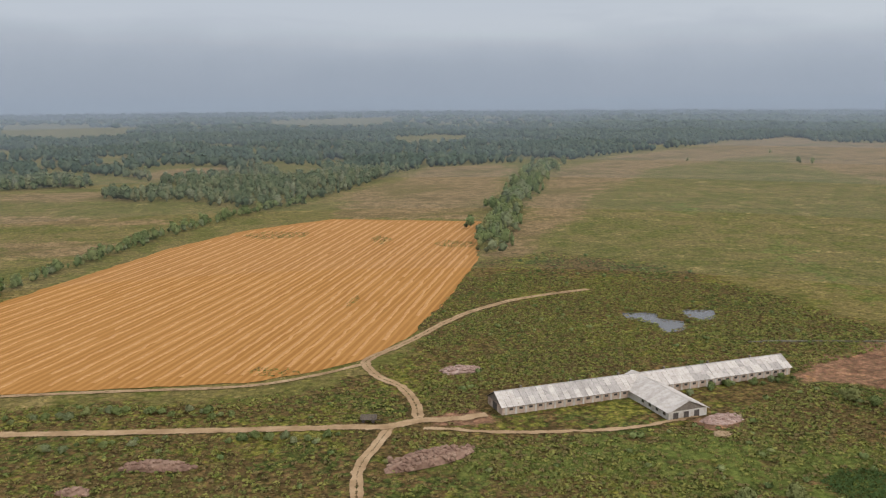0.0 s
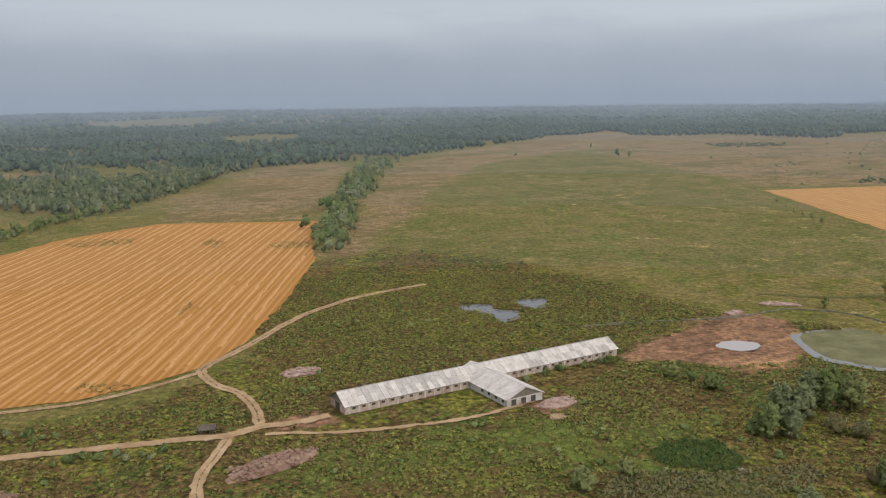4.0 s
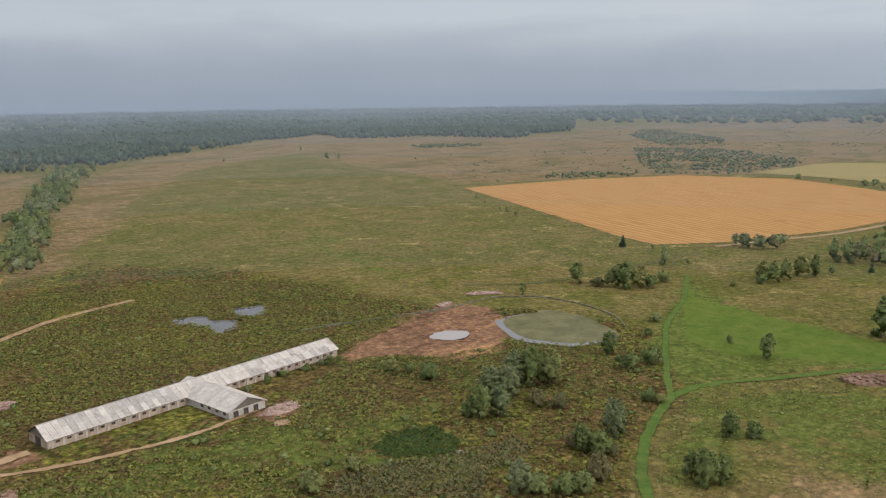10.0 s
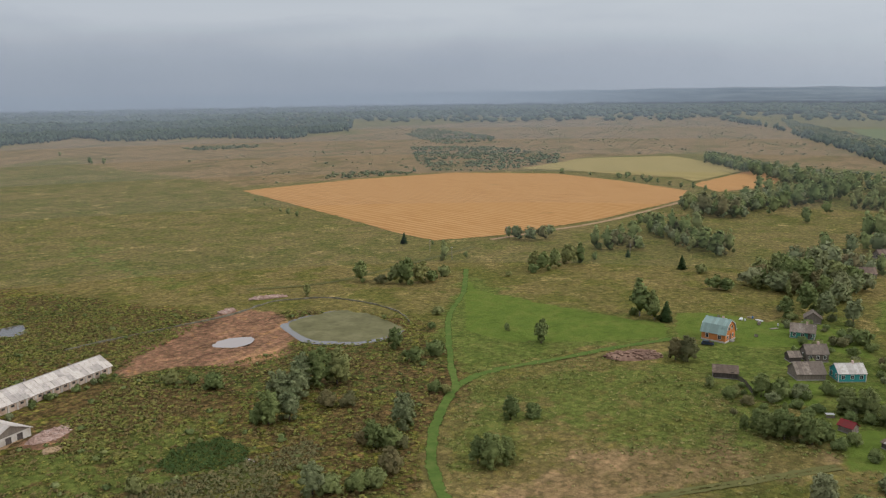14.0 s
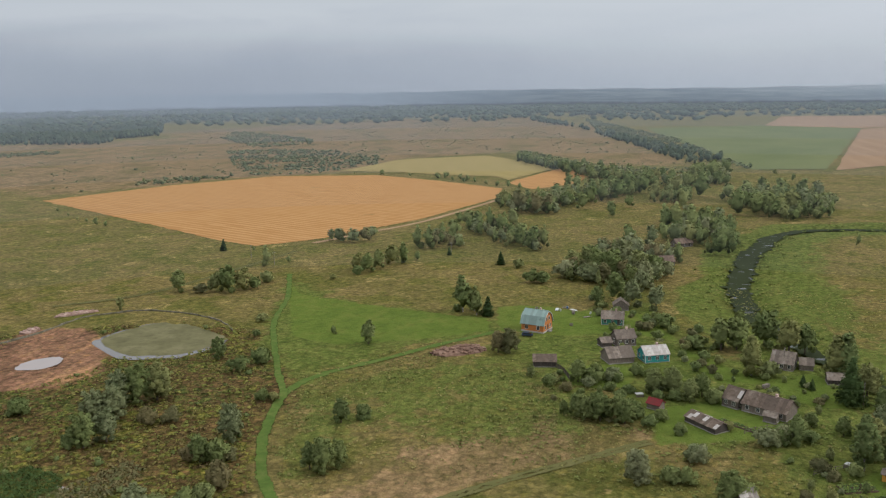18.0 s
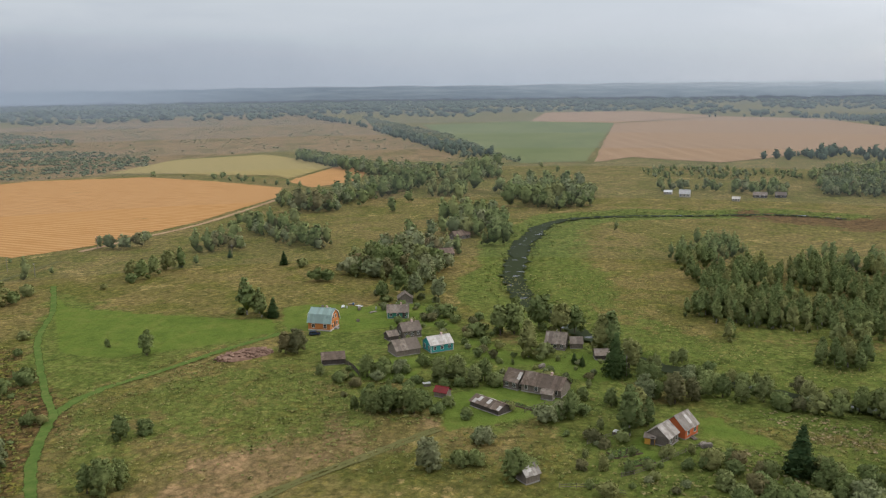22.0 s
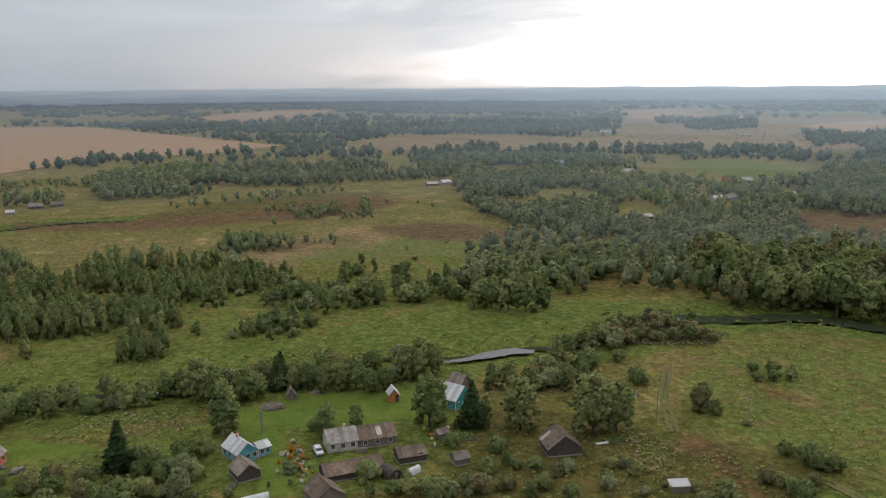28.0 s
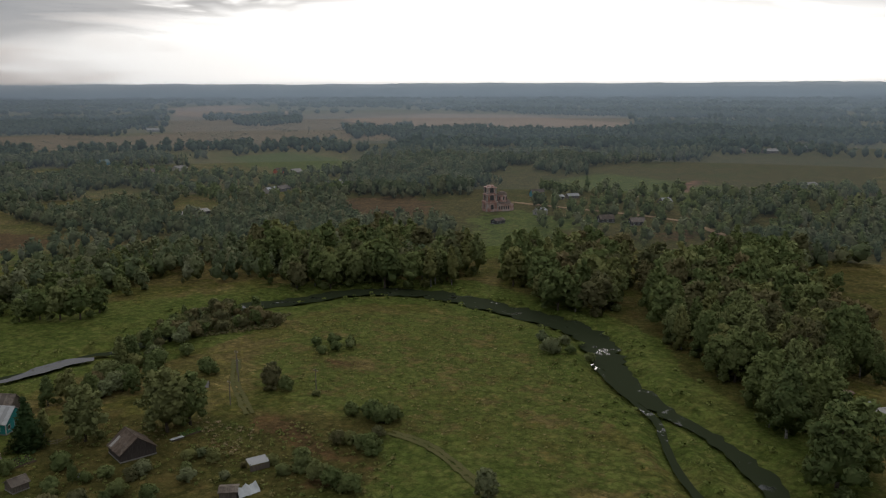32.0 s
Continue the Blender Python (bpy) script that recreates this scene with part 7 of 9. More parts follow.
    d = np.minimum(to_line(e, smooth_line(RIVER, 8)) - 5.5, to_line(e, smooth_line(RIVER_ARM, 6)) - 3.2)
    e = e[(d > 0) & (np.hypot(e[:, 0], e[:, 1]) < 620)]
    join_plants("reeds", e, rng.uniform(0.7, 1.5, len(e)), tuft, REED, "pale green reeds along the river", "reeds", 10, (0.9, 1.8), z=-0.3)


GRASS = m_foliage("grass_blades", [(0.0, (0.10, 0.125, 0.035)), (0.4, (0.17, 0.175, 0.055)), (0.7, (0.24, 0.20, 0.08)), (1.0, (0.31, 0.26, 0.12))], (0.3, 0.27, 0.12))
HERB = m_foliage("herb_leaves", [(0.0, (0.075, 0.11, 0.03)), (0.3, (0.12, 0.15, 0.04)), (0.55, (0.16, 0.17, 0.05)), (0.75, (0.19, 0.15, 0.065)), (1.0, (0.10, 0.14, 0.035))], (0.22, 0.21, 0.09))
REED = m_foliage("reed_leaves", [(0.0, (0.07, 0.10, 0.02)), (0.6, (0.11, 0.14, 0.03)), (1.0, (0.16, 0.17, 0.05))], (0.2, 0.21, 0.08))
NETTLE = m_foliage("nettle_leaves", [(0.0, (0.03, 0.055, 0.018)), (1.0, (0.055, 0.085, 0.026))], (0.08, 0.12, 0.04))
TALL = m_foliage("seeding_grass", [(0.0, (0.14, 0.14, 0.055)), (0.35, (0.20, 0.165, 0.085)), (0.7, (0.27, 0.195, 0.12)), (1.0, (0.34, 0.25, 0.165))], (0.36, 0.28, 0.18))
low_growth()


# straw swaths left by the combine: low ridges along the field
def swaths():
    n = Nodes("straw", 0.85, spec=0.2)
    c = n.mix(n.step(n.noise(0.5, 5, rough=0.7), 0.35, 0.7), (0.465, 0.228, 0.072), (0.575, 0.31, 0.118))
    n.bump(n.noise(2.5, 4), 0.6, 0.1)
    straw = n.done(c)
    poly = np.asarray(FIELDS["stubble_field_1"], float)
    d = np.array(ROW_WAY) / np.hypot(*ROW_WAY)
    s = np.array([d[1], -d[0]])
    rng = np.random.default_rng(12)
    vs, fs = [], []
    us, vals = poly @ d, poly @ s
    for off in np.arange(vals.min() + 4, vals.max() - 3, 5.6):
        off = off + rng.normal(0, 0.5)
        along = np.arange(us.min(), us.max(), 5.0)
        start = along - np.interp(off, (vals.min(), vals.max() - 30, vals.max()), (us.min() + 10, us.min() + 40, us.min() + 130))
        bend = 2.2 * np.sin(along / 70 + off * 0.02) + 5.0 * np.exp(-np.clip(start, 0, 400) / 22.0) * np.clip((off + 60) / 60, 0, 1.6)
        pts = along[:, None] * d + (off + bend + rng.normal(0, 0.25, len(along)))[:, None] * s
        ok = signed(pts, poly) > 5
        w = rng.uniform(0.7, 1.3, len(along)) * 0.7
        hgt = rng.uniform(0.1, 0.22, len(along))
        gap = rng.uniform(0, 1, len(along)) < 0.008
        prev = None
        for i in range(len(along)):
            if not ok[i] or gap[i]:
                prev = None
                continue
            o = len(vs)
            for q, z in ((-1, 0.0), (-0.45, 0.8), (0.4, 1.0), (1, 0.0)):
                vs.append((*(pts[i] + s * q * w[i]), 0.05 + hgt[i] * z))
            if prev is not None:
                fs += [(prev + k, o + k, o + k + 1, prev + k + 1) for k in range(3)]
            prev = o
    me = raw_mesh("straw_swaths", vs, fs, straw)
    if me.polygons[1].normal.z < 0:
        me.flip_normals()
    tagged(new("straw_swaths", me), "pale straw swaths lying in long rows", "straw", kind="stuff")


swaths()


# ---- building materials ----
WALL_LOG = m_boards("weathered_logs", (0.12, 0.095, 0.075), (0.20, 0.175, 0.15))
WALL_GREY = m_boards("grey_boards", (0.16, 0.128, 0.105), (0.26, 0.222, 0.185), axis="Z")
WALL_DARK = m_boards("dark_boards", (0.06, 0.048, 0.042), (0.12, 0.10, 0.09), axis="Z")
WALL_TEAL = m_boards("teal_paint", (0.03, 0.30, 0.30), (0.06, 0.37, 0.35))
WALL_BLUE = m_boards("light_blue_paint", (0.10, 0.38, 0.48), (0.16, 0.45, 0.52))
WALL_GREEN = m_boards("sea_green_paint", (0.035, 0.20, 0.15), (0.07, 0.26, 0.20))
WALL_ORANGE = m_boards("orange_timber", (0.52, 0.17, 0.045), (0.60, 0.25, 0.08))
WALL_RED = m_boards("red_orange_paint", (0.62, 0.12, 0.03), (0.55, 0.18, 0.07))
WALL_YELLOW = m_boards("yellow_paint", (0.70, 0.36, 0.04), (0.62, 0.33, 0.08))
WALL_WHITE = m_mottled("whitewash", [(0.3, (0.336, 0.288, 0.24)), (0.5, (0.528, 0.488, 0.44)), (0.75, (0.592, 0.568, 0.528))], 0.35, where="Object")
WALL_BRICK = m_mottled("bare_brick_plaster", [(0.32, (0.42, 0.19, 0.135)), (0.46, (0.58, 0.33, 0.26)), (0.58, (0.72, 0.53, 0.47)), (0.8, (0.78, 0.67, 0.62))], 0.28, where="World")
WALL_BARN = m_mottled("flaking_limewash", [(0.3, (0.30, 0.205, 0.15)), (0.46, (0.44, 0.325, 0.25)), (0.7, (0.57, 0.48, 0.40))], 0.5, where="World")
ROOF_BARN = m_sheet("asbestos_cement_sheet", (0.62, 0.56, 0.51), (0.50, 0.445, 0.40), (0.68, 0.62, 0.575), 0.3)
ROOF_STREAK = m_sheet("stained_cement_sheet", (0.48, 0.435, 0.40), (0.37, 0.335, 0.305), (0.58, 0.53, 0.49), 0.3)
ROOF_GREY = m_sheet("grey_slate_sheet", (0.27, 0.222, 0.182), (0.175, 0.14, 0.114), (0.37, 0.325, 0.28))
ROOF_PALE = m_sheet("pale_sheet", (0.60, 0.565, 0.525), (0.45, 0.41, 0.37), (0.66, 0.635, 0.6))
ROOF_WHITE = m_sheet("white_metal_sheet", (0.64, 0.64, 0.64), (0.56, 0.552, 0.544), (0.672, 0.672, 0.672))
ROOF_BROWN = m_sheet("mossy_brown_sheet", (0.2, 0.15, 0.116), (0.125, 0.092, 0.07), (0.30, 0.245, 0.2))
ROOF_OLD = m_sheet("weathered_silvery_sheet", (0.40, 0.36, 0.325), (0.25, 0.215, 0.185), (0.52, 0.49, 0.455))
ROOF_RUST = m_sheet("rusty_sheet", (0.25, 0.175, 0.13), (0.165, 0.115, 0.088), (0.34, 0.265, 0.21))
ROOF_GREEN = m_sheet("green_metal_sheet", (0.27, 0.38, 0.35), (0.31, 0.42, 0.39), (0.35, 0.45, 0.42))
ROOF_RED = m_sheet("red_painted_sheet", (0.25, 0.03, 0.035), (0.20, 0.035, 0.035), (0.30, 0.07, 0.06))
TRIM_WHITE = m_mottled("white_trim_paint", [(0.3, (0.62, 0.60, 0.56)), (0.7, (0.78, 0.77, 0.74))], 1.0, where="Object")
STONE = m_mottled("grey_concrete", [(0.3, (0.24, 0.22, 0.20)), (0.7, (0.42, 0.40, 0.37))], 0.6)
STONE_OLD = m_mottled("mossy_concrete", [(0.3, (0.10, 0.10, 0.06)), (0.5, (0.19, 0.175, 0.13)), (0.7, (0.30, 0.28, 0.24))], 0.4)
TIMBER = m_boards("old_timber", (0.24, 0.20, 0.165), (0.34, 0.30, 0.26))
METAL_DARK = m_mottled("dark_iron", [(0.3, (0.03, 0.03, 0.03)), (0.7, (0.09, 0.07, 0.06))], 2.0, 0.5)
FILM = m_mottled("white_film", [(0.3, (0.58, 0.6, 0.6)), (0.7, (0.75, 0.77, 0.77))], 0.8, 0.35)
STRAW_OLD = m_mottled("old_straw", [(0.3, (0.17, 0.10, 0.075)), (0.55, (0.30, 0.19, 0.14)), (0.75, (0.40, 0.28, 0.21))], 0.5)
RUBBLE = m_mottled("pink_rubble", [(0.3, (0.24, 0.15, 0.12)), (0.55, (0.42, 0.29, 0.24)), (0.75, (0.56, 0.46, 0.40))], 0.6)
pane_n = Nodes("window_glass", 0.08, spec=0.6)
PANE = pane_n.done(pane_n.mix(pane_n.noise(0.8, 2), (0.015, 0.018, 0.02), (0.04, 0.045, 0.05)))


# ---- building helpers ----
def box_bm(lo, hi, bm=None, m=None, bevel=0.0):
    bm = bm or bmesh.new()
    made = bmesh.ops.create_cube(bm, size=1)["verts"]
    lo, hi = Vector(lo), Vector(hi)
    for v in made:
        v.co = Vector(((lo[i] + hi[i]) / 2 + v.co[i] * (hi[i] - lo[i]) for i in range(3)))
    if bevel:
        edges = {e for v in made for e in v.link_edges}
        bmesh.ops.bevel(bm, geom=list(edges), offset=bevel, segments=1, affect="EDGES")
    if m is not None:
        for v in made:
            if v.is_valid:
                v.co = m @ v.co
    return bm


def prism_bm(profile, y0, y1, along="y"):
    """A solid with the given outline (across, up), drawn out along x or y."""
    bm = bmesh.new()
    rows = []
    for w in (y0, y1):
        rows.append([bm.verts.new((a, w, z) if along == "y" else (w, a, z)) for a, z in profile])
    n = len(profile)
    for i in range(n):
        bm.faces.new((rows[0][i], rows[0][(i + 1) % n], rows[1][(i + 1) % n], rows[1][i]))
    bm.faces.new(rows[0])
    bm.faces.new(rows[1])
    bmesh.ops.recalc_face_normals(bm, faces=bm.faces[:])
    return bm


SHEETS = {}


def sheet_mesh(w, length, material):
    """A roofing sheet: three shallow waves, bent a little at the foot."""
    key = (round(w, 2), round(length, 2), material.name)
    if key not in SHEETS:
        vs, fs, n = [], [], 7
        for j, y in enumerate((0.0, length * 0.5, length)):
            for i in range(n):
                vs.append((w * (i / (n - 1) - 0.5), y, 0.055 if i % 2 else 0.02))
        for i in range(n):
            vs.append((w * (i / (n - 1) - 0.5), 0.0, -0.03))
        for j in range(2):
            for i in range(n - 1):
                a = j * n + i
                fs.append((a, a + 1, a + n + 1, a + n))
        for i in range(n - 1):
            fs.append((3 * n + i, 3 * n + i + 1, i + 1, i))
        SHEETS[key] = raw_mesh("roof_sheet", vs, fs, material)
    return SHEETS[key]


def window(parent, m, w, h, frame_mat=None, deep=0.1):
    """A window set into the wall at m (x across, z up, -y outward): casing, sill and glass."""
    fr = box_bm((-w / 2 - 0.1, -0.05, -h / 2 - 0.1), (w / 2 + 0.1, 0.06, h / 2 + 0.1))
    bmesh.ops.delete(fr, geom=[f for f in fr.faces if f.normal.y < -0.5], context="FACES_ONLY")
    outer = [v for v in fr.verts if v.co.y < 0]
    inner = [fr.verts.new((v.co.x * (w / (w + 0.2)), -0.05, v.co.z * (h / (h + 0.2)))) for v in outer]
    order = sorted(range(4), key=lambda i: math.atan2(outer[i].co.z, outer[i].co.x))
    for a, b in zip(order, order[1:] + order[:1]):
        fr.faces.new((outer[a], outer[b], inner[b], inner[a]))
    box_bm((-0.03, -0.045, -h / 2), (0.03, 0.03, h / 2), fr)
    bmesh.ops.recalc_face_normals(fr, faces=fr.faces[:])
    ob = part("window", fr, frame_mat or TRIM_WHITE, parent)
    ob.matrix_basis = m
    pane = part("pane", box_bm((-w / 2 - 0.02, -0.02, -h / 2 - 0.02), (w / 2 + 0.02, 0.02, h / 2 + 0.02)), PANE, ob, "dark window glass")
    return ob


def house(name, label, category, spot, deep, wall_h, ridge_h, wall, roof, cross=False, over=0.45, front=0, gable_windows=0, door=False,
          chimney=False, base=True, gable=None, sheets=True, length=None, fancy=False, group="", worn=0.0, patch=0.0):
    """A gabled house: spot is x, y, heading and length of its near long side; deep is its depth."""
    x, y, turn, L = spot
    L, deep = (length or L) * 0.88, deep * 0.83
    wall_h, ridge_h, over = wall_h * 0.86, ridge_h * 0.83, over * 0.8
    root = new(name)
    root.matrix_basis = pose(x, y, -0.15, 0, 0, turn)
    tagged(root, label, category, group)
    hx, hy = L / 2, deep / 2
    rise = ridge_h - wall_h
    low = 0.2 if base else 0.0
    if base:
        part("foundation", box_bm((-hx - 0.06, -hy - 0.06, 0), (hx + 0.06, hy + 0.06, low + 0.1)), STONE, root, "grey foundation strip")
    span, run = (hx, hy) if cross else (hy, hx)
    profile = [(-span, low), (span, low), (span, wall_h), (0, ridge_h - 0.08), (-span, wall_h)]
    part("wall", prism_bm(profile, -run, run, "y" if cross else "x"), wall, root)
    if gable:
        for s in (-1, 1):
            tri = [(-span - 0.02, wall_h), (span + 0.02, wall_h), (0, ridge_h - 0.06)]
            part("gable", prism_bm(tri, s * run - 0.03, s * run + 0.03, "y" if cross else "x"), gable, root)
    slope = math.hypot(span, rise)
    tilt = math.atan2(rise, span)
    length_s = slope + over
    rng = random.Random(int(x * 7 + y * 3))
    turn_sides = (0, 180) if not cross else (90, 270)
    for a in turn_sides:
        # local frame: x along the ridge, y up the slope, z out of it
        foot = Matrix.Rotation(radians(a), 4, "Z") @ Matrix.Translation((0, -span - over * math.cos(tilt), wall_h - over * math.sin(tilt) + 0.03)) @ Matrix.Rotation(tilt, 4, "X")
        half = run + over * 0.8
        deck = part("roof", box_bm((-half, 0, -0.1), (half, length_s, 0.0)), roof, root)
        deck.matrix_basis = foot
        if sheets:
            n = max(2, round(2 * half / 1.13))
            w = 2 * half / n
            me = sheet_mesh(w * 1.02, length_s + 0.03, roof)
            new_me = sheet_mesh(w * 1.02, (length_s + 0.03) * 0.55, ROOF_PALE)
            for i in range(n):
                if worn and rng.random() < worn:
                    continue
                if patch and rng.random() < patch:
                    o = new("roof_sheet", new_me)
                    o.parent = deck
                    o.matrix_basis = Matrix.Translation((-half + (i + 0.5) * w, rng.uniform(0.0, 0.42) * length_s, 0.05))
                    tagged(o, label="pale patched roof sheet")
                o = new("roof_sheet", me)
                o.parent = deck
                o.matrix_basis = Matrix.Translation((-half + (i + 0.5) * w, -0.03 + rng.uniform(-0.05, 0.05), 0.012 + rng.uniform(0, 0.02))) @ Matrix.Rotation(rng.uniform(-0.006, 0.006), 4, "Z")
    r = box_bm((-run - over * 0.8, -0.14, -0.05), (run + over * 0.8, 0.14, 0.06))
    cap = part("ridge_cap", r, roof, root)
    cap.matrix_basis = Matrix.Translation((0, 0, ridge_h + 0.06)) @ Matrix.Rotation(radians(90 if cross else 0), 4, "Z")
    zc = low + (wall_h - low) * 0.55
    for i in range(front):
        u = -hx + (i + 0.5) * 2 * hx / front
        window(root, pose(u, -hy, zc), 0.85, 1.05)
    for i in range(gable_windows):
        v = -hy + (i + 0.5) * 2 * hy / gable_windows
        for s, a in ((1, 90), (-1, -90)):
            window(root, pose(s * hx, v, zc, 0, 0, a), 0.9, 1.2)
    if door:
        d = part("door", box_bm((-0.45, -0.06, 0.05), (0.45, 0.06, 2.05)), WALL_DARK, root, "dark plank door")
        d.matrix_basis = pose(hx * 0.55, -hy, low)
        part("door_handle", box_bm((0.3, -0.1, 1.0), (0.36, -0.05, 1.12)), METAL_DARK, d)
    if chimney:
        ch_o = part("chimney", box_bm((-0.3, -0.3, -0.9), (0.3, 0.3, 0.8), bevel=0.03), WALL_BRICK, root, "brick chimney stack")
        ch_o.matrix_basis = pose(0, run * 0.3, ridge_h) if cross else pose(run * 0.3, 0.1, ridge_h)
    if fancy:
        for s in (-1, 1):
            for e in (-1, 1):
                part("corner_board", box_bm((s * hx - 0.1, e * hy - 0.1, low), (s * hx + 0.1, e * hy + 0.1, wall_h)), TRIM_WHITE, root, "white corner board")
    return root


def at(x, y, turn, L):
    return (x, y, turn, L)


# ---- the long cattle barn ----
def cattle_barn():
    root = tagged(new("cattle_barn"), "long whitewashed cattle barn with a pale sheet roof", "barn")
    ax, ay, cx, cy = 15.64, 219.79, 106.34, 252.88
    L = math.hypot(cx - ax, cy - ay)
    turn = math.degrees(math.atan2(cy - ay, cx - ax))
    W = 9.6
    root.matrix_basis = pose(ax, ay, -0.15, 0, 0, turn)      # x along the barn, y away to the back
    wall_h, ridge = 2.5, 5.1
    part("wall", prism_bm([(0, 0), (W, 0), (W, wall_h), (W / 2, ridge - 0.1), (0, wall_h)], 0, L, "x"), WALL_BARN, root)
    tilt = math.atan2(ridge - wall_h, W / 2)
    over = 0.5
    slope = math.hypot(ridge - wall_h, W / 2) + over
    rng = random.Random(3)
    n = int((L + 0.8) / 1.75)
    w = (L + 0.8) / n
    for side in (0, 1):
        if side == 0:
            foot = Matrix.Translation((-0.4, -over * math.cos(tilt), wall_h - over * math.sin(tilt) + 0.03)) @ Matrix.Rotation(tilt, 4, "X")
        else:
            foot = Matrix.Translation((L + 0.4, W + over * math.cos(tilt), wall_h - over * math.sin(tilt) + 0.03)) @ Matrix.Rotation(math.pi, 4, "Z") @ Matrix.Rotation(tilt, 4, "X")
        deck = part("roof", box_bm((0, 0, -0.12), (L + 0.8, slope, 0)), WALL_DARK, root, "roof deck under pale sheets")
        deck.matrix_basis = foot
        me, me2, dark_me = sheet_mesh(w * 0.97, slope * 0.52, ROOF_BARN), sheet_mesh(w * 0.97, slope * 0.5, ROOF_BARN), sheet_mesh(w * 0.97, slope * 0.505, ROOF_STREAK)
        for i in range(n):
            for j, m in ((0, me), (1, me2)):
                stained = (5 < i * w < 38 and (i % 2 == 0 or rng.random() < 0.2)) or (i * w > 60 and rng.random() < 0.25)
                o = new("roof_sheet", dark_me if stained and side == 0 else m)
                o.parent = deck
                o.matrix_basis = Matrix.Translation(((i + 0.5) * w, j * slope * 0.5 - 0.04, 0.02 + 0.02 * j + rng.uniform(0, 0.05))) @ Matrix.Rotation(rng.uniform(-0.012, 0.012), 4, "Z")
    part("ridge_cap", box_bm((-0.4, W / 2 - 0.2, ridge + 0.02), (L + 0.4, W / 2 + 0.2, ridge + 0.14)), ROOF_PALE, root, "pale ridge capping")
    for i in range(6):
        v = part("roof_vent", box_bm((-0.3, -0.3, 0), (0.3, 0.3, 0.9), bevel=0.04), WALL_GREY, root)
        v.matrix_basis = pose(8 + i * 15.5, W / 2 + 0.5, ridge - 0.2)
    for i in range(33):
        u = 1.2 + i * (L - 2.4) / 32
        part("pilaster", box_bm((u - 0.28, -0.16, 0), (u + 0.28, 0.0, wall_h - 0.12)), WALL_WHITE, root, "pale brick pier")
        if i < 32:
            window(root, pose(u + (L - 2.4) / 64, 0, 1.5), 0.95, 0.5, TIMBER)
    for s, u in ((-1, 0), (1, L)):
        d = part("gate", box_bm((-0.06, W / 2 - 1.4, 0), (0.06, W / 2 + 1.4, 2.3)), WALL_DARK, root, "dark plank gate")
        d.matrix_basis = pose(u, 0, 0)
        part("gable", prism_bm([(0.1, wall_h), (W - 0.1, wall_h), (W / 2, ridge - 0.25)], u - 0.05, u + 0.05, "x"), WALL_GREY, root, "grey boarded gable")
    # wing towards the yard
    u0, ww, wl, wr = 39.6, 12.0, 19.0, 4.9
    part("wing_wall", prism_bm([(u0, 0), (u0 + ww, 0), (u0 + ww, 2.3), (u0 + ww / 2, wr - 0.1), (u0, 2.3)], -wl, 0.5, "y"), WALL_WHITE, root, "whitewashed wing wall")
    t2 = math.atan2(wr - 2.3, ww / 2)
    s2 = math.hypot(wr - 2.3, ww / 2) + 0.5
    for side in (0, 1):
        a = -90 if side == 0 else 90
        foot = Matrix.Translation((u0 + ww / 2, 0, 0)) @ Matrix.Rotation(radians(a), 4, "Z") @ Matrix.Translation((0, -ww / 2 - 0.5 * math.cos(t2), 2.3 - 0.5 * math.sin(t2) + 0.03)) @ Matrix.Rotation(t2, 4, "X")
        lo, hi = (-wl / 2 - 4.5, wl / 2 + 4.5)
        deck = part("wing_roof", box_bm((lo, 0, -0.1), (hi, s2, 0)), ROOF_BARN, root, "pale wing roof")
        deck.matrix_basis = foot @ Matrix.Translation((wl / 2 - 4.0 if side == 0 else -wl / 2 + 4.0, 0, 0))
        m = sheet_mesh(1.4, s2, ROOF_BARN)
        k = int((hi - lo) / 1.42)
        for i in range(k):
            o = new("roof_sheet", m)
            o.parent = deck
            o.matrix_basis = Matrix.Translation((lo + (i + 0.5) * (hi - lo) / k, -0.03, 0.02 + rng.uniform(0, 0.04)))
    for v in (2.2, 5.5, 8.8):
        d = part("gate", box_bm((-0.8, -0.06, 0), (0.8, 0.06, 1.9)), WALL_DARK, root, "dark opening in the wing gable")
        d.matrix_basis = pose(u0 + v, -wl, 0)
    part("gable", prism_bm([(u0 + 0.15, 2.3), (u0 + ww - 0.15, 2.3), (u0 + ww / 2, wr - 0.25)], -wl - 0.06, -wl + 0.02, "y"), WALL_GREY, root, "grey boarded wing gable")
    for i in range(4):
        window(root, pose(u0, -wl + 2 + i * 3.4, 1.4, 0, 0, -90), 1.0, 0.8, TIMBER)


cattle_barn()

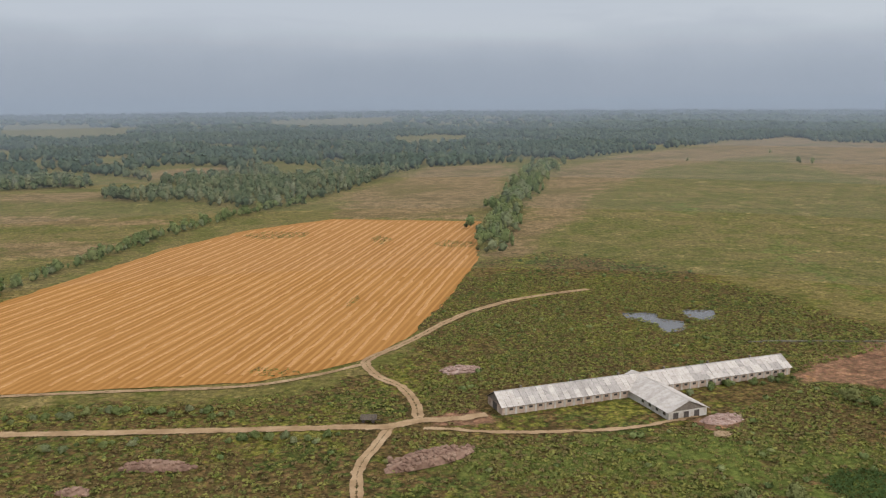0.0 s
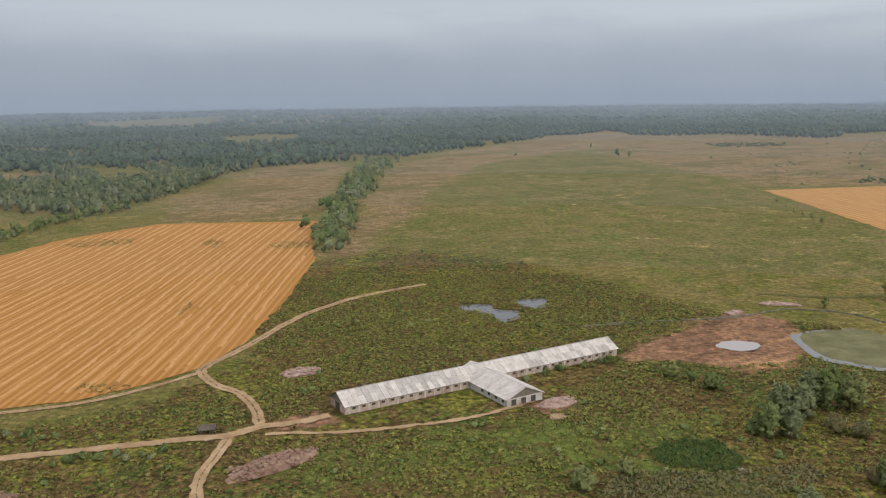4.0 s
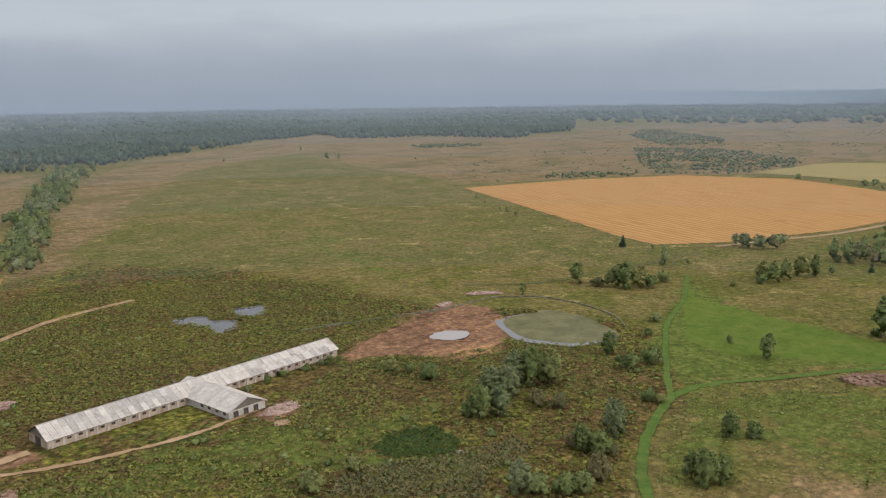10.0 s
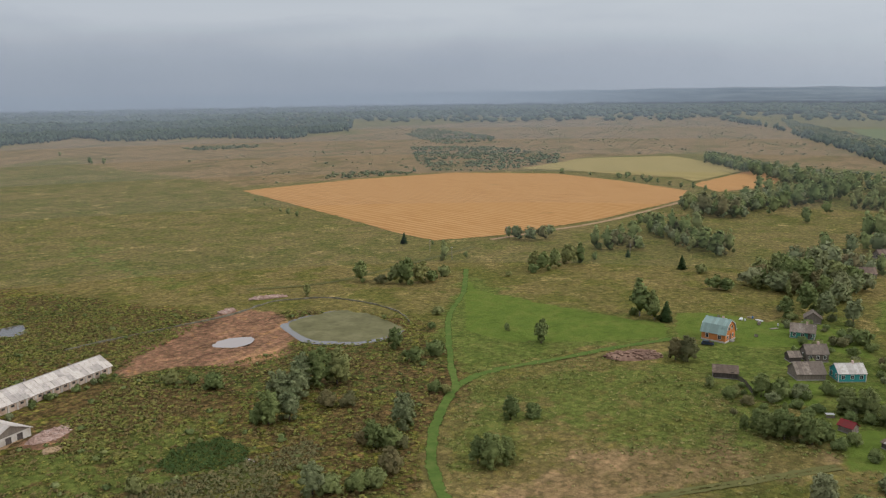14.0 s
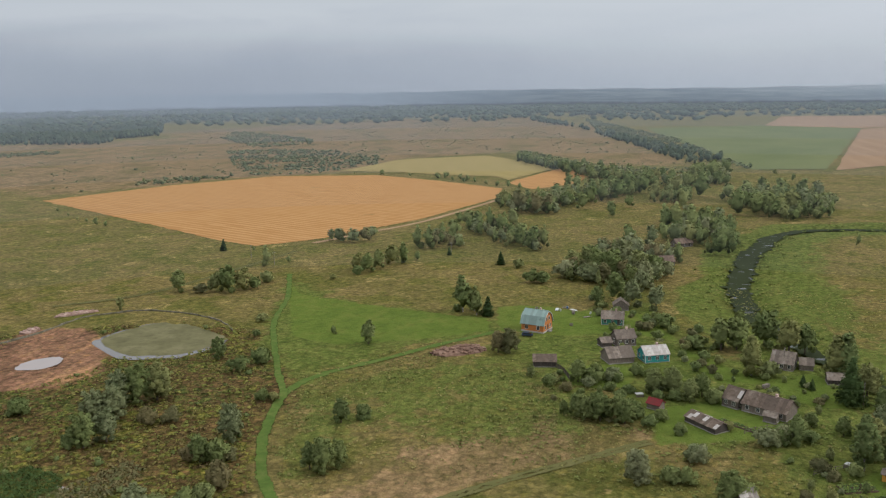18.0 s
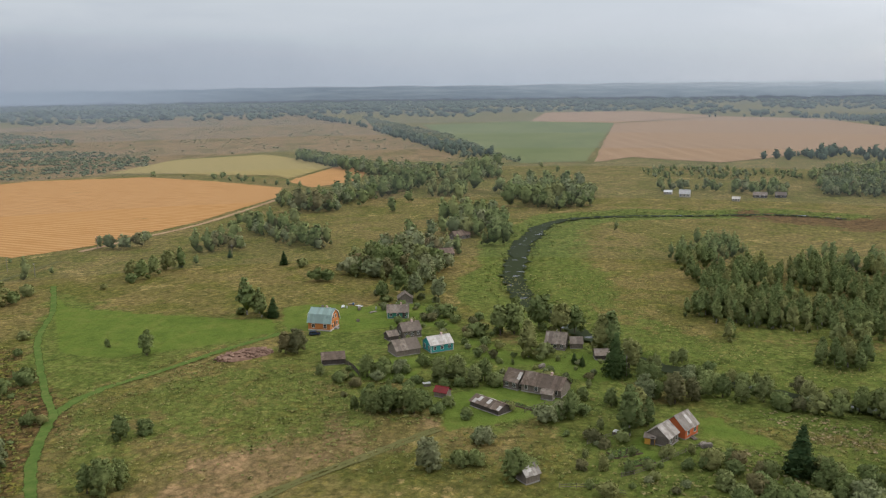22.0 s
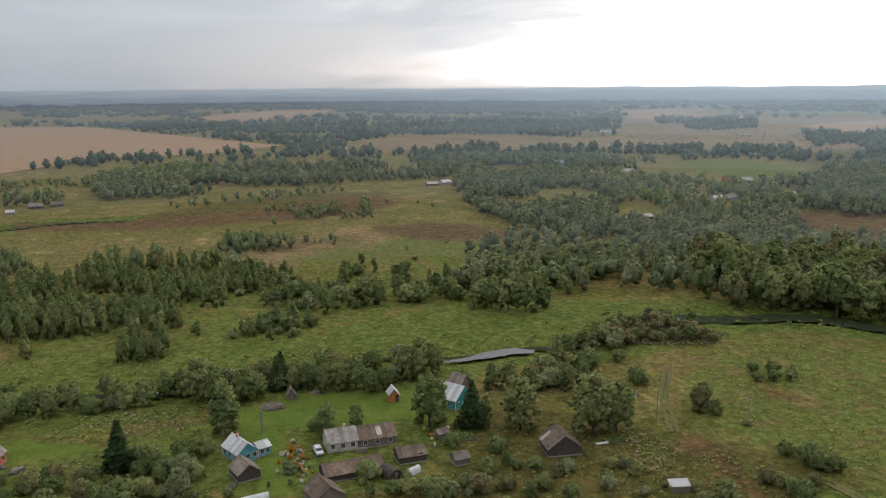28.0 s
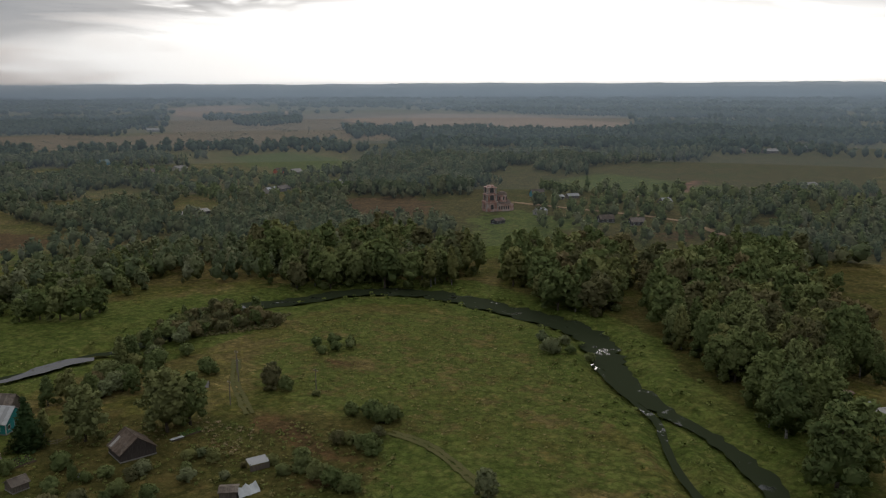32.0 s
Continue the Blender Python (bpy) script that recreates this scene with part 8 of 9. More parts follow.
def mansard_house():
    """The orange house: a mansard roof of two pitches, gables of timber."""
    root = tagged(new("timber_house"), "orange timber house with a green metal mansard roof", "house")
    root.matrix_basis = pose(266.8, 135.2, -0.15, 0, 0, -86.7)
    hx, hy = 4.2, 4.0
    part("foundation", box_bm((-hx - 0.1, -hy - 0.1, 0), (hx + 0.1, hy + 0.1, 0.6)), WALL_WHITE, root, "pale concrete foundation")
    prof = [(-hy, 0.5), (hy, 0.5), (hy, 3.1), (hy * 0.72, 5.6), (0, 7.3), (-hy * 0.72, 5.6), (-hy, 3.1)]
    part("wall", prism_bm(prof, -hx, hx, "x"), WALL_ORANGE, root)
    for s in (-1, 1):
        for (a, za), (b, zb) in (((hy + 0.35, 2.75), (hy * 0.72, 5.7)), ((hy * 0.72 + 0.03, 5.68), (0.0, 7.4))):
            ln, tl = math.hypot(a - b, zb - za), math.atan2(zb - za, a - b)
            foot = Matrix.Rotation(radians(0 if s < 0 else 180), 4, "Z") @ Matrix.Translation((0, -a, za + 0.03)) @ Matrix.Rotation(tl, 4, "X")
            deck = part("roof", box_bm((-hx - 0.45, 0, -0.08), (hx + 0.45, ln + 0.03, 0.0)), ROOF_GREEN, root)
            deck.matrix_basis = foot
            me = sheet_mesh(1.03, ln + 0.04, ROOF_GREEN)
            for i in range(9):
                o = new("roof_sheet", me)
                o.parent = deck
                o.matrix_basis = Matrix.Translation((-hx - 0.45 + (i + 0.5) * (2 * hx + 0.9) / 9, 0, 0.012))
    part("ridge_cap", box_bm((-hx - 0.45, -0.15, 7.4), (hx + 0.45, 0.15, 7.5)), ROOF_GREEN, root)
    for u in (-2.2, 2.2):
        window(root, pose(u, -hy, 1.8), 1.0, 1.3)
    for s, a in ((1, 90), (-1, -90)):
        for v, z in ((-2.0, 1.8), (2.0, 1.8), (-1.1, 4.6), (1.1, 4.6)):
            window(root, pose(s * hx, v, z, 0, 0, a), 1.0, 1.2)
        part("bargeboard", prism_bm([(-hy - 0.3, 2.7), (-hy - 0.1, 2.7), (-hy * 0.70, 5.55), (0, 7.15), (hy * 0.70, 5.55), (hy + 0.1, 2.7), (hy + 0.3, 2.7), (hy * 0.75, 5.75), (0, 7.42), (-hy * 0.75, 5.75)], s * (hx + 0.42) - 0.03, s * (hx + 0.42) + 0.03, "x"), TRIM_WHITE, root, "pale bargeboard")
    d = part("door", box_bm((-0.45, -0.06, 0.0), (0.45, 0.06, 2.05)), WALL_DARK, root, "dark plank door")
    d.matrix_basis = pose(hx, 0, 0.6, 0, 0, 90)
    part("step", box_bm((hx, -0.9, 0), (hx + 1.4, 0.9, 0.5), bevel=0.03), STONE, root)
    ch_o = part("chimney", box_bm((-0.3, -0.3, -0.9), (0.3, 0.3, 0.9), bevel=0.03), WALL_BRICK, root, "brick chimney stack")
    ch_o.matrix_basis = pose(1.2, 0.6, 7.2)


# ---- village houses near the river ----
mansard_house()
house("village_house", "sea-green timber house with a grey slate roof", "house", at(288.3, 115.2, -70.3, 8.9), 7, 2.9, 5.6, WALL_GREEN, ROOF_GREY, front=3, gable_windows=2, door=True, chimney=True, gable=WALL_GREY, fancy=True)
house("barn", "grey boarded barn behind the green house", "barn", at(309.5, 120.6, -65.4, 6.5), 6, 2.5, 5.0, WALL_GREY, ROOF_GREY, cross=True)
house("log_house", "dark log house with a mossy slate roof", "house", at(265.6, 102.1, -45.0, 7.7), 6.5, 3.3, 6.2, WALL_LOG, ROOF_GREY, front=3, gable_windows=1, chimney=True)
house("lean_to", "dark lean-to shed against the log house", "shed", at(260.4, 106.6, -44.6, 4.0), 5, 2.2, 3.8, WALL_DARK, ROOF_GREY)
house("village_house", "bright teal timber house with a pale sheet roof", "house", at(254.3, 87.7, -46.0, 9.0), 7.5, 3.2, 5.8, WALL_TEAL, ROOF_PALE, front=3, gable_windows=2, chimney=True, fancy=True)
house("yard_barn", "weathered grey yard barn joined to the teal house", "barn", at(248.2, 97.2, -44.7, 9.5), 8.5, 2.4, 5.5, WALL_GREY, ROOF_GREY)
house("garden_shed", "dark brown shed with a brown sheet roof", "shed", at(232.2, 114.8, -60.8, 7.9), 6, 2.3, 4.2, WALL_DARK, ROOF_BROWN, door=True)
house("garden_shed", "small shed with a dark red roof", "shed", at(214.3, 72.6, -100.0, 4.2), 3.6, 2.0, 3.3, WALL_GREY, ROOF_RED)
house("long_shed", "long low shed with a patched brown roof", "shed", at(209.0, 57.3, -118.8, 11.9), 6, 1.9, 3.3, WALL_DARK, ROOF_BROWN, worn=0.05, patch=0.22)
house("long_house", "long grey cottage with a mossy brown roof", "house", at(226.4, 46.1, -102.4, 13.7), 8, 2.7, 5.9, WALL_GREY, ROOF_BROWN, front=4, chimney=True, patch=0.06)
house("long_house", "front room of a grey cottage with a steep roof", "house", at(228.2, 55.0, -108, 5.4), 8, 2.8, 6.0, WALL_LOG, ROOF_BROWN, front=2, gable_windows=2, patch=0.2)
house("porch", "grey porch with a sheet roof", "porch", at(220.6, 44.3, -96.5, 3.7), 3, 2.2, 3.2, WALL_GREY, ROOF_GREY)
house("village_house", "grey cottage with a brownish slate roof", "house", at(267.6, 51.2, -89.7, 7.4), 8, 2.7, 6.2, WALL_GREY, ROOF_GREY, front=3, gable_windows=2, cross=False)
house("annex", "low annex with broken roof sheets", "shed", at(269.4, 45.2, -75, 4.4), 5, 2.2, 4.2, WALL_GREY, ROOF_GREY, worn=0.2)
house("garden_shed", "grey board shed beside dark spruces", "shed", at(260.2, 35.6, -71.5, 5.0), 5, 2.0, 3.8, WALL_DARK, ROOF_GREY)
house("village_house", "old house with silvery sheet roof and red wall", "house", at(200.5, 12.2, -21.7, 6.1), 7, 2.8, 5.6, WALL_LOG, ROOF_OLD, worn=0.06, gable=WALL_GREY, front=2)
house("village_house", "house with a patched silvery roof and orange-red walls", "house", at(206.9, 8.4, -28.0, 6.6), 7.5, 3.1, 6.4, WALL_RED, ROOF_OLD, worn=0.05, patch=0.12, front=2, gable_windows=1)
house("garden_shed", "bright yellow shed with a grey roof", "shed", at(199.0, 14.8, -94.8, 2.7), 3, 2.1, 2.9, WALL_YELLOW, ROOF_GREY, base=False, door=True)
house("privy", "narrow grey wooden privy", "shed", at(203.3, 21.6, -102.3, 1.2), 1.3, 2.0, 2.5, WALL_GREY, ROOF_PALE, base=False, over=0.15)
house("garden_shed", "small shed with a striped pale sheet roof", "shed", at(171.0, 38.3, -39.3, 4.2), 4.5, 2.4, 4.5, WALL_GREY, ROOF_OLD, gable=WALL_GREY, patch=0.3)
house("village_house", "light blue timber house with a white metal roof", "house", at(185.0, -43.6, -76.7, 5.9), 8.6, 2.9, 5.6, WALL_BLUE, ROOF_WHITE, cross=True, front=3, gable_windows=3, chimney=True, fancy=True)
house("veranda", "light blue veranda with a white roof", "porch", at(184.7, -48.3, -75.2, 3.4), 4.4, 2.6, 3.7, WALL_BLUE, ROOF_WHITE, front=2)
house("garden_shed", "brown board shed with a steep sheet roof", "shed", at(174.7, -42.0, -84.4, 5.6), 7, 2.3, 4.6, WALL_DARK, ROOF_GREY, cross=True)
house("cottage", "long cottage with a patchy mossy roof and whitewashed wall", "house", at(179.9, -66.0, -98.7, 8.0), 8, 2.9, 5.5, WALL_WHITE, ROOF_OLD, front=3, chimney=True, worn=0.05)
house("cottage", "grey timber half of a long mossy cottage", "house", at(178.6, -74.2, -98.7, 10.2), 8, 2.7, 5.2, WALL_GREY, ROOF_RUST, front=3, worn=0.05, patch=0.15)
house("long_shed", "long low shed with a rusty brown roof", "shed", at(165.1, -63.1, -93.9, 14.9), 7, 2.0, 3.8, WALL_DARK, ROOF_RUST)
house("garden_shed", "low dark shed with a brown mossy roof", "shed", at(165.6, -77.5, -97.5, 7.2), 6, 2.2, 3.8, WALL_DARK, ROOF_BROWN, door=True)
house("hut", "hut with a worn brown sheet roof", "hut", at(156.1, -53.6, -86.6, 7.0), 8, 2.4, 5.2, WALL_GREY, ROOF_BROWN, cross=True)
house("bath_house", "small orange timber bath house with white roof", "hut", at(201.7, -89.3, -102.4, 3.0), 4, 2.6, 4.5, WALL_ORANGE, ROOF_WHITE, cross=True, door=True, base=False)
house("village_house", "teal house with a white sheet roof behind a spruce", "house", at(191.6, -102.1, -62.0, 9.0), 9, 3.3, 6.8, WALL_TEAL, ROOF_WHITE, cross=True, front=3, gable_windows=2, fancy=True)
house("barn", "grey barn with a rounded board gable", "barn", at(199.5, -108.5, -62.0, 6.0), 5, 3.0, 6.0, WALL_GREY, ROOF_GREY, cross=True)
house("garden_shed", "small grey shed with a collapsing roof", "shed", at(158.5, -86.6, -94.0, 3.8), 4, 2.0, 3.2, WALL_GREY, ROOF_GREY, worn=0.25)
house("shack", "tiny grey shack among flower beds", "shed", at(173.1, -89.5, -90.6, 3.1), 3, 1.8, 2.7, WALL_GREY, ROOF_GREY, base=False)
house("hut", "tiny steep-roofed wooden hut", "hut", at(215.9, -65.3, -102.5, 2.8), 3, 1.6, 3.9, WALL_GREY, ROOF_GREY, cross=True, base=False)
house("old_barn", "big dark barn with a sagging patched roof", "barn", at(153.6, -110.4, -106.5, 9.0), 8.8, 2.3, 6.0, WALL_DARK, ROOF_BROWN, cross=True, worn=0.12, gable=WALL_DARK, patch=0.25)
house("shelter", "grey plank shelter with a flat pitched roof", "shed", at(120.7, -108.4, -139.7, 3.8), 3.5, 1.7, 2.2, WALL_GREY, ROOF_GREY, base=False)
house("garden_shed", "dark shed beyond the river wood", "shed", at(19.1, -220.0, -135.3, 6.8), 6, 2.2, 4.0, WALL_GREY, ROOF_PALE)

# ---- far houses of the two villages ----
FAR_HOUSES = [
    (243.5, -426.9, -101.8, 9, 5, 2.2, 3.6, WALL_DARK, ROOF_BROWN, "dark low shed on the church green"),
    (238.4, -470.0, -105.4, 9, 6, 2.8, 5.0, WALL_WHITE, ROOF_WHITE, "whitewashed house with a white roof"),
    (192.8, -464.7, -135.4, 9.7, 7, 2.6, 5.2, WALL_DARK, ROOF_BROWN, "dark brown timber house by the road"),
    (174.0, -464.8, -135.7, 9.5, 7, 2.6, 5.2, WALL_DARK, ROOF_GREY, "dark timber house with a grey roof"),
    (278.6, -543.0, -130.7, 10.3, 8, 3.0, 6.5, WALL_BLUE, ROOF_GREY, "blue-grey house with a dark roof"),
    (259.4, -539.1, -122.6, 6.8, 5, 2.4, 3.8, WALL_WHITE, ROOF_WHITE, "low white outbuilding beside a house"),
    (254.4, -550.0, -129.6, 9.5, 6, 2.4, 4.0, WALL_GREY, ROOF_WHITE, "grey shed with a white roof"),
    (188.7, -553.2, -112.6, 9.2, 7, 2.6, 5.6, WALL_GREY, ROOF_WHITE, "house with a bright white metal roof"),
    (206.0, -1054.7, -126.4, 16, 14, 4.0, 8.5, WALL_WHITE, ROOF_WHITE, "large far building with a white roof"),
    (261.4, -1000.3, -123.0, 17.9, 10, 3.0, 6.5, WALL_BRICK, ROOF_RUST, "far brick house with a rusty roof"),
    (230.9, -1018.9, -125.7, 19.9, 10, 3.0, 6.0, WALL_GREY, ROOF_PALE, "far grey farm building with pale roof"),
    (129.5, -704.4, -123.3, 17.2, 8, 2.5, 4.5, WALL_GREY, ROOF_PALE, "long pale farm shed in meadows"),
    (652.8, -325.9, -99.2, 11.1, 8, 2.4, 4.2, WALL_GREY, ROOF_PALE, "low pale shed at the wood's edge"),
    (655.6, -339.8, -75.0, 11.9, 8, 2.6, 5.0, WALL_WHITE, ROOF_WHITE, "white-roofed farm shed by the wood"),
    (416.9, -351.5, -91.8, 24.0, 7, 2.4, 4.2, WALL_DARK, ROOF_PALE, "long dark shed with a patched pale roof"),
    (454.5, -456.1, -86.9, 10.9, 7, 3.0, 5.6, WALL_WHITE, ROOF_WHITE, "white house in a village garden"),
    (456.9, -471.1, -90.0, 12.2, 8, 2.6, 5.2, WALL_GREY, ROOF_GREY, "grey village house among trees"),
    (444.9, -517.2, -93.9, 14.2, 9, 2.6, 5.4, WALL_GREY, ROOF_PALE, "village house with a pale sheet roof"),
    (643.8, -529.2, -97.7, 12.9, 9, 3.0, 6.0, WALL_WHITE, ROOF_PALE, "pale far village house among trees"),
    (755.8, -527.3, -88.5, 11.8, 8, 3.0, 6.5, WALL_BLUE, ROOF_GREEN, "blue-roofed far house in the trees"),
    (548.4, -562.5, -98.9, 11.6, 8, 3.0, 6.0, WALL_RED, ROOF_RUST, "reddish village house among trees"),
    (531.5, -564.8, -99.2, 11.4, 8, 3.0, 6.0, WALL_GREY, ROOF_PALE, "pale-roofed village house among trees"),
    (643.8, -494.8, -121.9, 10.4, 8, 3.0, 6.0, WALL_GREY, ROOF_GREY, "grey village house in the wood"),
    (1205.8, -938.7, -126.0, 24.0, 14, 4.0, 7.0, WALL_WHITE, ROOF_PALE, "long pale farm hall far off"),
    (676.7, 46.4, -92.1, 6.7, 6, 2.2, 3.8, WALL_WHITE, ROOF_WHITE, "small white shed across the river"),
    (662.8, 33.3, -92.0, 8.8, 7, 3.2, 6.5, WALL_WHITE, ROOF_WHITE, "white house with a rusty gable"),
    (647.7, -3.2, -91.9, 6.0, 6, 2.2, 3.8, WALL_WHITE, ROOF_PALE, "low pale hut across the river"),
    (671.2, -19.8, -92.1, 11.0, 7, 2.5, 5.0, WALL_DARK, ROOF_GREY, "dark farm house with a grey roof"),
    (674.2, -34.2, -92.1, 8.8, 7, 2.5, 5.0, WALL_DARK, ROOF_GREY, "dark barn with a grey roof"),
    (399.9, 134.5, -51.3, 9.5, 7, 2.6, 5.5, WALL_GREY, ROOF_RUST, "grey house hidden among willows"),
    (451.8, 142.9, -33.1, 12.0, 7, 2.6, 5.5, WALL_GREY, ROOF_RUST, "old house with a reddish grey roof"),
]
for x, y, turn, L, D, wh, rh, wm, rm, words in FAR_HOUSES:
    near = math.hypot(x, y) < 600
    house("village_house", words, "house", at(x, y, turn, L), D, wh, rh, wm, rm, front=3, gable_windows=1 if near else 0, sheets=near, door=near, group="houses of the far village")


# ---- ruined church ----
def arch_bm(w, h, depth, z, turn, reach):
    """A dark arched opening, slightly proud of the wall."""
    prof = [(-w / 2, 0), (w / 2, 0)] + [(w / 2 * math.cos(t), h - w / 2 + w / 2 * math.sin(t)) for t in (math.pi * i / 8 for i in range(9))]
    bm = prism_bm(prof, -depth, depth, "y")
    bm.transform(Matrix.Rotation(radians(turn), 4, "Z") @ Matrix.Translation((0, -reach, z)))
    return bm


def ring_bm(radius, z0, z1, n=8, top=None, turn=22.5):
    bm = bmesh.new()
    top = radius if top is None else top
    rows = []
    for r, z in ((radius, z0), (top, z1)):
        rows.append([bm.verts.new((r * math.cos(t), r * math.sin(t), z)) for t in (radians(turn) + 2 * math.pi * i / n for i in range(n))])
    for i in range(n):
        bm.faces.new((rows[0][i], rows[0][(i + 1) % n], rows[1][(i + 1) % n], rows[1][i]))
    bm.faces.new(rows[0][::-1])
    bm.faces.new(rows[1])
    return bm


def church():
    root = tagged(new("church"), "ruined pink brick church with a tiered bell tower", "church")
    root.matrix_basis = pose(272.2, -466.5, -0.15, 0, 0, -130)
    tiers = ((4.0, 0, 6.0), (3.5, 6.2, 10.8), (3.1, 11.0, 15.2))
    for i, (r, z0, z1) in enumerate(tiers):
        body = part("tower_tier", box_bm((-r, -r, z0), (r, r, z1), bevel=0.5 if i else 0.15), WALL_BRICK, root, "flaking brick tower tier")
        part("cornice", box_bm((-r - 0.3, -r - 0.3, z1 - 0.35), (r + 0.3, r + 0.3, z1 + 0.15), bevel=0.1), WALL_BRICK, body)
        for a in (0, 90, 180, 270):
            part("arch_opening", arch_bm(2.4 if i else 1.8, 3.6 if i else 3.0, 0.06, z0 + (0.9 if i else 1.5), a, r), METAL_DARK, body, "dark arched opening")
            for s in (-1, 1):
                c = box_bm((s * (r - 0.5) - 0.28, -r - 0.14, z0 + 0.2), (s * (r - 0.5) + 0.28, -r + 0.05, z1 - 0.4))
                c.transform(Matrix.Rotation(radians(a), 4, "Z"))
                part("pilaster", c, WALL_WHITE, body, "pale plaster pilaster")
    part("tower_stump", ring_bm(2.8, 15.3, 16.4, 8, 2.0), WALL_BRICK, root)
    nave = part("nave", box_bm((3.8, -4.6, 0), (12.5, 4.6, 5.2), bevel=0.2), WALL_BRICK, root, "pale pink brick nave")
    for x in (4.8, 6.3, 7.8, 9.3, 10.8):
        for s in (-1, 1):
            b = arch_bm(0.8, 2.2, 0.06, 1.3, 0 if s < 0 else 180, 4.6)
            b.transform(Matrix.Translation((x, 0, 0)))
            part("arch_opening", b, METAL_DARK, nave, "dark arched window")
    part("nave_roof", prism_bm([(-4.9, 5.2), (4.9, 5.2), (0, 7.0)], 3.7, 12.7, "x"), ROOF_RUST, root, "sagging rusty nave roof")
    d = ring_bm(3.3, 5.6, 10.4, 12)
    d.transform(Matrix.Translation((8, 0, 0)))
    drum = part("drum", d, WALL_BRICK, root, "round brick drum")
    for i in range(8):
        b = arch_bm(0.8, 2.4, 0.08, 6.9, i * 45, 3.2)
        b.transform(Matrix.Translation((8, 0, 0)))
        part("arch_opening", b, METAL_DARK, drum)
    for k, (r0, z0, r1, z1) in enumerate(((3.55, 10.3, 2.8, 11.3), (2.8, 11.3, 1.5, 12.1), (1.5, 12.1, 0.3, 12.4))):
        b = ring_bm(r0, z0, z1, 12, r1)
        b.transform(Matrix.Translation((8, 0, 0)))
        part("dome", b, ROOF_RUST, root, "rusty broken dome")
    ap = ring_bm(3.2, 0, 3.9, 12)
    ap.transform(Matrix.Translation((12.6, 0, 0)))
    part("apse", ap, WALL_BRICK, root)


church()


# ---- smaller things ----
def lumps(name, label, category, spot, turn, L, W, H, material, seed, n=60, size=0.6, flat=0.7):
    """A heap: an uneven mound with single lumps lying on it."""
    root = tagged(new(name), label, category)
    root.matrix_basis = pose(*spot, -0.1, 0, 0, turn)
    rng = np.random.default_rng(seed)
    v, f = ICO2
    w = v * (1 + rng.normal(0, 0.07, (len(v), 1)))
    w = np.stack([w[:, 0] * L / 2, w[:, 1] * W / 2, np.maximum(w[:, 2], -0.05) * H], 1)
    me = raw_mesh("mound", w, f, material)
    o = new("mound", me)
    o.parent = root
    vs, fs, k = [], [], 0
    for _ in range(n):
        a, r = rng.uniform(0, 6.28), math.sqrt(rng.uniform(0, 1))
        x, y = math.cos(a) * r * L / 2, math.sin(a) * r * W / 2
        z = H * math.sqrt(max(0, 1 - r * r))
        s = size * rng.uniform(0.5, 1.2)
        q = ICO1[0] * (1 + rng.normal(0, 0.15, (12, 1))) * np.array([s, s * rng.uniform(0.6, 1), s * flat])
        vs.append(q + (x, y, z))
        fs.append(ICO1[1] + k)
        k += 12
    o = tagged(new("loose_straw" if material is STRAW_OLD else "loose_rubble", raw_mesh("lumps", np.concatenate(vs), np.concatenate(fs), material)), kind="stuff")
    o.parent = root
    return root


lumps("rubble_heap", "pinkish heap of rubble in the weeds", "heap", (5.5, 257.5), 10, 13, 8, 1.3, RUBBLE, 1, 90, 0.6)
lumps("straw_heap", "long low heap of old brown straw bales", "heap", (-66.4, 187.3), 0, 17, 4.2, 1.7, STRAW_OLD, 2, 70, 0.8)
lumps("straw_heap", "large rotting heap of brown straw bales", "heap", (-3.0, 191.5), 31, 24, 7.5, 1.9, STRAW_OLD, 3, 140, 0.8)
lumps("straw_heap", "small heap of old bales in weeds", "heap", (-80.5, 174.5), 0, 7, 3.5, 1.2, STRAW_OLD, 4, 30, 0.7)
lumps("brush_heap", "wide heap of dry brown brushwood", "heap", (230.0, 145.0), -37, 20, 9, 1.6, STRAW_OLD, 5, 120, 0.6)
lumps("soil_heap", "low heap of reddish soil", "heap", (194.5, 300.0), -25, 17, 4, 1.2, RUBBLE, 6, 40, 0.5)
lumps("soil_heap", "mound of bare soil beside the yard", "heap", (170.0, 292.0), 10, 9, 4, 1.4, RUBBLE, 7, 30, 0.5)
lumps("rubble_heap", "spilled pale rubble before the barn wing", "heap", (74.0, 216.0), 20, 13, 7, 0.6, RUBBLE, 8, 70, 0.5)
lumps("soil_heap", "yellowish clay heap by the track", "heap", (70.5, 205.5), 0, 5, 4, 0.8, DIRT, 9, 20, 0.4)
lumps("log_pile", "collapsed pile of grey logs and boards", "heap", (211.5, -59.0), -100, 6.5, 4.5, 1.2, WALL_GREY, 10, 50, 0.5, 0.35)
lumps("wood_stack", "low stack of pale firewood", "heap", (216.5, -73.0), -100, 4.8, 2, 0.9, WALL_GREY, 11, 40, 0.35, 0.5)
lumps("scrap_heap", "scattered boards and rusty scrap", "heap", (28.5, -236.0), -130, 7, 3, 0.7, RUBBLE, 12, 30, 0.4, 0.5)


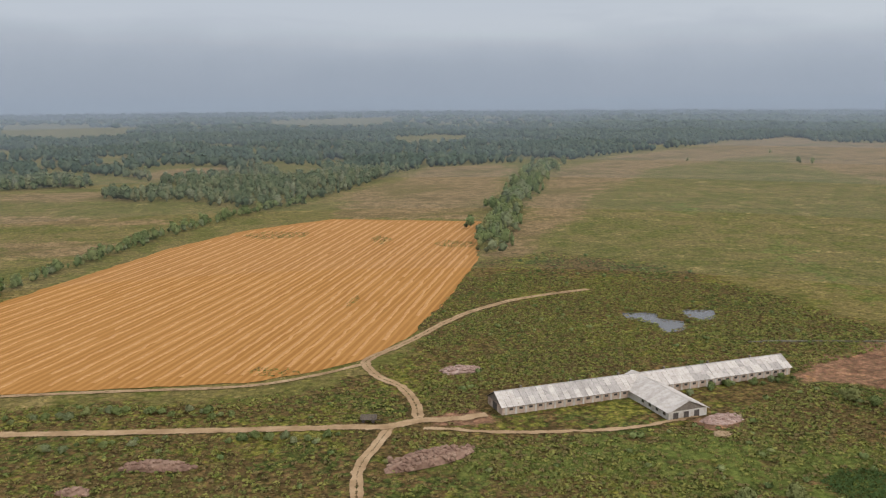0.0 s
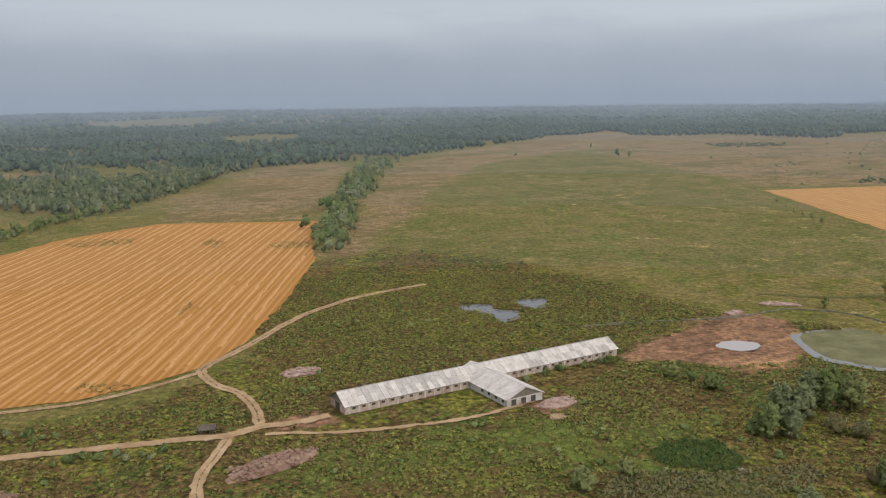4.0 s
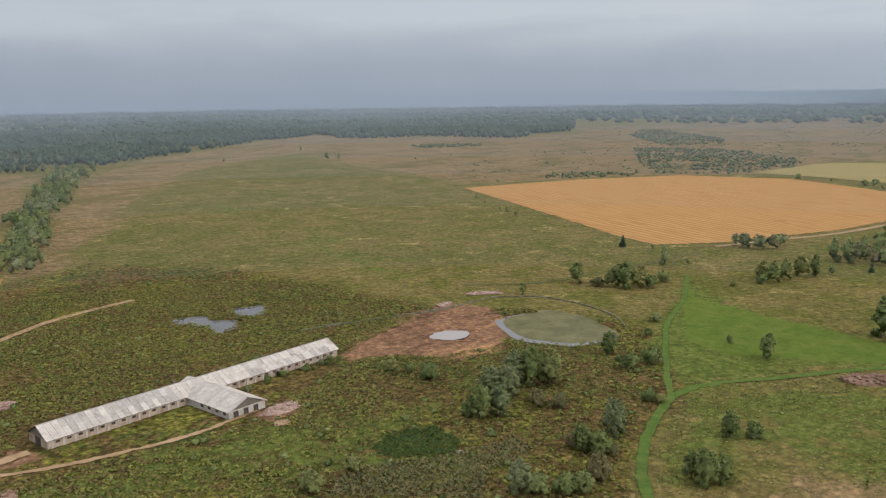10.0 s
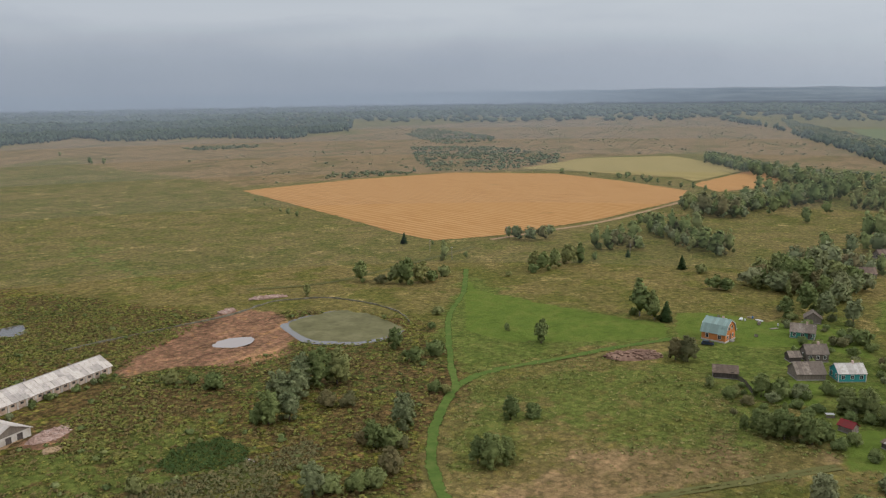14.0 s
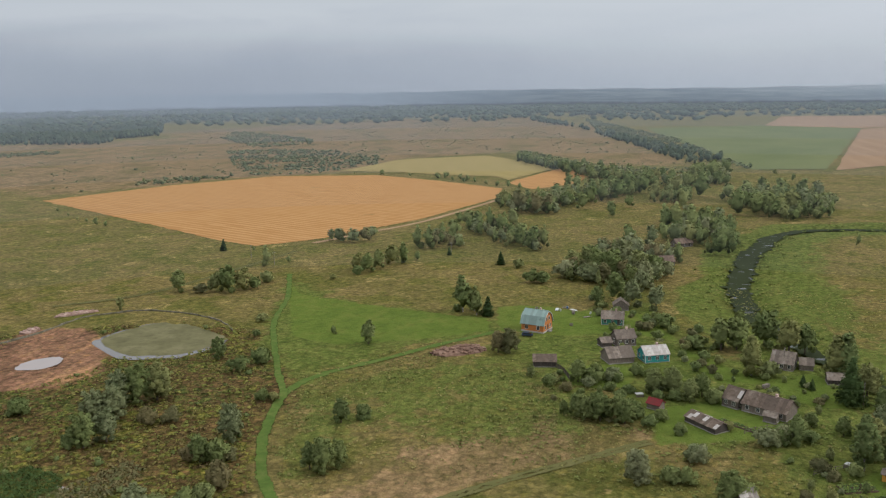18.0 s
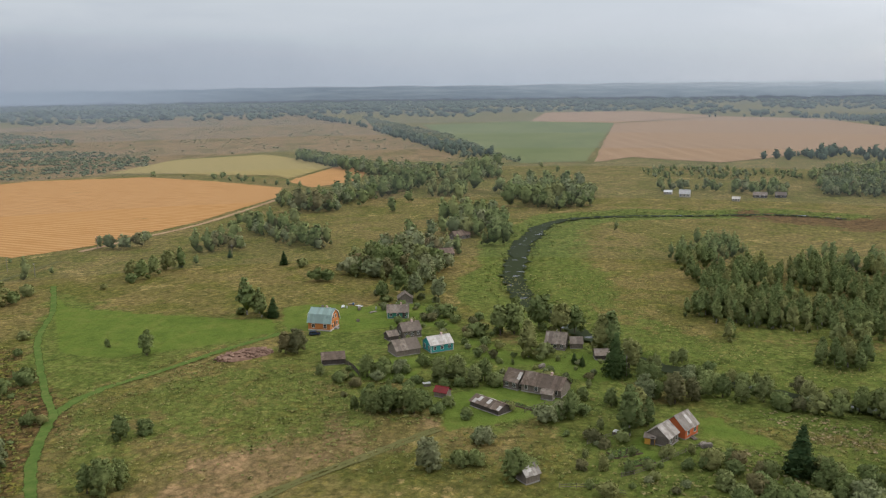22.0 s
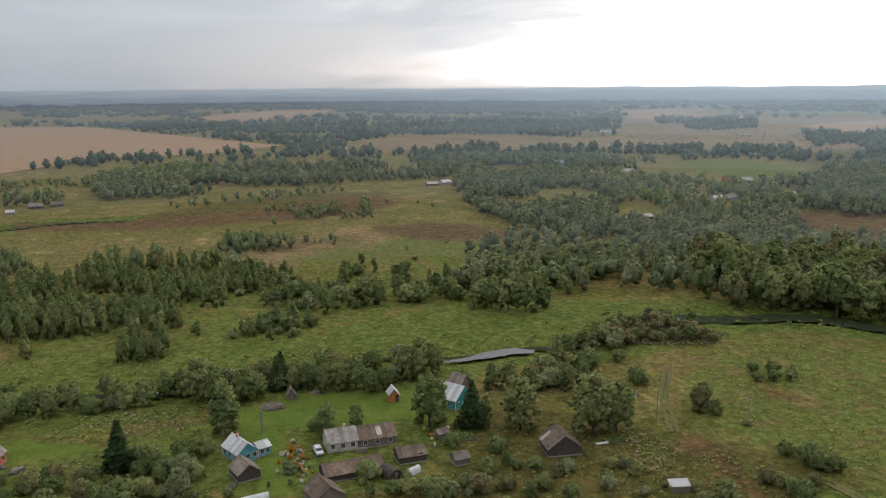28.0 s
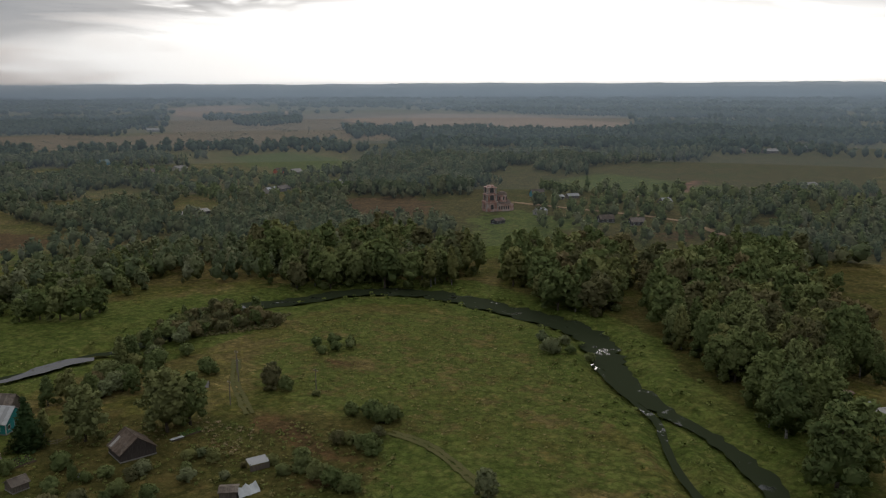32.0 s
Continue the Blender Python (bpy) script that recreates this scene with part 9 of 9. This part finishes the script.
def bale(x, y, turn):
    bm = bmesh.new()
    bmesh.ops.create_cone(bm, cap_ends=True, segments=14, radius1=0.75, radius2=0.75, depth=1.3)
    bmesh.ops.bevel(bm, geom=[e for e in bm.edges if abs(e.verts[0].co.z - e.verts[1].co.z) < 0.01], offset=0.12, segments=2, affect="EDGES")
    ob = part("straw_bale", bm, STRAW_OLD)
    ob.matrix_basis = pose(x, y, 0.62, 90, 0, turn)
    return tagged(ob, "round weathered straw bale in grass", "bale", "loose straw bales")


bale(-12.7, 190.0, 20)
bale(-10.8, 189.6, 80)


def cart():
    root = tagged(new("farm_trailer"), "grey wooden farm trailer parked by the road", "trailer")
    root.matrix_basis = pose(-19.9, 215.6, -0.05, 0, 0, -3)
    part("bed", box_bm((-2.1, -0.95, 0.85), (2.1, 0.95, 1.0), bevel=0.03), TIMBER, root)
    for y in (-0.95, 0.95):
        for k in range(3):
            part("side_board", box_bm((-2.1, y - 0.03, 1.02 + k * 0.26), (2.1, y + 0.03, 1.24 + k * 0.26)), WALL_GREY, root)
    for x in (-2.1, 2.1):
        part("end_board", box_bm((x - 0.03, -0.92, 1.02), (x + 0.03, 0.92, 1.75)), WALL_GREY, root)
    for x in (-1.3, 1.3):
        part("axle", box_bm((x - 0.05, -0.9, 0.42), (x + 0.05, 0.9, 0.52)), METAL_DARK, root)
        for y in (-0.95, 0.95):
            bm = bmesh.new()
            bmesh.ops.create_cone(bm, cap_ends=True, segments=16, radius1=0.45, radius2=0.45, depth=0.22)
            wl = part("wheel", bm, METAL_DARK, root)
            wl.matrix_basis = pose(x, y, 0.5, 90, 0, 0)
    part("drawbar", box_bm((2.1, -0.06, 0.6), (3.6, 0.06, 0.72)), METAL_DARK, root)


cart()


def car(x, y, turn, body_mat, label):
    root = tagged(new("car"), label, "car")
    root.matrix_basis = pose(x, y, -0.02, 0, 0, turn)
    prof = [(-2.0, 0.3), (2.0, 0.3), (2.05, 0.75), (1.2, 0.9), (-1.95, 0.95)]
    part("body", prism_bm(prof, -0.82, 0.82), body_mat, root)
    part("cabin", prism_bm([(-1.85, 0.93), (1.1, 0.9), (0.4, 1.42), (-1.5, 1.45)], -0.72, 0.72), body_mat, root)
    for s in (-1, 1):
        part("side_window", prism_bm([(-1.6, 0.98), (0.85, 0.96), (0.35, 1.34), (-1.4, 1.36)], s * 0.735 - 0.01, s * 0.735 + 0.01), PANE, root, "dark side glass")
        for wx in (-1.25, 1.25):
            bm = bmesh.new()
            bmesh.ops.create_cone(bm, cap_ends=True, segments=16, radius1=0.31, radius2=0.31, depth=0.2)
            wl = part("wheel", bm, METAL_DARK, root)
            wl.matrix_basis = pose(wx, s * 0.78, 0.31, 90, 0, 0)
        part("headlight", box_bm((1.98, s * 0.6 - 0.14, 0.62), (2.06, s * 0.6 + 0.14, 0.76)), TRIM_WHITE, root)
    ws = part("windscreen", box_bm((-0.01, -0.66, 0.0), (0.01, 0.66, 0.78)), PANE, root, "dark windscreen")
    ws.matrix_basis = Matrix.Translation((1.12, 0, 0.9)) @ Matrix.Rotation(radians(-53), 4, "Y")


PAINT_WHITE = m_mottled("white_car_paint", [(0.3, (0.72, 0.73, 0.74)), (0.7, (0.80, 0.80, 0.80))], 0.5, 0.25)
PAINT_BLUE = m_mottled("dark_blue_car_paint", [(0.3, (0.03, 0.045, 0.08)), (0.7, (0.05, 0.07, 0.11))], 0.5, 0.25)
car(178.4, -60.0, 175, PAINT_WHITE, "white hatchback parked on the lawn")
car(257.5, 134.1, -65, PAINT_BLUE, "dark blue car parked by the house")


def pole(x, y, h=6.8, turn=0.0, arm=True):
    root = tagged(new("utility_pole"), "grey wooden utility pole with a cross arm", "pole", "utility poles")
    root.matrix_basis = pose(x, y, -0.15, 0, 0, turn)
    bm = bmesh.new()
    bmesh.ops.create_cone(bm, cap_ends=True, segments=8, radius1=0.14, radius2=0.09, depth=h)
    bmesh.ops.translate(bm, verts=bm.verts[:], vec=(0, 0, h / 2))
    part("post", bm, TIMBER, root)
    if arm:
        part("cross_arm", box_bm((-0.7, -0.06, h - 0.7), (0.7, 0.06, h - 0.58)), TIMBER, root)
        for s in (-0.6, 0.6):
            part("insulator", box_bm((s - 0.05, -0.05, h - 0.58), (s + 0.05, 0.05, h - 0.4), bevel=0.02), TRIM_WHITE, root)


for x, y in POLES:
    pole(x, y)


def fence(line, h, gap, label, rails=2, boards=False):
    root = tagged(new("fence"), label, "fence")
    c = smooth_line(line, gap)
    root.matrix_basis = pose(c[0][0], c[0][1], -0.1)
    post = None
    for i, (a, b) in enumerate(zip(c, c[1:])):
        a2, b2 = a - c[0], b - c[0]
        d = b2 - a2
        ang, ln = math.degrees(math.atan2(d[1], d[0])), float(np.hypot(*d))
        if post is None:
            post = box_bm((-0.06, -0.06, 0), (0.06, 0.06, h + 0.15), bevel=0.015)
            first = part("post", post, WALL_GREY, root)
            first.matrix_basis = pose(a2[0], a2[1], 0, 0, 0, ang)
        else:
            o = new("post", first.data)
            o.parent = root
            o.matrix_basis = pose(a2[0], a2[1], 0, 0, 0, ang)
        for k in range(rails):
            r = part("rail", box_bm((0, -0.03, h * (0.35 + 0.5 * k) - 0.05), (ln, 0.03, h * (0.35 + 0.5 * k) + 0.05)), WALL_GREY, root)
            r.matrix_basis = pose(a2[0], a2[1], 0, 0, 0, ang)
        if boards:
            n = max(3, int(ln / 0.32))
            for k in range(n):
                if k == 0 and i == 0:
                    slat = part("slat", box_bm((-0.12, -0.05, 0.05), (0.12, -0.03, h)), WALL_DARK, root)
                    o = slat
                else:
                    o = new("slat", slat.data)
                    o.parent = root
                q = a2 + d * (k + 0.5) / n
                o.matrix_basis = pose(q[0], q[1], 0, 0, 0, ang)


fence(FENCE_A, 1.6, 2.4, "dark board fence beside the brown shed", boards=True)
for line in FENCES:
    fence(line, 1.1, 2.6, "grey pole fence along a garden")


def low_wall():
    root = tagged(new("retaining_wall"), "low grey concrete wall along the muddy yard", "wall")
    c = smooth_line(YARD_WALL, 4.0)
    rng = random.Random(8)
    for a, b in zip(c, c[1:]):
        d = b - a
        o = part("concrete_block", box_bm((0.02, -0.2, 0), (float(np.hypot(*d)) - 0.02, 0.2, 0.6 + rng.uniform(-0.2, 0.15)), bevel=0.03), STONE_OLD, root)
        o.matrix_basis = pose(a[0], a[1], -0.15 + rng.uniform(-0.05, 0.02), 0, 0, math.degrees(math.atan2(d[1], d[0])) + rng.uniform(-2, 2))


low_wall()


def hoop_house(name, label, x, y, turn, L, w, h, material):
    root = tagged(new(name), label, "greenhouse")
    root.matrix_basis = pose(x, y, -0.1, 0, 0, turn)
    prof = [(w / 2 * math.cos(t), h * math.sin(t)) for t in (math.pi * i / 10 for i in range(11))]
    part("cover", prism_bm(prof, -L / 2, L / 2), material, root, "taut pale film cover")
    n = max(2, int(L / 1.5))
    for k in range(n + 1):
        y0 = -L / 2 + L * k / n
        ring = [(q[0] * 1.02, q[1] * 1.02 + 0.01) for q in prof]
        part("hoop", prism_bm(ring, y0 - 0.03, y0 + 0.03), METAL_DARK if name != "hoop_house" else TRIM_WHITE, root)
    part("door", box_bm((-0.35, -L / 2 - 0.06, 0), (0.35, -L / 2 - 0.03, h * 0.8)), WALL_GREY, root)


hoop_house("hoop_house", "small white film greenhouse in the garden", 161.6, -40.7, 0, 5.5, 1.6, 1.7, FILM)
hoop_house("hoop_house", "short white film tunnel behind sheds", 158.5, -75.1, 20, 3.0, 1.5, 1.5, FILM)
hoop_house("root_cellar", "dark barrel-roofed root cellar", 159.6, -70.0, -80, 4.5, 3.6, 2.2, WALL_DARK)


def table(x, y, turn, L, W, label, tilt=0.0, h=0.9):
    root = tagged(new("cold_frame"), label, "cold frame")
    root.matrix_basis = pose(x, y, -0.1, 0, 0, turn)
    top = part("lid", box_bm((-L / 2, -W / 2, 0), (L / 2, W / 2, 0.06), bevel=0.01), ROOF_WHITE, root, "white sheet lid")
    top.matrix_basis = pose(0, 0, h, tilt, 0, 0)
    for sx_, sy_ in ((-1, -1), (-1, 1), (1, -1), (1, 1)):
        part("leg", box_bm((sx_ * (L / 2 - 0.1) - 0.05, sy_ * (W / 2 - 0.1) - 0.05, 0), (sx_ * (L / 2 - 0.1) + 0.05, sy_ * (W / 2 - 0.1) + 0.05, h - 0.1 * sy_)), WALL_GREY, root)
    part("side", box_bm((-L / 2 + 0.1, -W / 2 + 0.1, 0), (L / 2 - 0.1, -W / 2 + 0.15, h * 0.7)), WALL_GREY, root)


table(201.2, 22.3, -102, 3.3, 1.6, "white-topped cold frame beside the garden beds")
table(220.5, 79.5, -52, 2.2, 1.5, "white-topped box beside the red shed")
table(124.8, -120.3, -113, 4.4, 2.6, "leaning white sheet roof on posts", 14, 1.8)
table(151.0, -120.5, -100, 3.2, 1.0, "pale sheet cover on a garden bed", 0, 0.5)
table(182.0, 18.0, -80, 1.6, 1.0, "small white-topped garden bench", 0, 0.5)


def tarp(x, y, turn, L, W, H, material, label):
    root = tagged(new("tarpaulin"), label, "tarpaulin")
    root.matrix_basis = pose(x, y, -0.1, 0, 0, turn)
    rng = np.random.default_rng(int(x))
    n = 7
    g_ = [[(L * (i / (n - 1) - 0.5), W * (j / (n - 1) - 0.5)) for i in range(n)] for j in range(n)]
    vs = [(a + rng.normal(0, 0.04), b + rng.normal(0, 0.04), max(0.02, H * (1 - abs(b) / (W / 2)) * (0.75 + 0.25 * math.cos(a * 3)) + rng.normal(0, 0.04))) for row in g_ for a, b in row]
    fs = [(j * n + i, j * n + i + 1, (j + 1) * n + i + 1, (j + 1) * n + i) for j in range(n - 1) for i in range(n - 1)]
    o = new("sheet", raw_mesh("sheet", vs, fs, material))
    o.parent = root
    p = part("prop", box_bm((-0.05, -0.05, 0), (0.05, 0.05, H * 0.95)), TIMBER, root)


tarp(118.9, -111.2, -106, 4.6, 3.6, 1.9, FILM, "white tarpaulin draped over a frame")
tarp(173.8, -147.9, -138, 3.4, 2.6, 2.0, STONE, "grey tarpaulin tent in the meadow")
tarp(22.0, -232.0, 10, 2.0, 1.6, 0.7, FILM, "white sheets lying in the yard")


# garden beds, flowers
LEAF_CROP = m_foliage("bed_leaves", [(0.0, (0.08, 0.15, 0.05)), (0.5, (0.13, 0.20, 0.06)), (1.0, (0.22, 0.28, 0.06))], (0.2, 0.27, 0.1))
FLOWER = m_foliage("orange_flowers", [(0.0, (0.42, 0.13, 0.03)), (0.3, (0.46, 0.28, 0.04)), (0.5, (0.10, 0.14, 0.04)), (0.75, (0.34, 0.08, 0.03)), (1.0, (0.42, 0.34, 0.08))], (0.5, 0.3, 0.06))
FLOWER_PALE = m_foliage("pale_flowers", [(0.0, (0.5, 0.45, 0.33)), (0.5, (0.45, 0.38, 0.28)), (1.0, (0.62, 0.56, 0.46))], (0.6, 0.55, 0.4))


def bed(x, y, turn, L, W, rows, label, leaf=None):
    root = tagged(new("garden_bed"), label, "garden bed")
    root.matrix_basis = pose(x, y, -0.05, 0, 0, turn)
    rng = np.random.default_rng(int(x * 10))
    for r in range(rows):
        v = -W / 2 + (r + 0.5) * W / rows
        soil_o = part("soil_ridge", prism_bm([(v - W / rows * 0.42, 0), (v + W / rows * 0.42, 0), (v + W / rows * 0.25, 0.22), (v - W / rows * 0.25, 0.22)], -L / 2, L / 2, "x"), SOIL_DARK, root, "dark soil ridge")
        n = int(L / 0.5)
        p = np.stack([np.linspace(-L / 2 + 0.3, L / 2 - 0.3, n), v + rng.normal(0, 0.06, n)], 1)
        crop = join_plants("bed_cover", p, rng.uniform(0.3, 0.6, n), [crown(500 + i, [(0, 0, 0.35, 0.5, 0.5, 0.4)], 8, 0.35, 0.6) for i in range(2)], leaf or LEAF_CROP, "", "", int(x) + r, z=0.2)
        crop.parent = root
        for key in ("label", "category"):
            if key in crop:
                del crop[key]


SOIL_DARK = m_mottled("garden_soil", [(0.3, (0.07, 0.05, 0.035)), (0.7, (0.14, 0.10, 0.07))], 0.8)
bed(190.9, 19.9, -50, 7.5, 4.2, 4, "rows of cabbages and greens in dark soil")
bed(186.5, 16.0, -50, 7.0, 3.0, 3, "rows of bright green vegetables")
bed(213.0, 50.5, -110, 11.0, 2.2, 2, "long vegetable bed behind a pole fence")
bed(170.0, -93.0, -95, 7.0, 5.0, 4, "leafy garden plot beside the shack")
bed(151.5, -125.0, -100, 6.0, 2.4, 3, "narrow overgrown vegetable rows")

rngf = np.random.default_rng(77)
spots = [(181.4 + rngf.normal(0, 2.2), -54.5 + rngf.normal(0, 1.4)) for _ in range(26)] + [(173 + rngf.normal(0, 3.5), -53.5 + rngf.normal(0, 1.3)) for _ in range(30)]
spots += [(182.0 + rngf.normal(0, 1.5), -79.0 + rngf.normal(0, 1.5)) for _ in range(8)] + [(176 + rngf.normal(0, 2), -88 + rngf.normal(0, 3)) for _ in range(8)]
for i, (x, y) in enumerate(spots):
    me = stock("bush", (FLOWER, FLOWER_PALE, FLOWER, LEAF_BIRCH, FLOWER)[i % 5], i % 2, True)[0]
    o = new("flower_bush", me)
    s = rngf.uniform(0.6, 1.25)
    o.matrix_basis = pose(x, y, -0.1, 0, 0, i * 50) @ Matrix.Diagonal((s, s, s, 1))
    tagged(o, "low garden bush of orange and pale flowers", "flowers", "garden flowers")


# pale stones lining the flower path
def path_stones():
    rng = np.random.default_rng(31)
    bm = bmesh.new()
    bmesh.ops.create_icosphere(bm, subdivisions=1, radius=0.5)
    for v in bm.verts:
        v.co *= 1 + 0.25 * math.sin(v.co.x * 9 + v.co.y * 5)
        v.co.z *= 0.55
    me = bpy.data.meshes.new("stone")
    bm.to_mesh(me)
    bm.free()
    me.materials.append(STONE)
    for i in range(26):
        k = i / 25
        o = new("path_stone", me)
        s = rng.uniform(0.4, 0.85)
        o.matrix_basis = pose(182.5 - 15 * k + rng.normal(0, 0.3), -56.5 + 3.5 * k + rng.normal(0, 0.45), 0.1, 0, 0, rng.uniform(0, 360)) @ Matrix.Diagonal((s, s, s, 1))
        tagged(o, "pale grey stone lining a garden path", "stone", "stones along the flower path")


path_stones()


# yard clutter: barrels and stacked firewood
def barrel(x, y, material, label):
    bm = bmesh.new()
    rows = []
    for r, z in ((0.27, 0.0), (0.3, 0.12), (0.32, 0.45), (0.3, 0.78), (0.27, 0.9), (0.22, 0.9), (0.22, 0.84)):
        rows.append([bm.verts.new((r * math.cos(t), r * math.sin(t), z)) for t in (2 * math.pi * i / 12 for i in range(12))])
    for lo, hi in zip(rows, rows[1:]):
        for i in range(12):
            bm.faces.new((lo[i], lo[(i + 1) % 12], hi[(i + 1) % 12], hi[i]))
    bm.faces.new(rows[-1])
    ob = part("barrel", bm, material)
    ob.matrix_basis = pose(x, y, -0.05)
    return tagged(ob, label, "barrel", "barrels in the gardens")


BLUE_PLASTIC = m_mottled("blue_plastic", [(0.3, (0.05, 0.14, 0.30)), (0.7, (0.08, 0.2, 0.38))], 1.2, 0.4)
for i, (x, y) in enumerate([(294.0, 138.9), (299.2, 138.5), (295.9, 127.3), (299.6, 125.9), (227.3, 36.1), (168.9, -85.5), (152.5, -96.5), (191.0, -12.1)]):
    barrel(x, y, BLUE_PLASTIC if i % 3 == 1 else FILM, "blue plastic rain barrel" if i % 3 == 1 else "white plastic rain barrel")


def woodpile(x, y, turn):
    root = tagged(new("woodpile"), "stacked split firewood with weathered ends", "woodpile", "woodpiles in the yards")
    root.matrix_basis = pose(x, y, -0.1, 0, 0, turn)
    me = bpy.data.meshes.new("log")
    bm = bmesh.new()
    bmesh.ops.create_cone(bm, cap_ends=True, segments=6, radius1=0.16, radius2=0.14, depth=0.9)
    bm.transform(Matrix.Rotation(radians(90), 4, "X"))
    bm.to_mesh(me)
    bm.free()
    me.materials.append(TIMBER)
    rng = random.Random(int(x * 13))
    for row in range(4):
        for i in range(9 - row % 2):
            o = new("log", me)
            o.parent = root
            o.matrix_basis = pose((i - 4 + 0.5 * (row % 2)) * 0.31, rng.uniform(-0.05, 0.05), 0.17 + row * 0.265, 0, rng.uniform(0, 60), 0)


for x, y, turn in [(293.4, 133.2, 20), (199.8, 1.9, -60), (164.3, -79.6, 10), (174.1, -69.1, 75), (245.8, 51.4, -20)]:
    woodpile(x, y, turn)


def plank_stack(x, y, turn, L, count, material, label):
    """Loose boards piled on two bearers."""
    root = tagged(new("plank_stack"), label, "planks", "stacks of boards in the yards")
    root.matrix_basis = pose(x, y, -0.1, 0, 0, turn)
    rng = random.Random(int(x * 31))
    for u in (-0.35, 0.35):
        part("bearer", box_bm((u * L - 0.06, -0.6, 0.05), (u * L + 0.06, 0.6, 0.2)), WALL_GREY, root)
    board = None
    for i in range(count):
        if board is None:
            board = o = part("board", box_bm((-L / 2, -0.13, 0), (L / 2, 0.13, 0.06)), material, root)
        else:
            o = new("board", board.data)
            o.parent = root
        o.matrix_basis = pose(rng.uniform(-0.25, 0.25), (i % 4 - 1.5) * 0.29 + rng.uniform(-0.03, 0.03), 0.2 + 0.065 * (i // 4), 0, 0, rng.uniform(-4, 4))


for x, y, turn, L, count, material, label in [
        (295.2, 141.0, 20, 3.2, 12, FILM, "white boards stacked in the yard"), (300.0, 139.6, -50, 2.6, 8, TIMBER, "pale timber boards piled on bearers"),
        (297.6, 135.1, 70, 2.8, 12, FILM, "white sheets stacked beside the house"), (291.0, 126.5, -30, 3.0, 8, TIMBER, "old boards lying in the yard"),
        (204.6, 5.4, 40, 2.8, 10, WALL_GREY, "grey boards piled beside the red house"), (201.4, 3.0, -20, 2.2, 8, TIMBER, "broken boards beside the house")]:
    plank_stack(x, y, turn, L, count, material, label)


def crate(x, y, turn, size, material, label):
    """A slatted wooden box with an open top."""
    root = tagged(new("crate"), label, "crate", "boxes in the yards")
    root.matrix_basis = pose(x, y, -0.08, 0, 0, turn)
    h = size * 0.5
    part("bottom", box_bm((-h, -h, 0.02), (h, h, 0.06)), material, root)
    for a in (0, 90, 180, 270):
        for k in range(3):
            o = part("slat", box_bm((-h, -h - 0.02, 0.06 + k * size * 0.27), (h, -h + 0.02, 0.06 + k * size * 0.27 + size * 0.22)), material, root)
            o.matrix_basis = pose(0, 0, 0, 0, 0, a)


for x, y, turn, size, material in [(289.5, 144.3, 15, 1.1, FILM), (292.7, 148.6, 40, 0.9, TIMBER), (287.9, 142.2, 60, 1.2, TIMBER), (303.8, 121.6, 10, 1.2, FILM), (277.7, 126.8, 35, 1.0, TIMBER), (181.2, -52.2, 20, 0.9, FILM), (170.5, -38.2, 50, 1.0, TIMBER)]:
    crate(x, y, turn, size, material, "white painted slatted box in the grass" if material is FILM else "weathered slatted timber box in the grass")
